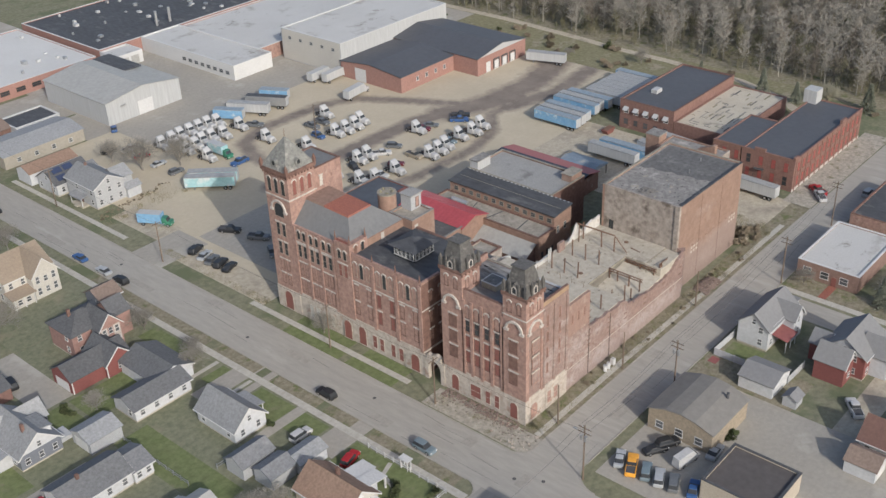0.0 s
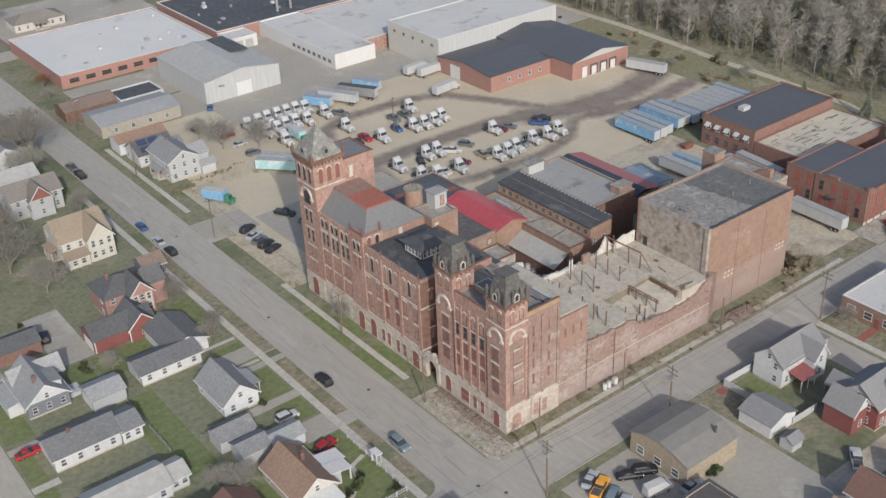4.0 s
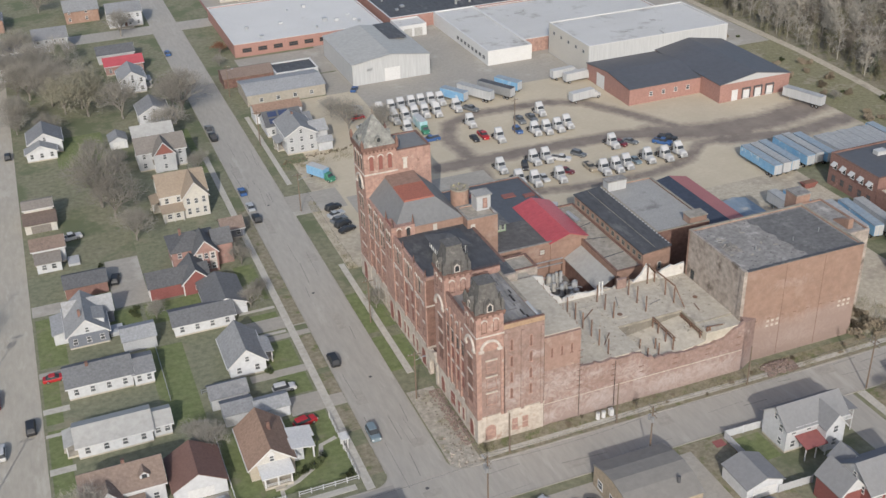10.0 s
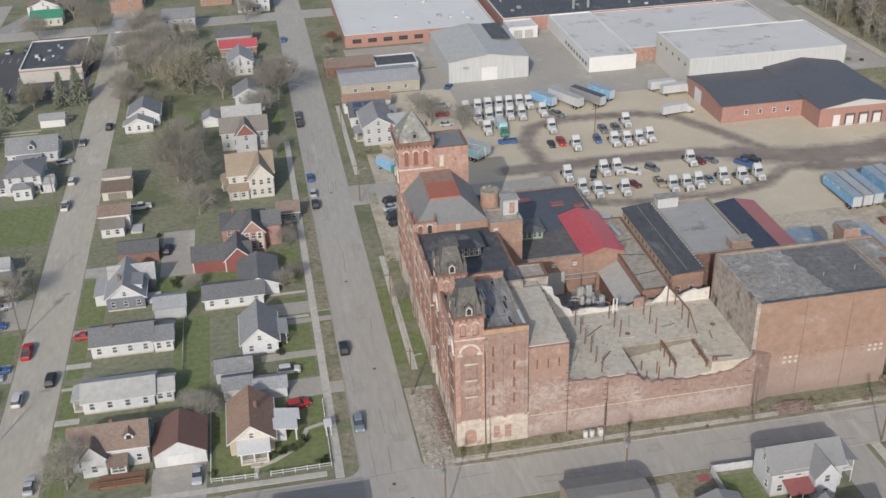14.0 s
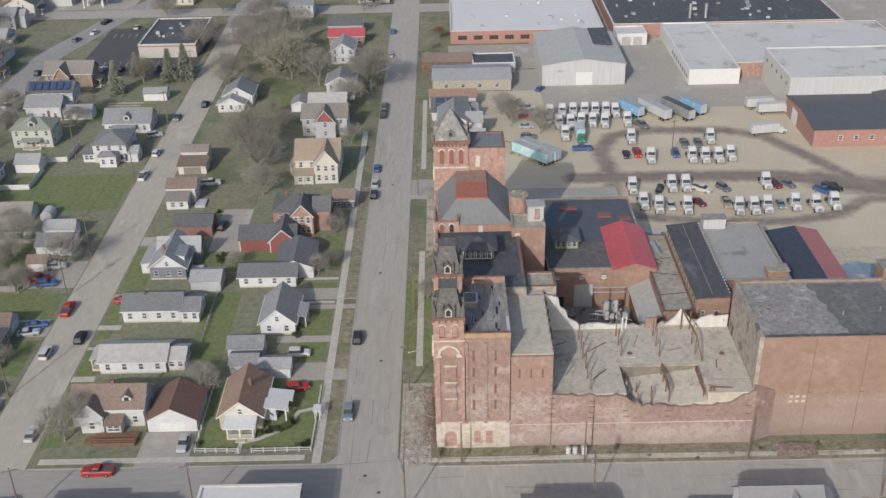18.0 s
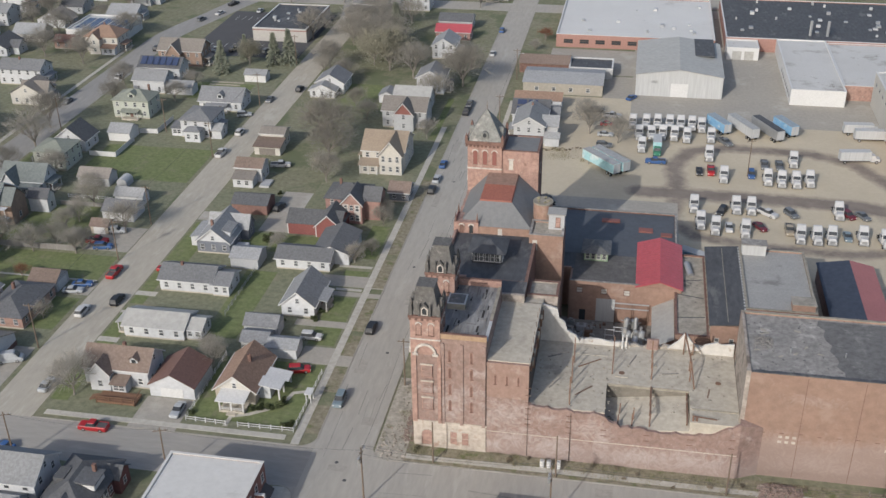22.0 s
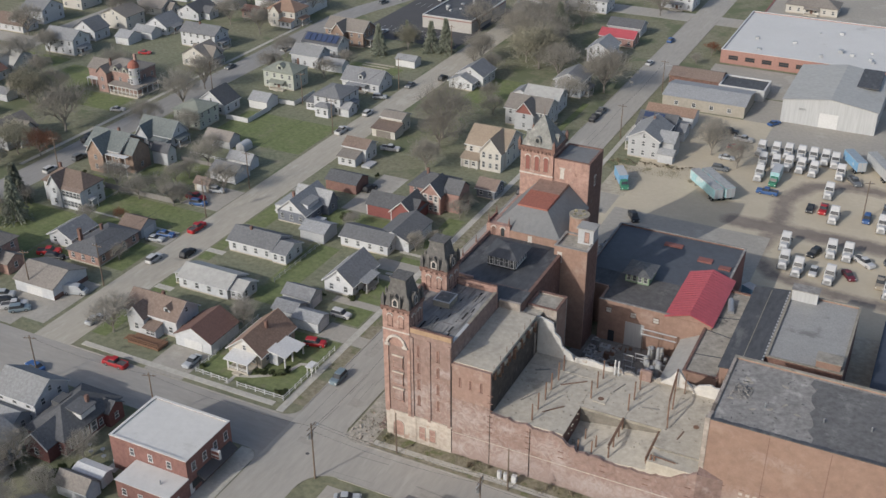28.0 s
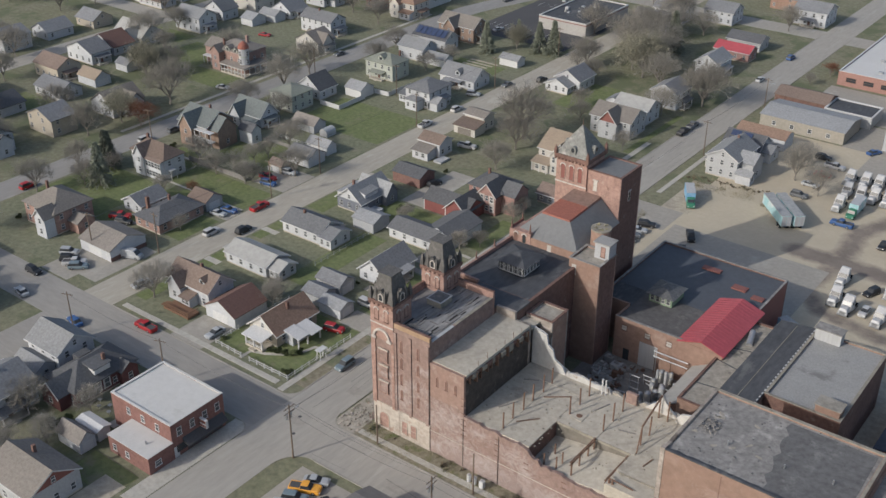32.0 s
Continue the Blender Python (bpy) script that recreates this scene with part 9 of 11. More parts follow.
for i in range(22):
    put_mesh("bay_line", stripe, bpy.data.objects["lot_far"], (-126 + (i % 11) * 2.8 + (i // 11) * 0.6, 216 + (i // 11) * 34, 0.02))

# ---- vehicles ----
def ring(x0, x1, w, z, c=0.18):
    """A rounded rectangle at height z, x along the vehicle."""
    h = w / 2
    return [(x0 + c, -h, z), (x1 - c, -h, z), (x1, -h + c, z), (x1, h - c, z), (x1 - c, h, z), (x0 + c, h, z), (x0, h - c, z), (x0, -h + c, z)]


def wheel_mesh(r, w):
    key = ("wheel", r, w)
    if key not in MESHES:
        bm = bmesh.new()
        tube(bm, (0, -w / 2, r), (0, w / 2, r), r, r, 14)
        n = len(bm.faces)
        tube(bm, (0, -w / 2 - 0.01, r), (0, w / 2 + 0.01, r), r * 0.6, r * 0.6, 10)
        for i, fc in enumerate(bm.faces):
            fc.material_index = int(i >= n)
        MESHES[key] = mesh_of(bm, "wheel", TYRE)
        MESHES[key].materials.append(CHROME)
    return MESHES[key]


def wheels(parent, spots, r=0.34, w=0.24):
    for x, y in spots:
        o = new("wheel", wheel_mesh(r, w))
        o.parent = parent
        o.location = (x, y, 0)


def lamps(parent, x0, x1, w, z):
    for sx, m, n in ((x1, LIGHT_W, "headlight"),):
        me = shared((n, round(w, 2)), n, lambda bm: box(bm, -0.06, -0.17, -0.08, 0.06, 0.17, 0.08), m)
        for sy in (-1, 1):
            o = new(n, me)
            o.parent = parent
            o.location = (sx, sy * (w / 2 - 0.24), z)


CARS = {}
CAR_WORDS = {"suv": "sport utility car", "sedan": "sedan car", "pickup": "pickup truck", "van": "panel van"}


def car(kind, paint, x, y, rz, z=0.06):
    key = (kind, paint)
    if key in CARS:
        return copy_thing(CARS[key], pose(x, y, z, 0, 0, rz))
    t = thing({"suv": "car", "sedan": "car", "pickup": "pickup_truck", "van": "van"}[kind], (x, y, z), "parked %s %s on the ground" % (paint.replace("_", " "), CAR_WORDS[kind]), "truck" if kind == "pickup" else "car", rz=rz)
    P = PAINTS[paint]
    L, W, hb, hr, ca, cb, ra, rb = {"suv": (4.7, 1.88, 1.02, 1.72, -2.25, 1.05, -1.95, 0.35), "sedan": (4.75, 1.82, 0.92, 1.45, -1.75, 0.95, -1.05, 0.15),
                                    "pickup": (5.8, 1.98, 1.12, 1.82, -0.75, 1.35, -0.55, 0.75), "van": (5.6, 2.0, 1.2, 2.35, -2.75, 2.1, -2.7, 1.2)}[kind]
    a, b = -L / 2, L / 2
    bm = bmesh.new()
    hull(bm, ring(a + 0.08, b - 0.06, W - 0.1, 0.22), ring(a, b, W, 0.5))
    hull(bm, ring(a, b, W, 0.5), ring(a + 0.04, b - 0.12, W - 0.06, hb - 0.1))
    hull(bm, ring(a + 0.04, b - 0.12, W - 0.06, hb - 0.1), ring(a + 0.1, b - 0.4, W - 0.2, hb))
    part("body", bm, P, t, local=True)
    bm = bmesh.new()
    hull(bm, ring(ca, cb, W - 0.16, hb - 0.02, 0.15), ring(ra, rb, W - 0.42, hr - 0.06, 0.15))
    part("cabin_glass", bm, P if kind == "van" else CAR_GLASS, t, "" if kind == "van" else "dark glass", local=True)
    bm = bmesh.new()
    hull(bm, ring(ra - 0.03, rb + 0.03, W - 0.4, hr - 0.07, 0.15), ring(ra + 0.06, rb - 0.06, W - 0.5, hr, 0.15))
    part("roof", bm, P, t, local=True)
    if kind == "van":
        bm = bmesh.new()
        hull(bm, [(1.32, -0.8, 2.2), (1.32, 0.8, 2.2), (2.02, 0.9, 1.3), (2.02, -0.9, 1.3)], [(1.4, -0.8, 2.25), (1.4, 0.8, 2.25), (2.1, 0.9, 1.35), (2.1, -0.9, 1.35)])
        part("windscreen", bm, GLASS, t, local=True)
    if kind == "pickup":
        part("cargo_bed", bx(a + 0.2, -W / 2 + 0.18, hb - 0.0, -0.85, W / 2 - 0.18, hb + 0.02), DARK_ASPH, t, "dark open load bed", local=True)
        for sy in (-1, 1):
            part("bed_rail", bx(a + 0.08, sy * (W / 2 - 0.12) - 0.06, hb, -0.8, sy * (W / 2 - 0.12) + 0.06, hb + 0.1), P, t, local=True)
    ax = L * 0.29
    wheels(t, [(sx * ax, sy * (W / 2 - 0.12)) for sx in (-1, 1) for sy in (-1, 1)], 0.36 if kind != "sedan" else 0.32)
    lamps(t, a + 0.02, b - 0.06, W, 0.72)
    CARS[key] = t
    return t


def tractor(x, y, rz, paint="white", z=0.06):
    key = ("tractor", paint)
    if key in CARS:
        return copy_thing(CARS[key], pose(x, y, z, 0, 0, rz))
    t = thing("semi_truck_tractor", (x, y, z), "parked %s semi truck tractor on gravel" % paint, "truck", "semi trucks in the yard", rz=rz)
    P = PAINTS[paint]
    bm = bmesh.new()
    for s in (-1, 1):
        box(bm, -3.4, s * 0.45 - 0.1, 0.75, 3.0, s * 0.45 + 0.1, 1.05)
    part("chassis", bm, DARK_ASPH, t, "black steel frame", local=True)
    bm = bmesh.new()
    hull(bm, ring(1.3, 3.5, 2.1, 0.7), ring(1.3, 3.4, 2.0, 1.5))
    hull(bm, ring(1.3, 3.4, 1.9, 1.5), ring(1.3, 3.1, 1.5, 1.95))
    part("hood", bm, P, t, local=True)
    bm = bmesh.new()
    hull(bm, ring(-0.9, 1.5, 2.4, 0.9), ring(-0.9, 1.35, 2.35, 2.1))
    hull(bm, ring(-0.9, 1.35, 2.35, 2.1), ring(-0.9, 0.85, 2.2, 2.9))
    part("cab", bm, P, t, local=True)
    bm = bmesh.new()
    hull(bm, ring(-0.95, 0.8, 2.2, 2.9), ring(-0.95, -0.3, 2.1, 3.75))
    part("roof_fairing", bm, P, t, local=True)
    bm = bmesh.new()
    hull(bm, [(1.42, -0.98, 2.1), (1.42, 0.98, 2.1), (0.96, 0.92, 2.82), (0.96, -0.92, 2.82)], [(1.36, -0.98, 2.1), (1.36, 0.98, 2.1), (0.9, 0.92, 2.82), (0.9, -0.92, 2.82)])
    part("windscreen", bm, GLASS, t, local=True)
    for s in (-1, 1):
        part("side_window", bx(0.1, s * 1.155 - 0.02, 2.1, 0.95, s * 1.155 + 0.02, 2.7), GLASS, t, local=True)
        part("fuel_tank", tube(bmesh.new(), (-0.9, s * 1.0, 0.75), (0.7, s * 1.0, 0.75), 0.32, n=10), STEEL, t, local=True)
    part("grille", bx(3.46, -0.55, 0.8, 3.54, 0.55, 1.55), STEEL, t, local=True)
    part("bumper", bx(3.4, -1.1, 0.4, 3.65, 1.1, 0.72), STEEL, t, local=True)
    part("fifth_wheel", bx(-2.6, -0.45, 1.05, -1.7, 0.45, 1.2), RUST, t, local=True)
    wheels(t, [(2.5, s * 0.98) for s in (-1, 1)] + [(xx, s * 0.95) for xx in (-1.6, -2.85) for s in (-1, 1)], 0.5, 0.42)
    lamps(t, -3.4, 3.45, 2.2, 1.0)
    CARS[key] = t
    return t


BLUE_RF = mat("dusty_blue_trailer_roof", (0.225, 0.285, 0.34), (0.30, 0.33, 0.35), big=0.3, fine=1.0, rough=0.6, grain=0.18)
GREY_RF = mat("dusty_grey_trailer_roof", (0.335, 0.342, 0.342), (0.285, 0.29, 0.288), big=0.3, fine=1.0, rough=0.6, grain=0.16)


def trailer(x, y, rz, m, label, L=15.2, z=0.06, top=None):
    key = ("trailer", m.name, L)
    if key in CARS:
        return copy_thing(CARS[key], pose(x, y, z, 0, 0, rz))
    t = thing("semi_trailer", (x, y, z), label, "trailer", "trailers in the yard", rz=rz)
    a, b = -L / 2, L / 2
    part("box", bx(a, -1.28, 1.15, b, 1.28, 3.95), m, t, local=True)
    part("roof", bx(a + 0.05, -1.24, 3.95, b - 0.05, 1.24, 4.0), top or (BLUE_RF if m is BLUE_W else GREY_RF), t, local=True)
    for s in (-1, 1):
        part("top_rail", bx(a, s * 1.29 - 0.03, 3.8, b, s * 1.29 + 0.03, 3.98), STEEL, t, local=True)
        part("landing_leg", bx(b - 2.6, s * 0.8 - 0.08, 0, b - 2.4, s * 0.8 + 0.08, 1.15), STEEL, t, local=True)
        part("rear_door", bx(a - 0.04, s * 0.63 - 0.58, 1.2, a, s * 0.63 + 0.58, 3.85), METAL_W, t, local=True)
    wheels(t, [(a + xx, s * 1.0) for xx in (1.4, 2.7) for s in (-1, 1)], 0.5, 0.5)
    CARS[key] = t
    return t


def box_truck(x, y, rz, box_m, cab, label, z=0.06, L=6.4):
    key = ("box", box_m.name, cab.name, L)
    if key in CARS:
        return copy_thing(CARS[key], pose(x, y, z, 0, 0, rz))
    t = thing("box_truck", (x, y, z), label, "truck", rz=rz)
    part("chassis", bx(-L / 2, -0.5, 0.6, L / 2 + 2.4, 0.5, 0.9), DARK_ASPH, t, local=True)
    part("box", bx(-L / 2, -1.2, 0.95, L / 2, 1.2, 3.5), box_m, t, local=True)
    part("box_roof", bx(-L / 2 + 0.04, -1.16, 3.5, L / 2 - 0.04, 1.16, 3.55), METAL_W, t, local=True)
    bm = bmesh.new()
    hull(bm, ring(L / 2 + 0.05, L / 2 + 2.7, 2.1, 0.5), ring(L / 2 + 0.05, L / 2 + 2.6, 2.1, 1.5))
    hull(bm, ring(L / 2 + 0.05, L / 2 + 1.7, 2.1, 1.5), ring(L / 2 + 0.05, L / 2 + 1.3, 1.9, 2.4))
    part("cab", bm, cab, t, local=True)
    bm = bmesh.new()
    e = L / 2
    hull(bm, [(e + 1.72, -0.9, 1.55), (e + 1.72, 0.9, 1.55), (e + 1.36, 0.85, 2.3), (e + 1.36, -0.85, 2.3)], [(e + 1.66, -0.9, 1.55), (e + 1.66, 0.9, 1.55), (e + 1.3, 0.85, 2.3), (e + 1.3, -0.85, 2.3)])
    part("windscreen", bm, GLASS, t, local=True)
    wheels(t, [(xx, s * 0.95) for xx in (-L / 2 + 1.4, L / 2 + 1.7) for s in (-1, 1)], 0.45, 0.35)
    lamps(t, -L / 2, e + 2.66, 2.0, 0.9)
    CARS[key] = t
    return t


S_, N_, E_, W_ = 270, 90, 0, 180
for i, (x, y) in enumerate(((35, 160), (39, 160.5), (42.4, 161), (46, 161), (49.3, 161), (52.6, 161), (55.4, 160), (37, 151.5), (40.6, 151.5), (44, 152.5), (47.4, 152.5), (51, 151.5), (58, 152.5), (38, 142.5))):
    tractor(x, y, S_ + (i * 37 % 9 - 4))
for x, y in ((57, 139), (60.4, 125), (72, 125), (75.6, 124.4), (79.3, 124.4), (83, 125.6), (80, 138)):
    tractor(x, y, S_ + (int(x) % 5 - 2))
for x, y in ((52, 105.5), (53.4, 96.4), (57, 94), (62.6, 106.4), (66.4, 106.4), (64.2, 93.4), (77.2, 92.4), (81, 92.4), (84.6, 93), (92, 94), (88, 107), (97, 93), (102, 94)):
    tractor(x, y, S_ + (int(x) % 7 - 3))
box_truck(42.4, 143, S_, TEAL, GREEN_P, "blue-printed box truck with green cab")
box_truck(4.6, 123.0, 300, BLUE_W, GREEN_P, "blue-printed box truck with green cab")
trailer(60.5, 160, 120, BLUE_W, "faded blue printed box trailer parked on gravel", 9.5)
trailer(67.5, 159, 118, METAL_W, "plain white box trailer parked on gravel", 13.6)
trailer(74.6, 158.5, 118, STEEL, "grey open-sided trailer parked on gravel", 13.6, top=ROOF_D)
trailer(80, 161, 118, BLUE_W, "faded blue printed box trailer parked on gravel", 9.5)
trailer(27.0, 127.0, 132, TEAL, "teal printed box trailer parked on gravel", 13.6)
trailer(29.6, 129.0, 132, TEAL, "teal printed box trailer parked on gravel", 13.6)
for x, y, w in ((117.2, 76.6, BLUE_W), (120.3, 76.8, METAL_W), (123.4, 77.2, BLUE_W), (129.0, 78.0, BLUE_W), (132.2, 78.4, METAL_W), (135.3, 77.4, BLUE_W), (139.4, 73.4, METAL_W), (142.1, 73.6, METAL_W), (144.8, 73.2, METAL_W), (147.5, 73.6, METAL_W), (150.2, 73.3, METAL_W), (152.9, 73.5, METAL_W), (155.6, 73.2, METAL_W), (158.6, 74.6, BLUE_W)):
    trailer(x, y, 90, w, "faded blue box trailer in a close row" if w is BLUE_W else "white box trailer with grey roof", 15.2)
for i, x in enumerate((106.5, 110.4, 114.6, 118.4, 122.4)):
    trailer(x, 50 - i * 1.2 if x < 113 else 36.5 + (5 - i), 90 if x < 113 else 84, (METAL_W, BLUE_W)[i % 2], "white box trailer with grey roof" if i % 2 == 0 else "faded blue box trailer in a close row", 15.2)
sk_ = thing("red_skip", (121.5, 61.5, 0.03), "rusty red open scrap skip on gravel", "skip")
bm = bmesh.new()
hull(bm, [(120.2, 60.6, 0.005), (122.8, 60.6, 0.005), (122.8, 62.4, 0.005), (120.2, 62.4, 0.005)], [(119.3, 60.4, 1.4), (123.7, 60.4, 1.4), (123.7, 62.6, 1.4), (119.3, 62.6, 1.4)])
part("hopper", bm, RED_PAINT, sk_)
part("load", bx(119.8, 60.7, 1.4, 123.2, 62.3, 1.55), RUST, sk_)
bsd = thing("blue_roofed_shed", (94, 52, 0), "low open shed with faded blue metal roof", "shed")
for x, y in ((91.2, 47.2), (98.8, 47.2), (91.2, 57.8), (98.8, 57.8)):
    part("post", bx(x - 0.1, y - 0.1, 0, x + 0.1, y + 0.1, 3.0), WOOD_P, bsd)
part("roof", prism_y(bmesh.new(), [(90.8, 2.9), (99.2, 2.9), (99.2, 3.05), (95.0, 4.0), (90.8, 3.05)], 46.8, 58.2), mat("faded_blue_metal", (0.17, 0.225, 0.285), (0.24, 0.27, 0.30), big=0.3, fine=1.0, rough=0.5, stain=(0.33, 0.33, 0.32), stain_at=0.58, stain_scale=0.3), bsd)
trailer(111.0, 11.2, 88, METAL_W, "white box trailer with grey roof", 15.2)
trailer(157.8, 110.2, 109, METAL_W, "plain white box trailer parked on gravel", 13.6)
box_truck(97, 142, 8, METAL_W, PAINTS["white"], "grey box truck with white cab", L=8.5)
box_truck(101, 163, 4, METAL_W, PAINTS["white"], "grey box truck with white cab", L=8.5)
box_truck(103.5, 158.5, 4, METAL_W, PAINTS["white"], "grey box truck with white cab", L=8.5)
box_truck(51, 75.8, 330, BLUE_W, PAINTS["white"], "blue-printed box truck with white cab")
for k, p, x, y, r in (("suv", "black", 23.6, 170.5, E_), ("pickup", "white", 28.4, 166.2, E_), ("sedan", "red", 27.5, 159.2, E_), ("sedan", "silver", 27.1, 150.9, E_), ("suv", "grey", 27.1, 142.6, E_), ("sedan", "black", 54, 128, S_), ("pickup", "red", 57.2, 129, S_), ("suv", "blue", 68, 128, S_), ("pickup", "grey", 72, 135, S_), ("pickup", "grey", 76, 135, S_),
                      ("suv", "black", 59, 104, 250), ("sedan", "white", 60.4, 95, S_), ("pickup", "white", 70.4, 104.4, 320), ("sedan", "maroon", 68, 96.5, 300), ("suv", "grey", 76.3, 105, 300),
                      ("pickup", "tan", 75, 96, S_), ("suv", "maroon", 90.4, 106.4, 300), ("sedan", "grey", 94, 106.4, 300), ("sedan", "teal_grey", 88.6, 94.4, S_), ("pickup", "blue", 102, 102, 310), ("pickup", "black", 105, 104, 310),
                      ("pickup", "blue", 42, 133, W_), ("pickup", "grey", 62, 150, 300), ("sedan", "blue", 34, 183, 60)):
    car(k, p, x, y, r)
for k, p, x, y, r in (("suv", "black", -16.9, 35.9, N_), ("suv", "teal_grey", -16.9, 10.2, S_), ("suv", "black", -17, 105, N_), ("sedan", "silver", -17, 112, N_), ("sedan", "blue", -17, 122, N_),
                      ("pickup", "black", -17, 163, N_), ("pickup", "grey", -17, 169.5, N_), ("suv", "blue", -17.1, 249, N_), ("sedan", "white", -16.8, 221, N_)):
    car(k, p, x, y, r, 0.04)
for k, p, x, y, r in (("suv", "black", 2.8, 102.5, 20), ("sedan", "silver", 2.4, 98.6, 20), ("sedan", "grey", 2.2, 95.4, 20), ("suv", "black", 2.4, 92.5, 20), ("sedan", "black", 2.6, 89.4, 20),
                      ("pickup", "black", 14.4, 103.6, 300), ("pickup", "grey", 16.5, 95, 300), ("suv", "grey", 13.4, 86.4, 240)):
    car(k, p, x, y, r, 0.05)
for k, p, x, y, r in (("pickup", "red", -82.2, 49.6, N_), ("suv", "black", -76, 38, N_), ("suv", "white", -81.6, 32.4, N_), ("sedan", "silver", -75.6, 5.6, N_), ("pickup", "white", -82.4, 120, N_), ("suv", "white", -82.4, 136, N_),
                      ("suv", "black", -75.4, 175, N_), ("sedan", "grey", -82.2, 164, S_), ("sedan", "white", -141.4, 178, N_), ("suv", "black", -141.0, 209, N_),
                      ("sedan", "grey", -147.8, 153, S_), ("suv", "black", -148.0, 82, S_), ("suv", "white", -141.2, 60, N_), ("sedan", "white", -155.6, 104, 20), ("suv", "red", -141.0, 20, N_), ("suv", "grey", -138.6, 247, 77), ("sedan", "white", -134.2, 256, 255), ("pickup", "black", -133.4, 270, 70), ("suv", "black", -146.4, 81, N_)):
    car(k, p, x, y, r, 0.028)
for k, p, x, y, r in (("sedan", "silver", -87.9, 40.4, 10), ("sedan", "blue", -87.1, 43.4, 10), ("pickup", "red", -93.4, 63.6, E_), ("suv", "silver", -91.0, 69.4, 10), ("suv", "blue", -90.6, 61.0, 10),
                      ("suv", "silver", -101.0, 4.6, 30), ("suv", "black", -98.2, 2.6, 40), ("pickup", "white", -95.6, 2.2, 40), ("suv", "teal_grey", -93.4, 1.6, 40), ("van", "silver", -87.6, 12.5, 20),
                      ("suv", "white", -28.6, 30.6, E_), ("suv", "red", -27.6, 18.6, 15), ("sedan", "silver", -46.6, 2.0, S_), ("suv", "black", -54.5, 88.5, 80)):
    car(k, p, x, y, r, 0.055)
for k, p, x, y, r in (("suv", "black", -103.4, 22.5, 20), ("pickup", "red", -106.6, 24, 30), ("sedan", "red", -70.6, 53, E_), ("pickup", "white", -62.5, 114.5, 10), ("sedan", "white", -39.5, -45, 330), ("pickup", "black", -138.4, 84, 20), ("suv", "grey", -140, 70, N_),
                      ("sedan", "red", -185, 152, 20), ("suv", "white", -228.9, 170, N_), ("suv", "silver", -86, 150, 20)):
    car(k, p, x, y, r, 0.045 if x != -70.6 else 0.04)
car("pickup", "red", -60.2, -5.4, W_, 0.04)
car("suv", "black", -100, -6.0, E_, 0.04)
car("sedan", "silver", -94, -13.2, 170, 0.04)
car("sedan", "blue", -74, -13.4, 170, 0.04)
for k, p, x, y, r in (("sedan", "silver", 0, -19, 25), ("pickup", "orange", -0.2, -21.6, 25), ("suv", "teal_grey", 0, -24.4, 25), ("suv", "silver", 0, -27, 25), ("suv", "grey", 0.4, -29.6, 25), ("sedan", "black", 6, -22.6, 330), ("suv", "black", 9, -23.4, 330),
                      ("van", "white", 7, -28.2, 350), ("sedan", "silver", 12, -31.2, 5), ("sedan", "blue", 1.2, -33, 20)):
    car(k, p, x + 2.6, y, r, 0.03)
car("pickup", "white", 41.5, -45.5, 40, 0.06)
car("pickup", "white", 119, -4.4, 40, 0.04)
car("pickup", "red", 121.6, -2.6, 60, 0.08)
car("suv", "silver", 128, -13.2, E_, 0.04)
for i in range(8):
    car(("sedan", "suv")[i % 2], ("silver", "black", "silver", "grey")[i % 4], -119 + (i % 4) * 6.5, 212 + 50 * (i // 4), 90 if i % 3 else 80, 0.03)


# ---- trees ----
def tube_np(V, F, p, q, r0, r1, n):
    d = (q - p).normalized()
    u = d.orthogonal().normalized()
    w = d.cross(u)
    k = len(V)
    for c, r in ((p, r0), (q, r1)):
        for i in range(n):
            a = 2 * math.pi * i / n
            V.append(c + (u * math.cos(a) + w * math.sin(a)) * r)
    for i in range(n):
        j = (i + 1) % n
        F.append((k + i, k + j, k + n + j, k + n + i))


def blade(V, F, p, q, w, rr):
    d = (q - p)
    s = d.cross(Vector((rr.uniform(-1, 1), rr.uniform(-1, 1), rr.uniform(-1, 1)))).normalized() * w
    k = len(V)
    V.extend((p - s, p + s, q))
    F.append((k, k + 1, k + 2))


def grow(rr, TV, TF, CV, CF, p, d, L, r, depth, top, fan):
    mid = p + d * L * 0.5 + Vector((rr.gauss(0, 1), rr.gauss(0, 1), 0)) * L * 0.05
    q = p + d * L
    if depth <= 2:
        tube_np(TV, TF, p, mid, r, r * 0.82, 6 if depth == 0 else 4)
        tube_np(TV, TF, mid, q, r * 0.82, r * 0.62, 6 if depth == 0 else 4)
    else:
        tube_np(CV, CF, p, q, r, r * 0.5, 3)
    if depth == top:
        for _ in range(12):
            e = (d + Vector((rr.gauss(0, 0.75), rr.gauss(0, 0.75), rr.gauss(0.2, 0.6)))).normalized()
            s = p + d * L * rr.uniform(0.15, 1.0)
            blade(CV, CF, s, s + e * L * rr.uniform(0.7, 1.6), 0.017, rr)
        return
    n = fan[depth]
    for i in range(n):
        a = 2 * math.pi * (i + rr.random() * 0.6) / n
        u = d.orthogonal().normalized()
        w = d.cross(u)
        spread = rr.uniform(0.45, 0.95) if depth else rr.uniform(0.3, 1.0)
        e = (d + (u * math.cos(a) + w * math.sin(a)) * spread + Vector((0, 0, 0.12))).normalized()
        s = p + (q - p) * (rr.uniform(0.55, 1.0) if depth else rr.uniform(0.7, 1.0))
        grow(rr, TV, TF, CV, CF, s, e, L * rr.uniform(0.62, 0.84) if depth else rr.uniform(2.5, 3.5), r * (0.52 if depth else 0.6), depth + 1, top, fan)


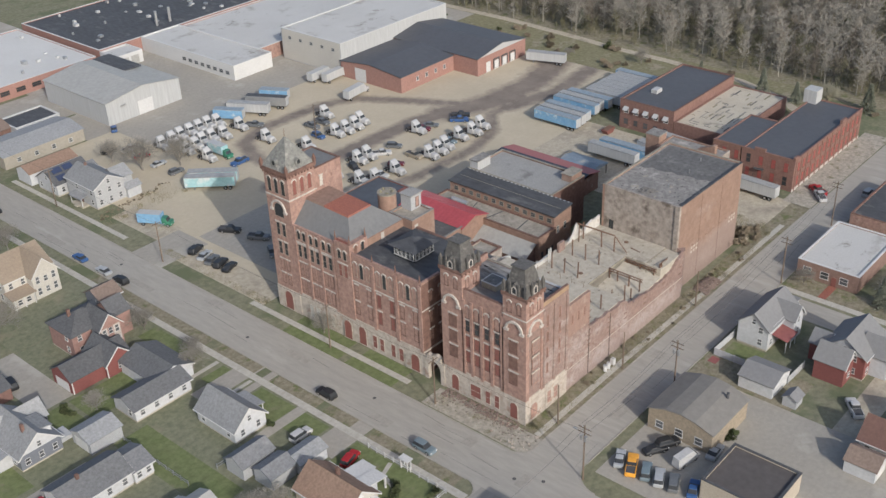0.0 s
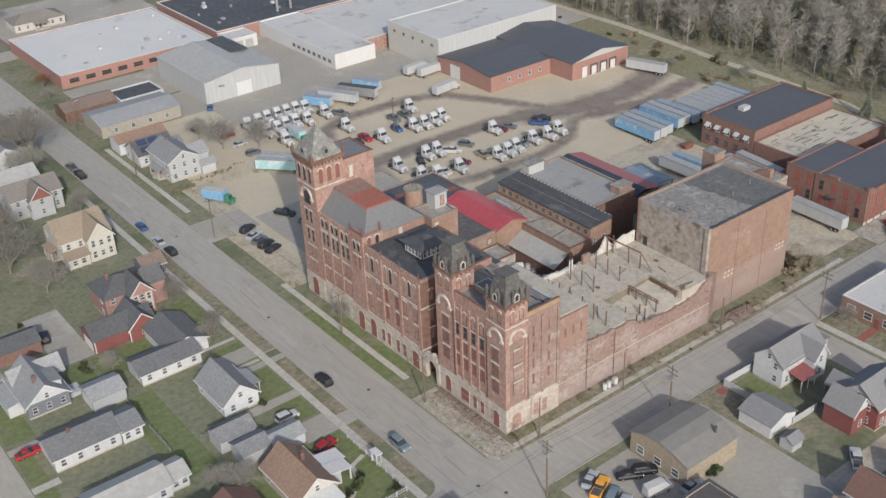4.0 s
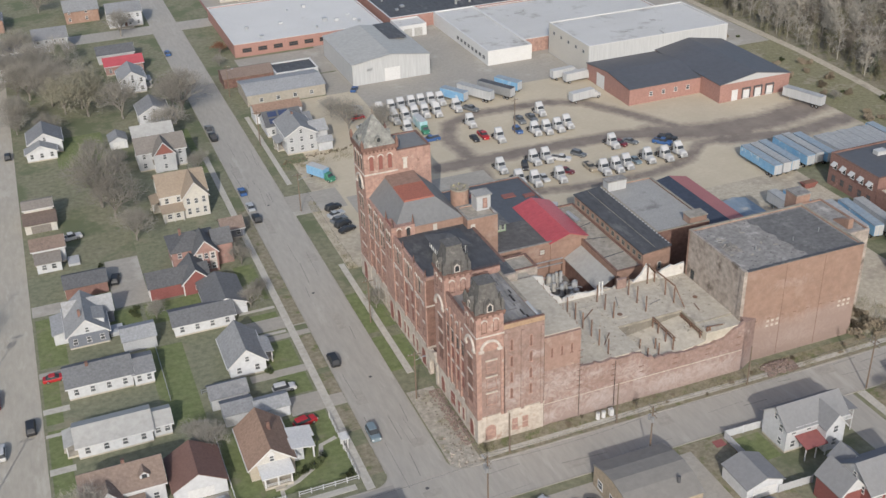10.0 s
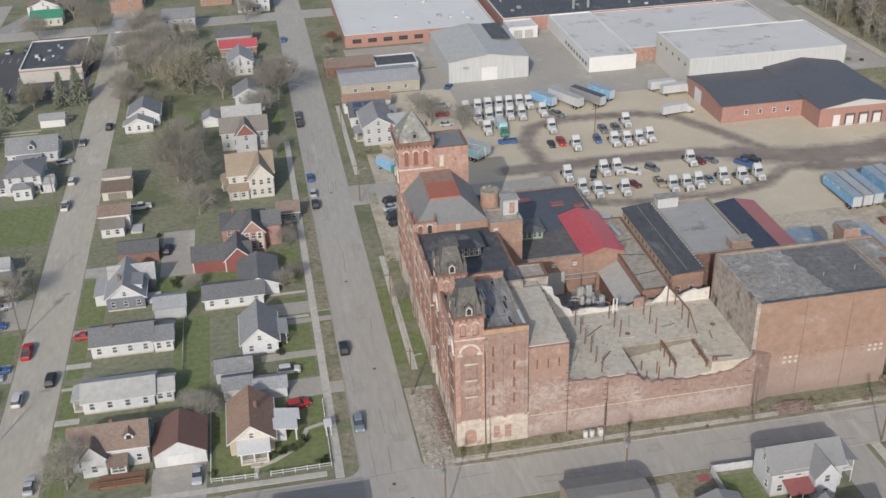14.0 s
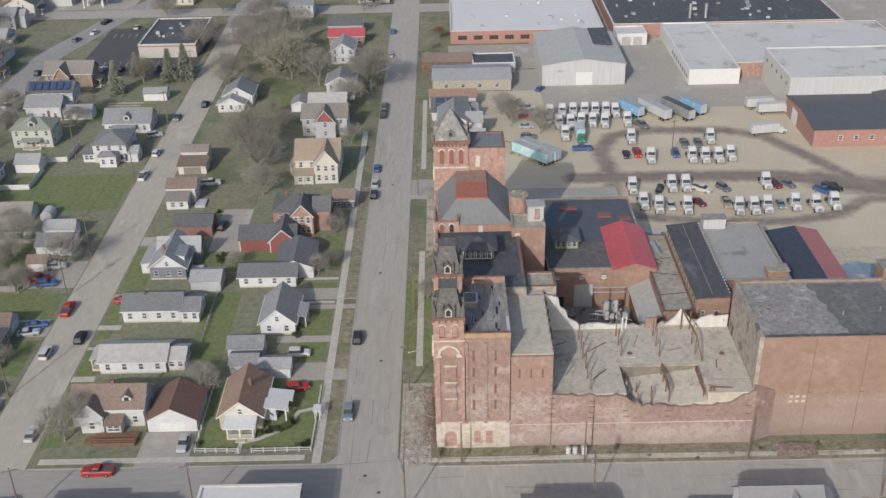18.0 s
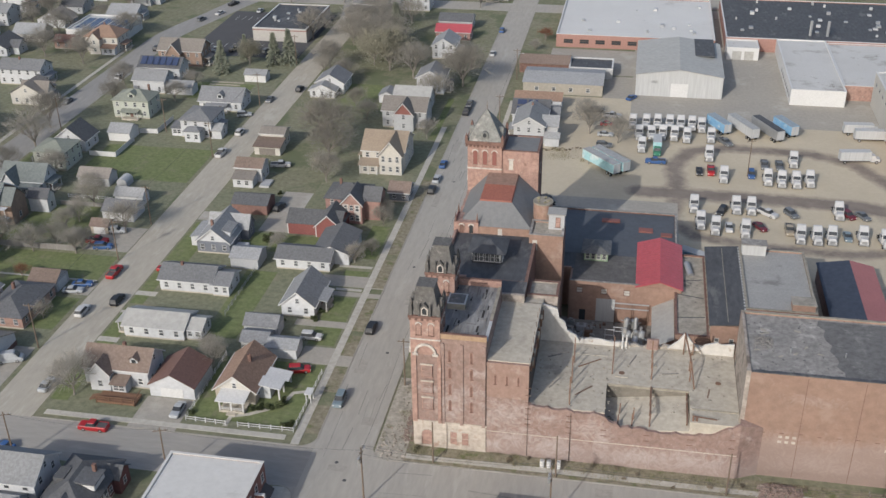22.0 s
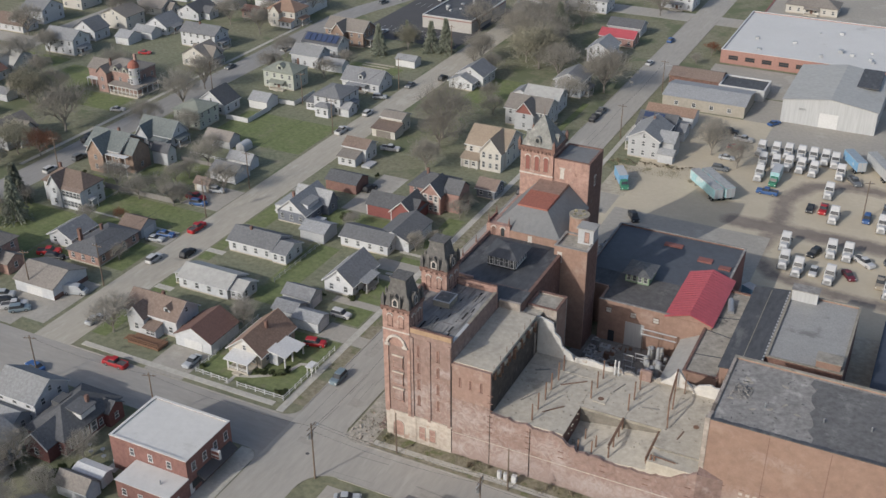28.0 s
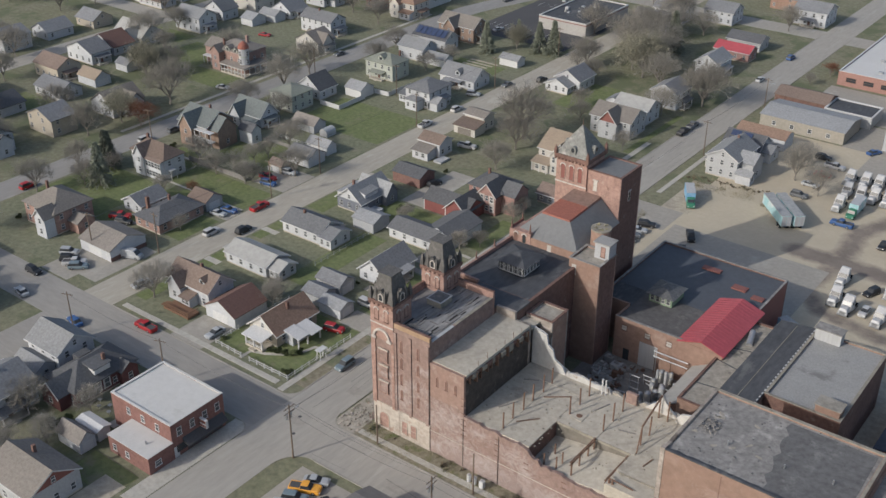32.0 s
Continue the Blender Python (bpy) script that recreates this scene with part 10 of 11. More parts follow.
def np_mesh(name, V, F, m):
    me = bpy.data.meshes.new(name)
    me.from_pydata([tuple(v) for v in V], [], F)
    me.materials.append(m)
    return me


TREES = {}


def tree(kind, x, y, h, rz=0.0):
    """kind: bare0..bare3, budding, red_bare, or spruce; h: height in metres (each kind is 10 m high as built)."""
    if kind not in TREES:
        rr = random.Random(kind)
        TV, TF, CV, CF = [], [], [], []
        if kind == "spruce":
            tube_np(TV, TF, Vector((0, 0, 0)), Vector((0, 0, 9.6)), 0.22, 0.03, 6)
            for i in range(42):
                z = 0.9 + 8.8 * (i / 42)
                R = (10 - z) * 0.32 * rr.uniform(0.75, 1.1)
                for k in range(9):
                    a = rr.uniform(0, 6.283)
                    tip = Vector((math.cos(a) * R, math.sin(a) * R, z - R * 0.28))
                    for _ in range(9):
                        f = rr.uniform(0.25, 1.0)
                        c = Vector((0, 0, z)).lerp(tip, f) + Vector((rr.gauss(0, 0.12), rr.gauss(0, 0.12), rr.gauss(0, 0.1)))
                        blade(CV, CF, c, c + Vector((math.cos(a) * 0.5, math.sin(a) * 0.5, -0.22)), 0.14, rr)
        else:
            top = 4
            fan = (7, 4, 4, 3)
            grow(rr, TV, TF, CV, CF, Vector((0, 0, 0)), Vector((rr.gauss(0, 0.05), rr.gauss(0, 0.05), 1)).normalized(), 1.9, 0.24, 0, top, fan)
            if kind == "budding":
                tips = [CV[i] for i in range(0, len(CV), 5)]
                for c in tips:
                    for _ in range(2):
                        s = c + Vector((rr.gauss(0, 0.25), rr.gauss(0, 0.25), rr.gauss(0, 0.25)))
                        blade(CV, CF, s, s + Vector((rr.gauss(0, 0.2), rr.gauss(0, 0.2), rr.gauss(0, 0.2))), 0.1, rr)
        hi = max(v.z for v in CV) / 10
        TV, CV = [v / hi for v in TV], [v / hi for v in CV]
        m = {"spruce": LEAF, "budding": LEAF_Y, "red_bare": TWIG_RED}.get(kind, TWIG)
        TREES[kind] = np_mesh("trunk", TV, TF, BARK), np_mesh("crown", CV, CF, m)
    lab = {"spruce": "dark green conical spruce tree on grass", "budding": "tall tree with pale budding crown", "red_bare": "small tree with reddish bare twigs"}.get(kind, "leafless grey deciduous tree with fine twigs")
    t = thing("evergreen_tree" if kind == "spruce" else "bare_tree", (x, y, 0), lab, "tree", rz=rz)
    s = h / 10
    for n, me in zip(("trunk", "crown"), TREES[kind]):
        o = new(n, me)
        o.parent = t
        o.scale = (s, s, s)
    return t


rt = random.Random(21)
for x, y, h, k in ((-45.4, -30.6, 7, "bare1"), (-53, 130, 20, "bare0"), (-47, 107, 11, "bare1"), (-50, 199, 19, "budding"), (-40, 192, 15, "bare2"), (-22, 187, 17, "bare3"), (-29, 172, 12, "bare1"), (-56, 221, 17, "bare0"), 
                   (-60, 214, 18, "bare1"), (-24, 194, 14, "bare0"), (-101, 198, 11, "budding"), (-92, 199, 12, "spruce"), (-87, 201, 13, "spruce"),
                   (-88, 53.5, 0.1, ""), (-69, 4, 11, "bare1"), (22.4, 152, 12, "bare0"), (-70, 226, 13, "bare2"), (-71, 240, 14, "bare3"), (-68, 263, 16, "bare0"), (-66, 236, 16, "bare1"), (-112, 172, 8, "bare1"), (-133, 158, 6, "spruce"), (-45.5, 18, 7, "bare3"),
                   (-71, 197, 13, "bare2"), (-178, 57, 12, "bare3"), (-151.4, 66.4, 10, "red_bare"), (-158.4, 84.0, 18, "bare1"), (-138.4, 115.6, 15, "bare0"), (-126.4, 33, 13, "spruce"), (-117, 60, 9, "bare3"), (-158, 52, 12, "bare2"), (-107.5, 188, 12, "spruce"), (-56.7, 204, 15, "budding"), (-50.5, 122, 14, "bare0"), (31, 146, 10, "bare2"), (-66.7, 223, 16, "bare3"), (-87, 230, 15, "bare0"), (-72, 193, 9, "bare1"), (-107, 57, 9, "bare0"), (-134, 41, 12, "spruce"), (-142.6, 132, 14, "bare2"), (-137, 44, 10, "spruce"), (-142, 37, 9, "bare1"),
                   (-96, 57.5, 8, "bare2"),  (-54.5, -38, 9, "bare3"), (-129, -0.8, 10, "bare1"), (-47.5, 21, 6, "bare2"), (-105, 205, 9, "spruce"), (-186, 97, 15, "budding"), (-137, 172, 10, "bare0"),
                   (-2.2, 52, 6, "bare1"), (20.4, 164, 8, "bare2"), (-25.5, 84, 6, "bare3"), (-24.6, 68, 5, "bare2"), (79.0, -36.0, 8, "spruce"), (77.4, -19.0, 5, "bare3"), (85.5, -37, 5, "bare0"), (-90.6, 68, 0.1, ""), (-103.4, 45.2, 4, "red_bare"), (-137.4, 97, 11, "bare3"), (-137, 20, 11, "bare2"),
                   (-176, 128, 13, "bare1"), (-170, 30, 12, "bare0"), (-161, 190, 12, "bare2"), (-195, 40, 14, "bare3"), (-214, 120, 15, "bare1"), (-210, 20, 13, "budding"), (-238, 80, 14, "bare0"), (-220, 180, 14, "bare2"), (-240, 150, 14, "bare3"), (-262, 60, 15, "bare1"), (-186, 220, 13, "bare0"), (-205, 250, 14, "bare2"),
                   (0.5, 240, 6, "red_bare"), (-2, 228, 5, "bare1"), (-30, 280, 12, "bare2"), (-88, 280, 14, "bare1"), (-110, 276, 12, "bare0"), (-158, 222, 12, "bare3"),
                   (168, 108, 4, "bare1"), (173, 60, 7, "spruce"), (176, 40, 8, "spruce"), (174, 28, 7, "spruce"), (180, 8, 9, "spruce"), (178, 20, 8, "budding"), (176, 84, 6, "bare2"), (166, 28, 4, "spruce"), (168, 36, 4, "spruce")):
    if k:
        tree(k, x, y, h, rt.uniform(0, 360))


def free(x, y, gap):
    if -86 < x < -72 or -152.5 < x < -137.5 or -240 < x < -227 or -24 < x < 4 or -17 < y < -1:
        return False
    return not any(a - gap < x < c + gap and b - gap < y < d + gap for a, b, c, d in PLOTS)


spots = []
for x0, x1, y0, y1, n, hs_ in ((-62, -24, 96, 172, 3, (6, 9)), (-62, -48, 206, 282, 5, (11, 16)), (-72, -62, 180, 280, 3, (9, 13)), (-142, -87, 20, 280, 14, (5, 11)), (-226, -158, -40, 280, 24, (8, 14)), (-310, -241, -40, 280, 22, (8, 14)),
                               (-142, -87, -62, -18, 6, (7, 12)), (-72, -40, -62, -36, 7, (5, 9)), (-60, -26, 60, 96, 3, (5, 7)), (36, 100, -62, -34, 5, (5, 9)), (-330, 160, 300, 330, 16, (8, 14))):
    k = 0
    for _ in range(n * 6):
        x, y = rt.uniform(x0, x1), rt.uniform(y0, y1)
        if k < n and free(x, y, 1.6) and all((x - a) ** 2 + (y - b) ** 2 > 16 for a, b in spots):
            k += 1
            spots.append((x, y))
            tree(rt.choice(("bare0", "bare1", "bare2", "bare3", "bare0", "bare2", "budding" if k % 4 == 0 else "bare1", "spruce" if k % 9 == 5 else "bare3")), x, y, rt.uniform(*hs_), rt.uniform(0, 360))


def wood(name, n, x0, x1, y0, y1, m_t, m_c, seed, label, h=(10, 16)):
    """Many low trees joined: each a stem with a head of fine twigs."""
    rr = random.Random(seed)
    proto = []
    for k in range(3):
        V, F = [], []
        tube_np(V, F, Vector((0, 0, 0)), Vector((0, 0, 0.75)), 0.012, 0.005, 3)
        for _ in range(40):
            z = rr.uniform(0.22, 1.0)
            a = rr.uniform(0, 6.283)
            e = Vector((math.cos(a), math.sin(a), rr.uniform(0.5, 1.6))).normalized()
            L = rr.uniform(0.10, 0.24)
            s = Vector((0, 0, z * 0.8))
            blade(V, F, s, s + e * L, 0.005, rr)
            for _ in range(8):
                b = s + e * L * rr.uniform(0.3, 1.0)
                g = (e + Vector((rr.gauss(0, 0.9), rr.gauss(0, 0.9), rr.gauss(0.1, 0.6)))).normalized()
                blade(V, F, b, b + g * L * rr.uniform(0.35, 0.8), 0.0048, rr)
        proto.append((np.array([tuple(v) for v in V]), F))
    AV, AF, k0 = [], [], 0
    for _ in range(n):
        V, F = proto[rr.randrange(3)]
        hh, a = rr.uniform(*h), rr.uniform(0, 6.283)
        c, s = math.cos(a), math.sin(a)
        P = V * hh
        x, y = rr.uniform(x0, x1), rr.uniform(y0, y1)
        Q = np.stack((P[:, 0] * c - P[:, 1] * s + x, P[:, 0] * s + P[:, 1] * c + y, P[:, 2]), 1)
        AV.append(Q)
        AF.extend(tuple(i + k0 for i in f) for f in F)
        k0 += len(V)
    me = bpy.data.meshes.new(name)
    me.from_pydata(np.concatenate(AV).tolist(), [], AF)
    me.materials.append(m_c)
    return tagged(new(name, me), label, "wood", kind="stuff")


sheet("wood_floor", 183, -120, 420, 240, 0.03, SCRUB, "brown leaf-strewn wood floor", "ground")
TWIG_OL = mat("olive_budding_twigs", (0.185, 0.175, 0.115), (0.13, 0.13, 0.08), fine=1.2, rough=1, bump=0)
TWIG_DK = mat("dark_bare_twigs", (0.19, 0.168, 0.142), (0.14, 0.122, 0.105), fine=1.2, rough=1, bump=0)
wood("bare_wood", 1300, 190, 330, -60, 240, BARK, TWIG, 4, "dense leafless grey wood on the hillside")
wood("dark_bare_wood", 900, 192, 330, -60, 240, BARK, TWIG_DK, 14, "dark leafless trunks and twigs of the wood", (8, 14))
wood("budding_wood", 800, 190, 300, -60, 240, BARK, TWIG_OL, 24, "olive budding trees among the bare wood", (6, 11))
wood("undergrowth", 700, 188, 226, -40, 230, BARK, TWIG_OL, 9, "thin olive undergrowth along the edge of the wood", (2.5, 5))
for i in range(26):
    tree("spruce", rt.uniform(190, 270), rt.uniform(-20, 180), rt.uniform(6, 12), rt.uniform(0, 360))


# ---- bushes, scrub and small planting ----
def bush(x, y, r, m=BUSH, z=0.05, label="rounded evergreen shrub beside a path"):
    key = ("bush", m.name)
    if key not in TREES:
        rr = random.Random(5)
        bm = bmesh.new()
        for i in range(7):
            clump(bm, (0.45 * math.cos(i * 2.1), 0.45 * math.sin(i * 2.1), 0.36 + 0.2 * (i % 3)), 0.55, 70, rr, 0.13)
        TREES[key] = mesh_of(bm, "bush", m)
    o = new("bush", TREES[key])
    o.location = (x, y, z)
    o.scale = (r, r, r)
    o.rotation_euler = (0, 0, x * 1.7)
    return tagged(o, label, "bush")


for x, y, r in ((-31.2, 5.4, 1.0), (-29.6, 5.8, 1.0), (-28.2, 6.6, 1.1), (-27.4, 7.8, 1.1), (-33.0, 4.8, 0.8), (-44, 2.0, 0.9), (-24, 1.4, 1.0), (-25.4, 1.2, 0.8), (-30.0, 37.6, 1.0), (-29.4, 41, 0.9), (-36.6, 36.4, 0.6),
                (-52.6, 72, 1.0), (-52, 70.4, 1.0), (-51.6, 73.8, 0.9), (-131, 62, 1.2), (20, -31.4, 1.4), (21.6, -31.2, 1.1), (-38.5, -38, 1.2), (-44, -33.5, 1.4), (-57, 97, 0.8), (-127, 8, 1.0), (-46, -36, 1.8), (-48, -38, 1.6), (-44.4, -35.4, 1.3)):
    bush(x, y, r)
TW_B = mat("dry_brush", (0.24, 0.20, 0.15), (0.17, 0.145, 0.10), fine=3, rough=1, bump=0)
for i in range(26):
    bush(84.6 + rt.uniform(0, 9), rt.uniform(-2, 8), rt.uniform(0.7, 1.8), TW_B, 0.0, "dry leafless scrub beside the brick wall")
for i in range(40):
    bush(-2 + i * 0.62 + rt.uniform(-0.4, 0.4), 136.5 + 3.5 * (i / 40.0) + rt.uniform(-1.2, 1.2), rt.uniform(0.2, 0.5), TW_B, 0.0, "dry brush along the edge of the gravel")
for i in range(16):
    bush(rt.uniform(-1, 84), rt.uniform(-4.4, -0.6), rt.uniform(0.25, 0.7), TW_B, 0.04, "low weeds along the brick wall")


def weeds(name, x0, y0, x1, y1, n, seed, h, m, label, z=0.05):
    """Loose tufts of dry blades on a strip of ground, thicker in patches."""
    rr = random.Random(seed)
    V, F = [], []
    heads = [(rr.uniform(x0, x1), rr.uniform(y0, y1), rr.uniform(0.3, 1.1)) for _ in range(max(6, n // 90))]
    for i in range(n):
        hx, hy, hr = heads[i % len(heads)]
        x, y = (hx + rr.gauss(0, hr), hy + rr.gauss(0, hr)) if i % 3 else (rr.uniform(x0, x1), rr.uniform(y0, y1))
        x, y = min(max(x, x0), x1), min(max(y, y0), y1)
        p = Vector((x, y, z))
        blade(V, F, p, p + Vector((rr.gauss(0, 0.16), rr.gauss(0, 0.16), rr.uniform(0.4, 1.0) * h)), rr.uniform(0.02, 0.05), rr)
    me = np_mesh(name, V, F, m)
    return tagged(new(name, me), label, "weeds", kind="stuff")


weeds("dry_weeds", 0, -4.2, 86, -0.2, 5200, 51, 0.6, WEED, "dry weeds and grass tufts along the brick wall")
weeds("dry_weeds", -2.6, 70, -0.6, 110, 1300, 52, 0.6, WEED, "dry weeds beside the parking strip", 0.0)
weeds("dry_weeds", -3, 131, 22, 139.5, 1500, 53, 0.8, WEED, "dry weeds below the pale house", 0.0)
weeds("dry_weeds", -6.4, -4.4, -0.4, 19, 900, 54, 0.35, WEED, "dry tufts among stones at the corner")
weeds("dry_weeds", 86, -3, 98, 12, 1800, 55, 1.2, WEED, "tall dry weeds at the end of the brick block", 0.0)
for i in range(30):
    bush(rt.uniform(165, 184), rt.uniform(0, 180), rt.uniform(0.8, 2.0), TW_B if i % 4 else BUSH, 0.0, "dry brush along the gravel path")


# ---- poles and wires ----
def pole(x, y, h=11.0, arms=1, rz=0, box_=False, lamp=False):
    t = thing("utility_pole", (x, y, 0), "weathered wooden utility pole with crossarm", "pole", rz=rz)
    part("shaft", tube(bmesh.new(), (0, 0, 0), (0, 0, h), 0.17, 0.11, 8), WOOD_P, t, local=True)
    for k in range(arms):
        a = part("crossarm", bx(-1.3, -0.06, h - 0.7 - k * 1.0, 1.3, 0.06, h - 0.55 - k * 1.0), WOOD_P, t, local=True)
        for s in (-1.15, -0.5, 0.5, 1.15):
            part("insulator", tube(bmesh.new(), (s, 0, h - 0.55 - k), (s, 0, h - 0.3 - k), 0.06, 0.04, 6), STEEL, a, local=True)
    if box_:
        for s in (-0.45, 0.45):
            part("transformer", tube(bmesh.new(), (s, 0.3, h - 3.0), (s, 0.3, h - 2.0), 0.28, 0.28, 10), STEEL, t, "grey drum transformer", local=True)
    if lamp:
        part("lamp_arm", tube(bmesh.new(), (0, 0, h - 2), (1.8, 0, h - 1.5), 0.05, n=6), STEEL, t, local=True)
        part("lamp_head", bx(1.6, -0.14, h - 1.6, 2.3, 0.14, h - 1.45), STEEL, t, local=True)
    return t


def wire(a, b, sag=0.9, n=10, label="thin sagging overhead wire between poles"):
    bm = bmesh.new()
    a, b = Vector(a), Vector(b)
    P = [a.lerp(b, i / n) - Vector((0, 0, sag * 4 * (i / n) * (1 - i / n))) for i in range(n + 1)]
    side = (b - a).cross(Vector((0, 0, 1))).normalized() * 0.022
    up = Vector((0, 0, 0.022))
    R = [[bm.verts.new(p + o) for o in (side - up, up, -side - up)] for p in P]
    for r, s in zip(R, R[1:]):
        for j in range(3):
            bm.faces.new((r[j], r[(j + 1) % 3], s[(j + 1) % 3], s[j]))
    solid("overhead_wire", bm, DARK_ASPH, label, "wire")


LINE1 = [(-5.4, -16.6), (26, -16.2), (74.9, -14.9), (107, -12.6)]
for i, (x, y) in enumerate(LINE1):
    pole(x, y, 12.0, 2, 90, i in (0, 1), i == 0)
for (x, y), (u, v) in zip(LINE1, LINE1[1:]):
    for s in (-1.1, 0.5, 1.1):
        wire((x, y + s, 11.6), (u, v + s, 11.6))
LINE2 = [(-5.6, 17.5), (-5.2, 47), (-5.2, 105), (-5.0, 152), (-5, 196)]
for i, (x, y) in enumerate(LINE2):
    pole(x, y, 11.0, 1, 0, False, i % 2 == 0)
for (x, y), (u, v) in zip(LINE2, LINE2[1:]):
    wire((x, y, 10.6), (u, v, 10.6))
wire((-5.4, -16.6, 11.0), (-5.6, 17.5, 10.6))
for x, y in ((26, -4.6), (4.2, -4.4), (55, -4.6)):
    pole(x, y, 9.0, 0, 0)
LINE3 = [(-84.3, 18), (-84.3, 56), (-84.3, 75), (-84.3, 118), (-84.3, 160), (-84.3, 200)]
for i, (x, y) in enumerate(LINE3):
    pole(x, y, 11.0, 1, 0, i == 1)
for (x, y), (u, v) in zip(LINE3, LINE3[1:]):
    wire((x, y, 10.6), (u, v, 10.6))
for x, y in ((-97, 8.5), (-105.4, 134), (-70, -16.4), (-100, -16.4), (-138.0, 130), (-138.0, 60), (67, 128), (-41, -16.0)):
    pole(x, y, 11.0, 1, 20)
wire((-41, -16, 10.6), (-5.4, -16.6, 11.4))
wire((-70, -16.4, 10.6), (-41, -16, 10.6))


# ---- fences, tanks, rubble, yard clutter ----
def boards(bm, d, h, n):
    """A close-boarded fence panel: one sheet with a groove between boards."""
    xs = []
    for i in range(n):
        a, b = i * d / n, (i + 1) * d / n
        xs += [(a + 0.015, -0.02), (b - 0.015, -0.02), (b, 0.01)]
    rows = [[bm.verts.new((x, y, z)) for x, y in xs] for z in (0.08, h)]
    back = [[bm.verts.new((x, 0.03, z)) for x in (xs[0][0], xs[-1][0])] for z in (0.08, h)]
    for i in range(len(xs) - 1):
        bm.faces.new((rows[0][i], rows[0][i + 1], rows[1][i + 1], rows[1][i]))
    bm.faces.new((back[0][1], back[0][0], back[1][0], back[1][1]))
    bm.faces.new((rows[0][0], rows[1][0], back[1][0], back[0][0]))
    bm.faces.new((rows[0][-1], back[0][1], back[1][1], rows[1][-1]))
    bm.faces.new(rows[1] + [back[1][1], back[1][0]])


def fence(pts, h, m, label, step=2.2, rails=(0.35, 0.8), solid_=False):
    t = thing("fence", (pts[0][0], pts[0][1], 0), label, "fence")
    for (x0, y0), (x1, y1) in zip(pts, pts[1:]):
        d = math.hypot(x1 - x0, y1 - y0)
        k = max(1, round(d / step))
        for i in range(k + 1):
            put_mesh("post", shared(("fp", h, m.name), "post", lambda bm: box(bm, -0.07, -0.07, 0, 0.07, 0.07, h + 0.1), m), t, (x0 + (x1 - x0) * i / k, y0 + (y1 - y0) * i / k, 0.0))
        a = math.degrees(math.atan2(y1 - y0, x1 - x0))
        if solid_:
            put_mesh("panel", shared(("fs", round(d, 1), h, m.name), "panel", lambda bm: boards(bm, d, h, k * 6), m), t, (x0, y0, 0), a)
        else:
            for z in rails:
                put_mesh("rail", shared(("fr", round(d, 1), m.name), "rail", lambda bm: box(bm, 0, -0.03, 0, d, 0.03, 0.12), m), t, (x0, y0, z * h), a)
    return t


fence([(-44.2, 21.8), (-44.2, 0.0), (-36.2, -0.3)], 1.1, WHITE, "white post-and-rail garden fence at the corner")
fence([(-33.8, -0.3), (-23.0, -0.2), (-22.9, 18.6)], 1.1, WHITE, "white post-and-rail garden fence at the corner")
fence([(-120.4, 113.6), (-112.2, 113.6), (-112.2, 126)], 1.6, WHITE, "tall white board fence round a yard", solid_=True)
fence([(-113.0, 131.8), (-107.4, 132.2), (-107.0, 143.5)], 1.6, WHITE, "tall white board fence round a yard", solid_=True)
fence([(-120.0, 58.6), (-97.0, 58.6)], 1.6, BOARD, "weathered grey board fence between gardens", solid_=True)
fence([(-113.0, 86.5), (-100.2, 86.5)], 1.1, WHITE, "white post-and-rail fence between gardens")
fence([(41.6, -23.0), (41.6, -16.4), (49.6, -16.6)], 1.7, SIDING_W, "grey board fence beside the white house", solid_=True)
fence([(41.6, -32.2), (48.4, -32.4)], 1.7, SIDING_G, "grey board fence beside the white house", solid_=True)
fence([(-50, 36.5), (-50, 56)], 1.1, STEEL, "thin wire garden fence")
fence([(-44, 36), (-37, 36)], 1.1, STEEL, "thin wire garden fence")
fence([(-113, 82.3), (-99, 82.3)], 1.2, BOARD, "low grey board fence", solid_=True)
arb = thing("garden_arch", (-22.9, 9.5, 0), "white timber garden arch in the fence", "garden arch")
for y in (8.6, 10.2):
    part("post", bx(-23.2, y, 0, -23.05, y + 0.12, 2.3), WHITE, arb)
    part("post", bx(-22.3, y, 0, -22.15, y + 0.12, 2.3), WHITE, arb)
part("top", bx(-23.4, 8.3, 2.3, -21.95, 10.6, 2.45), WHITE, arb)
for i, x in enumerate((23.4, 24.6, 26.2)):
    tk = thing("white_tank", (x, -2.2, 0.05), "white upright metal tank by the wall", "tank", "tanks by the wall")
    part("drum", bx(x - 0.42, -2.6, 0.05, x + 0.42, -1.8, 1.45) if i == 2 else tube(bmesh.new(), (x, -2.2, 0.05), (x, -2.2, 1.4), 0.42, n=12), WHITE, tk)
    part("lid", tube(bmesh.new(), (x, -2.2, 1.4), (x, -2.2, 1.52), 0.34, 0.2, 12), STEEL, tk)


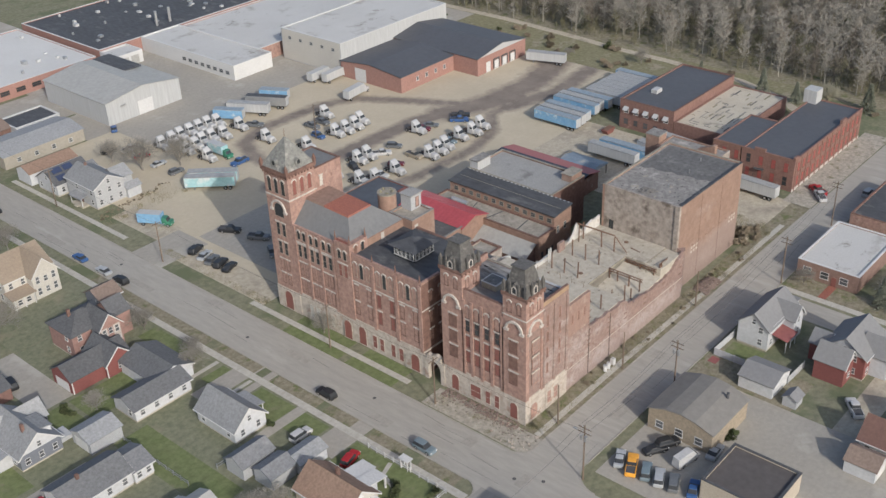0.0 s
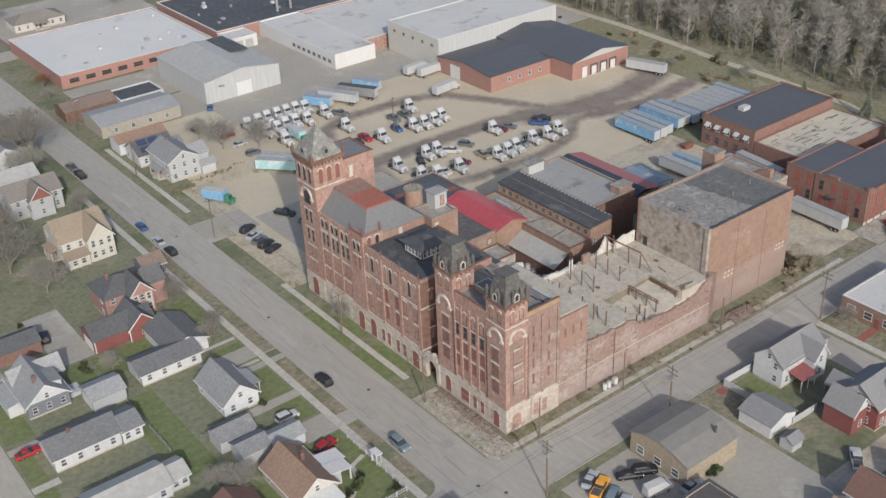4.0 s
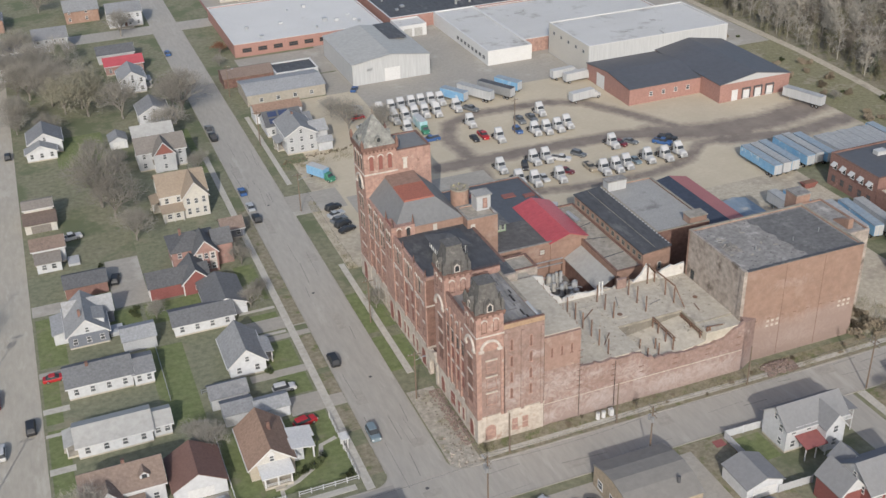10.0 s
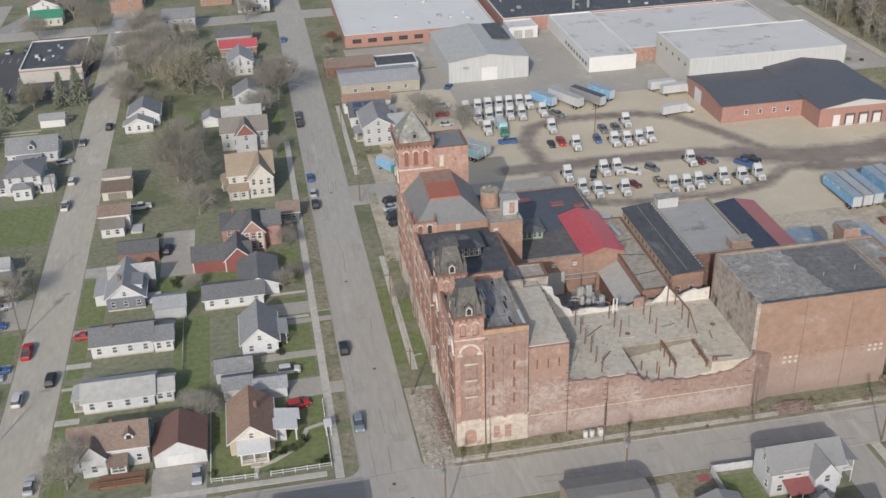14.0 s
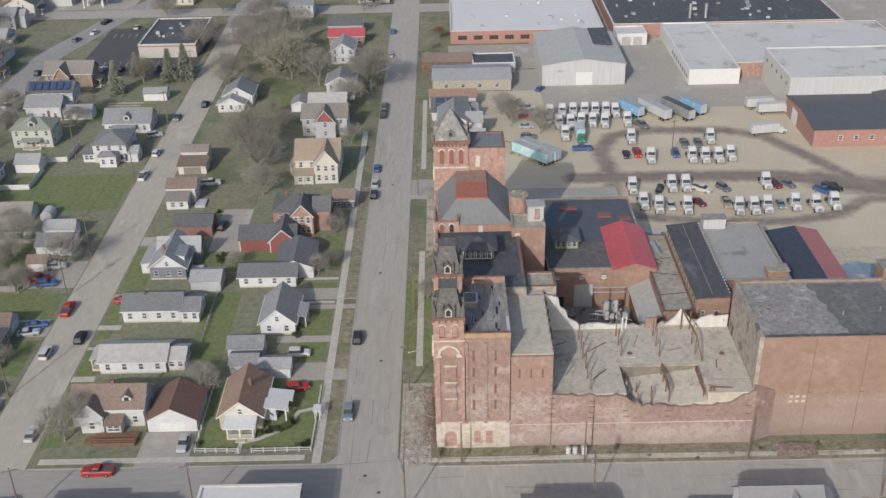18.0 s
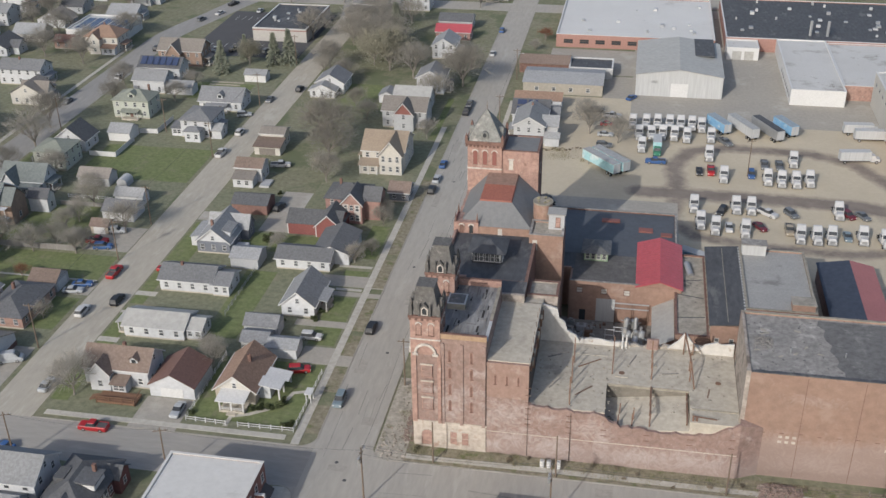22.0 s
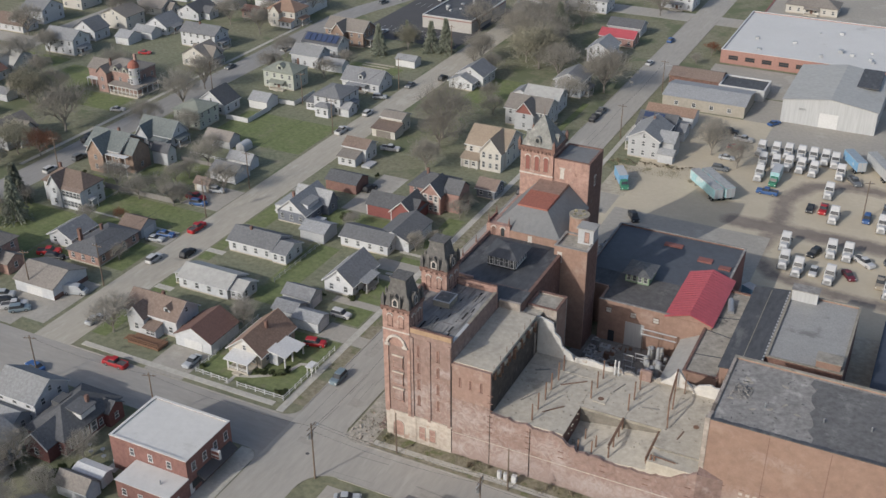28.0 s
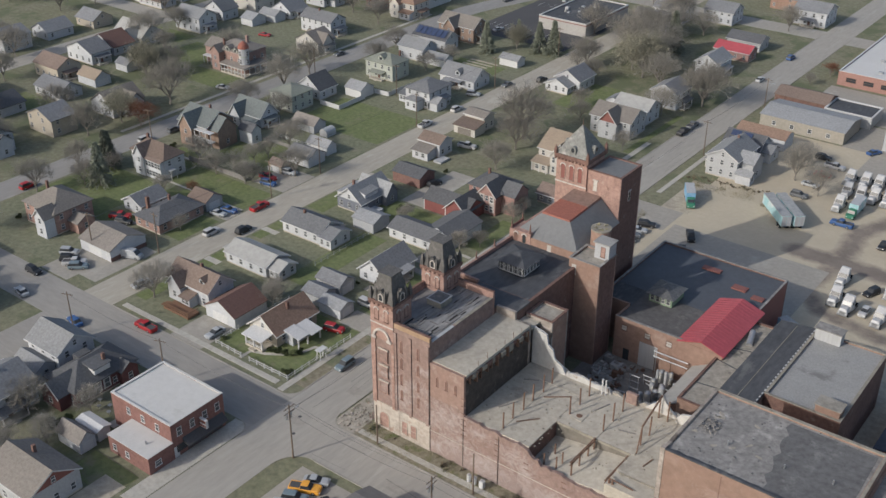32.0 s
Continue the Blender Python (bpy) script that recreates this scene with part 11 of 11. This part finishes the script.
def rubble(name, x0, y0, x1, y1, n, seed, s, m, label, z=0.0, pile=0.0):
    rr = random.Random(seed)
    V, F = [], []
    for _ in range(n):
        x, y = rr.uniform(x0, x1), rr.uniform(y0, y1)
        u, v = (x - x0) / (x1 - x0) * 2 - 1, (y - y0) / (y1 - y0) * 2 - 1
        zz = z + pile * max(0, 1 - u * u) * max(0, 1 - v * v) * rr.uniform(0.6, 1.0)
        w, d, hh, a = rr.uniform(0.4, 1.3) * s, rr.uniform(0.3, 0.8) * s, rr.uniform(0.2, 0.6) * s, rr.uniform(0, 3.14)
        c, sn = math.cos(a), math.sin(a)
        k = len(V)
        tl = rr.uniform(-0.3, 0.3)
        for px, py, pz in ((-1, -1, 0), (1, -1, 0), (1, 1, 0), (-1, 1, 0), (-0.9, -0.9, 1), (0.9, -0.9, 1), (0.9, 0.9, 1), (-0.9, 0.9, 1)):
            qx, qy = px * w / 2, py * d / 2
            V.append((x + qx * c - qy * sn, y + qx * sn + qy * c, zz + pz * hh + qx * tl))
        F.extend(tuple(k + i for i in q) for q in ((3, 2, 1, 0), (4, 5, 6, 7), (0, 1, 5, 4), (1, 2, 6, 5), (2, 3, 7, 6), (3, 0, 4, 7)))
    me = bpy.data.meshes.new(name)
    me.from_pydata(V, [], F)
    me.materials.append(m)
    return tagged(new(name, me), label, "rubble", kind="stuff")


DUSTY = mat("dusty_loose_brick", (0.255, 0.195, 0.168), (0.195, 0.142, 0.12), fine=1.2, big=0.5, grain=0.25, stain=(0.33, 0.29, 0.255), stain_at=0.58, stain_scale=0.8)
rubble("brick_pile", 60.4, -4.3, 67.8, -0.7, 420, 2, 0.5, DUSTY, "heap of loose red bricks on the verge", 0.04, 1.1)
rubble("brick_rubble", -2.7, 0.6, -0.3, 18.6, 320, 33, 0.38, DUSTY, "fallen red bricks heaped along the wall", 0.05, 0.35)
rubble("corner_rubble", -5.0, -4.5, -0.6, 19, 120, 3, 0.32, DIRT, "scattered broken bricks beside the wall", 0.05)
rubble("kerb_stones", -6.6, -4.4, -1.0, 4, 26, 4, 0.45, STONE, "scattered pale stones at the street corner", 0.05)
rubble("floor_debris", 21, 1.2, 55, 21, 120, 5, 0.3, CONC_D, "small concrete debris on the open floor", 11.0)
rubble("pit_debris", 34.2, 1.0, 38.5, 5.0, 40, 6, 0.4, CONC_D, "broken concrete in the floor opening", 7.5)
rubble("roof_heap", 58.2, 9.5, 61.4, 13.5, 90, 35, 0.4, BOARD, "heap of grey rubbish on the tar roof", 21.1, 0.5)
rubble("roof_debris", 57.5, 3, 83.5, 20.5, 70, 7, 0.35, ROOF_GD, "loose felt scraps on the tar roof", 21.1)
rubble("rusty_scrap", 24.5, 26, 32, 46, 70, 18, 0.9, RUST, "heaps of rusty scrap in the yard", 0.03, 0.7)
DULL = mat("dull_grey_scrap", (0.34, 0.335, 0.32), (0.2, 0.195, 0.185), fine=1.2, big=0.5, rough=0.7, grain=0.2)
rubble("yard_scrap", 24.5, 25, 30, 46, 190, 8, 1.1, DULL, "heaps of metal scrap in the yard", 0.03, 0.9)
for i, (x, y, h) in enumerate(((33.4, 33.0, 3.4), (34.6, 36.4, 2.6), (33.2, 39.6, 3.0), (35.0, 42.0, 2.2))):
    fr_ = thing("pipe_rig", (x, y, 0.02), "pale steel pipe rig standing in the yard", "machine", "machines in the yard")
    for dx in (-0.9, 0.9):
        part("leg", tube(bmesh.new(), (x + dx, y, 0.02), (x + dx, y, h), 0.09, n=6), STEEL, fr_)
    for z in (h * 0.55, h):
        part("cross_pipe", tube(bmesh.new(), (x - 1.1, y, z), (x + 1.1, y, z), 0.11, n=6), METAL_W, fr_)
rm = random.Random(17)
for i in range(20):
    x, y = rm.uniform(36.4, 40.4), rm.uniform(30, 45.5)
    v = thing("steel_vessel", (x, y, 0.02), "grey steel process vessel with pipes in the yard", "machine", "machines in the yard")
    h, r = rm.uniform(1.2, 4.6), rm.uniform(0.25, 0.7)
    part("shell", tube(bmesh.new(), (x, y, 0.3), (x, y, h), r, r, 12), (METAL_W, DULL, CREAM)[i % 3], v)
    part("dome", tube(bmesh.new(), (x, y, h), (x, y, h + r * 0.5), r, r * 0.35, 12), STEEL, v)
    for k in range(3):
        a = k * 2.1
        part("leg", tube(bmesh.new(), (x + r * 0.8 * math.cos(a), y + r * 0.8 * math.sin(a), 0.0), (x + r * 0.8 * math.cos(a), y + r * 0.8 * math.sin(a), 0.4), 0.07, n=5), RUST, v)
    part("pipe", tube(bmesh.new(), (x, y, h * 0.7), (x + rm.uniform(-2, 2), y + rm.uniform(-1.5, 1.5), h * 0.7), 0.1, n=6), STEEL, v)
for i in range(15):
    x, y = rm.uniform(24.6, 28.6), 27.0 + i * 1.25
    mc = thing("scrapped_machine", (x, y, 0.03), "scrapped grey brewing machine dumped in the yard", "machine", "scrapped machines")
    w, l, h = rm.uniform(0.5, 1.1), rm.uniform(0.7, 1.5), rm.uniform(0.8, 2.0)
    part("casing", box(bmesh.new(), x - w, y - l * 0.6, 0.2, x + w, y + l * 0.6, h), (DULL, METAL_W, STEEL, RUST)[i % 4], mc)
    part("skid", box(bmesh.new(), x - w - 0.1, y - l * 0.65, 0.02, x + w + 0.1, y + l * 0.65, 0.2), RUST, mc)
    part("motor", tube(bmesh.new(), (x - 0.4, y, h + 0.3), (x + 0.5, y, h + 0.3), 0.3, n=10), DULL, mc)
for i in range(14):
    x, y, z = rm.uniform(36.6, 40.6), rm.uniform(33, 45.5), 0.1
    lp = thing("loose_pipe", (x, y, z), "pale pipe leaning among the yard machines", "pipe", "loose pipes")
    part("tube", tube(bmesh.new(), (x, y, z), (x + rm.uniform(-1.6, 1.6), y + rm.uniform(-1.6, 1.6), rm.uniform(1.0, 3.4)), 0.13, n=7), (CREAM, METAL_W)[i % 2], lp)
    part("flange", tube(bmesh.new(), (x, y, 0.03), (x, y, 0.13), 0.24, n=8), DULL, lp)
for z in (4.2, 5.4):
    pr = thing("pipe_rack", (37, 46.2, 0), "raised pipe run along the yard wall", "pipes")
    part("pipe", tube(bmesh.new(), (33.6, 46.4, z), (41, 46.4, z), 0.14, n=6), STEEL, pr)
    for x in (34, 37.5, 40.8):
        part("stand", tube(bmesh.new(), (x, 46.4, 0), (x, 46.4, z), 0.08, n=5), RUST, pr)
dkm = mat("deck_timber", (0.20, 0.115, 0.075), (0.15, 0.09, 0.06), fine=4)
dks = thing("timber_deck", (-59, 3.6, 0), "brown timber deck with railings", "deck")
part("platform", bx(-63.5, 2.2, 0.2, -55.5, 5.4, 0.7), dkm, dks)
for x in (-63.4, -60.8, -58.2, -55.6):
    part("post", bx(x - 0.06, 2.2, 0.0, x + 0.06, 2.32, 1.7), dkm, dks)
part("rail", bx(-63.5, 2.2, 1.6, -55.5, 2.32, 1.72), dkm, dks)
part("rail", bx(-63.5, 2.2, 1.15, -55.5, 2.28, 1.25), dkm, dks)
part("rail", bx(-55.66, 2.3, 1.6, -55.5, 5.4, 1.72), dkm, dks)
for i in range(5):
    part("stair_tread", bx(-64.1 - i * 0.32, 2.9, 0.5 - i * 0.11, -63.7 - i * 0.32, 4.6, 0.6 - i * 0.11), dkm, dks)
for i in range(22):
    put_mesh("baluster", shared("baluster", "baluster", lambda bm: box(bm, -0.03, -0.03, 0.7, 0.03, 0.03, 1.6), dkm), dks, (-63.2 + i * 0.36, 2.26, 0))
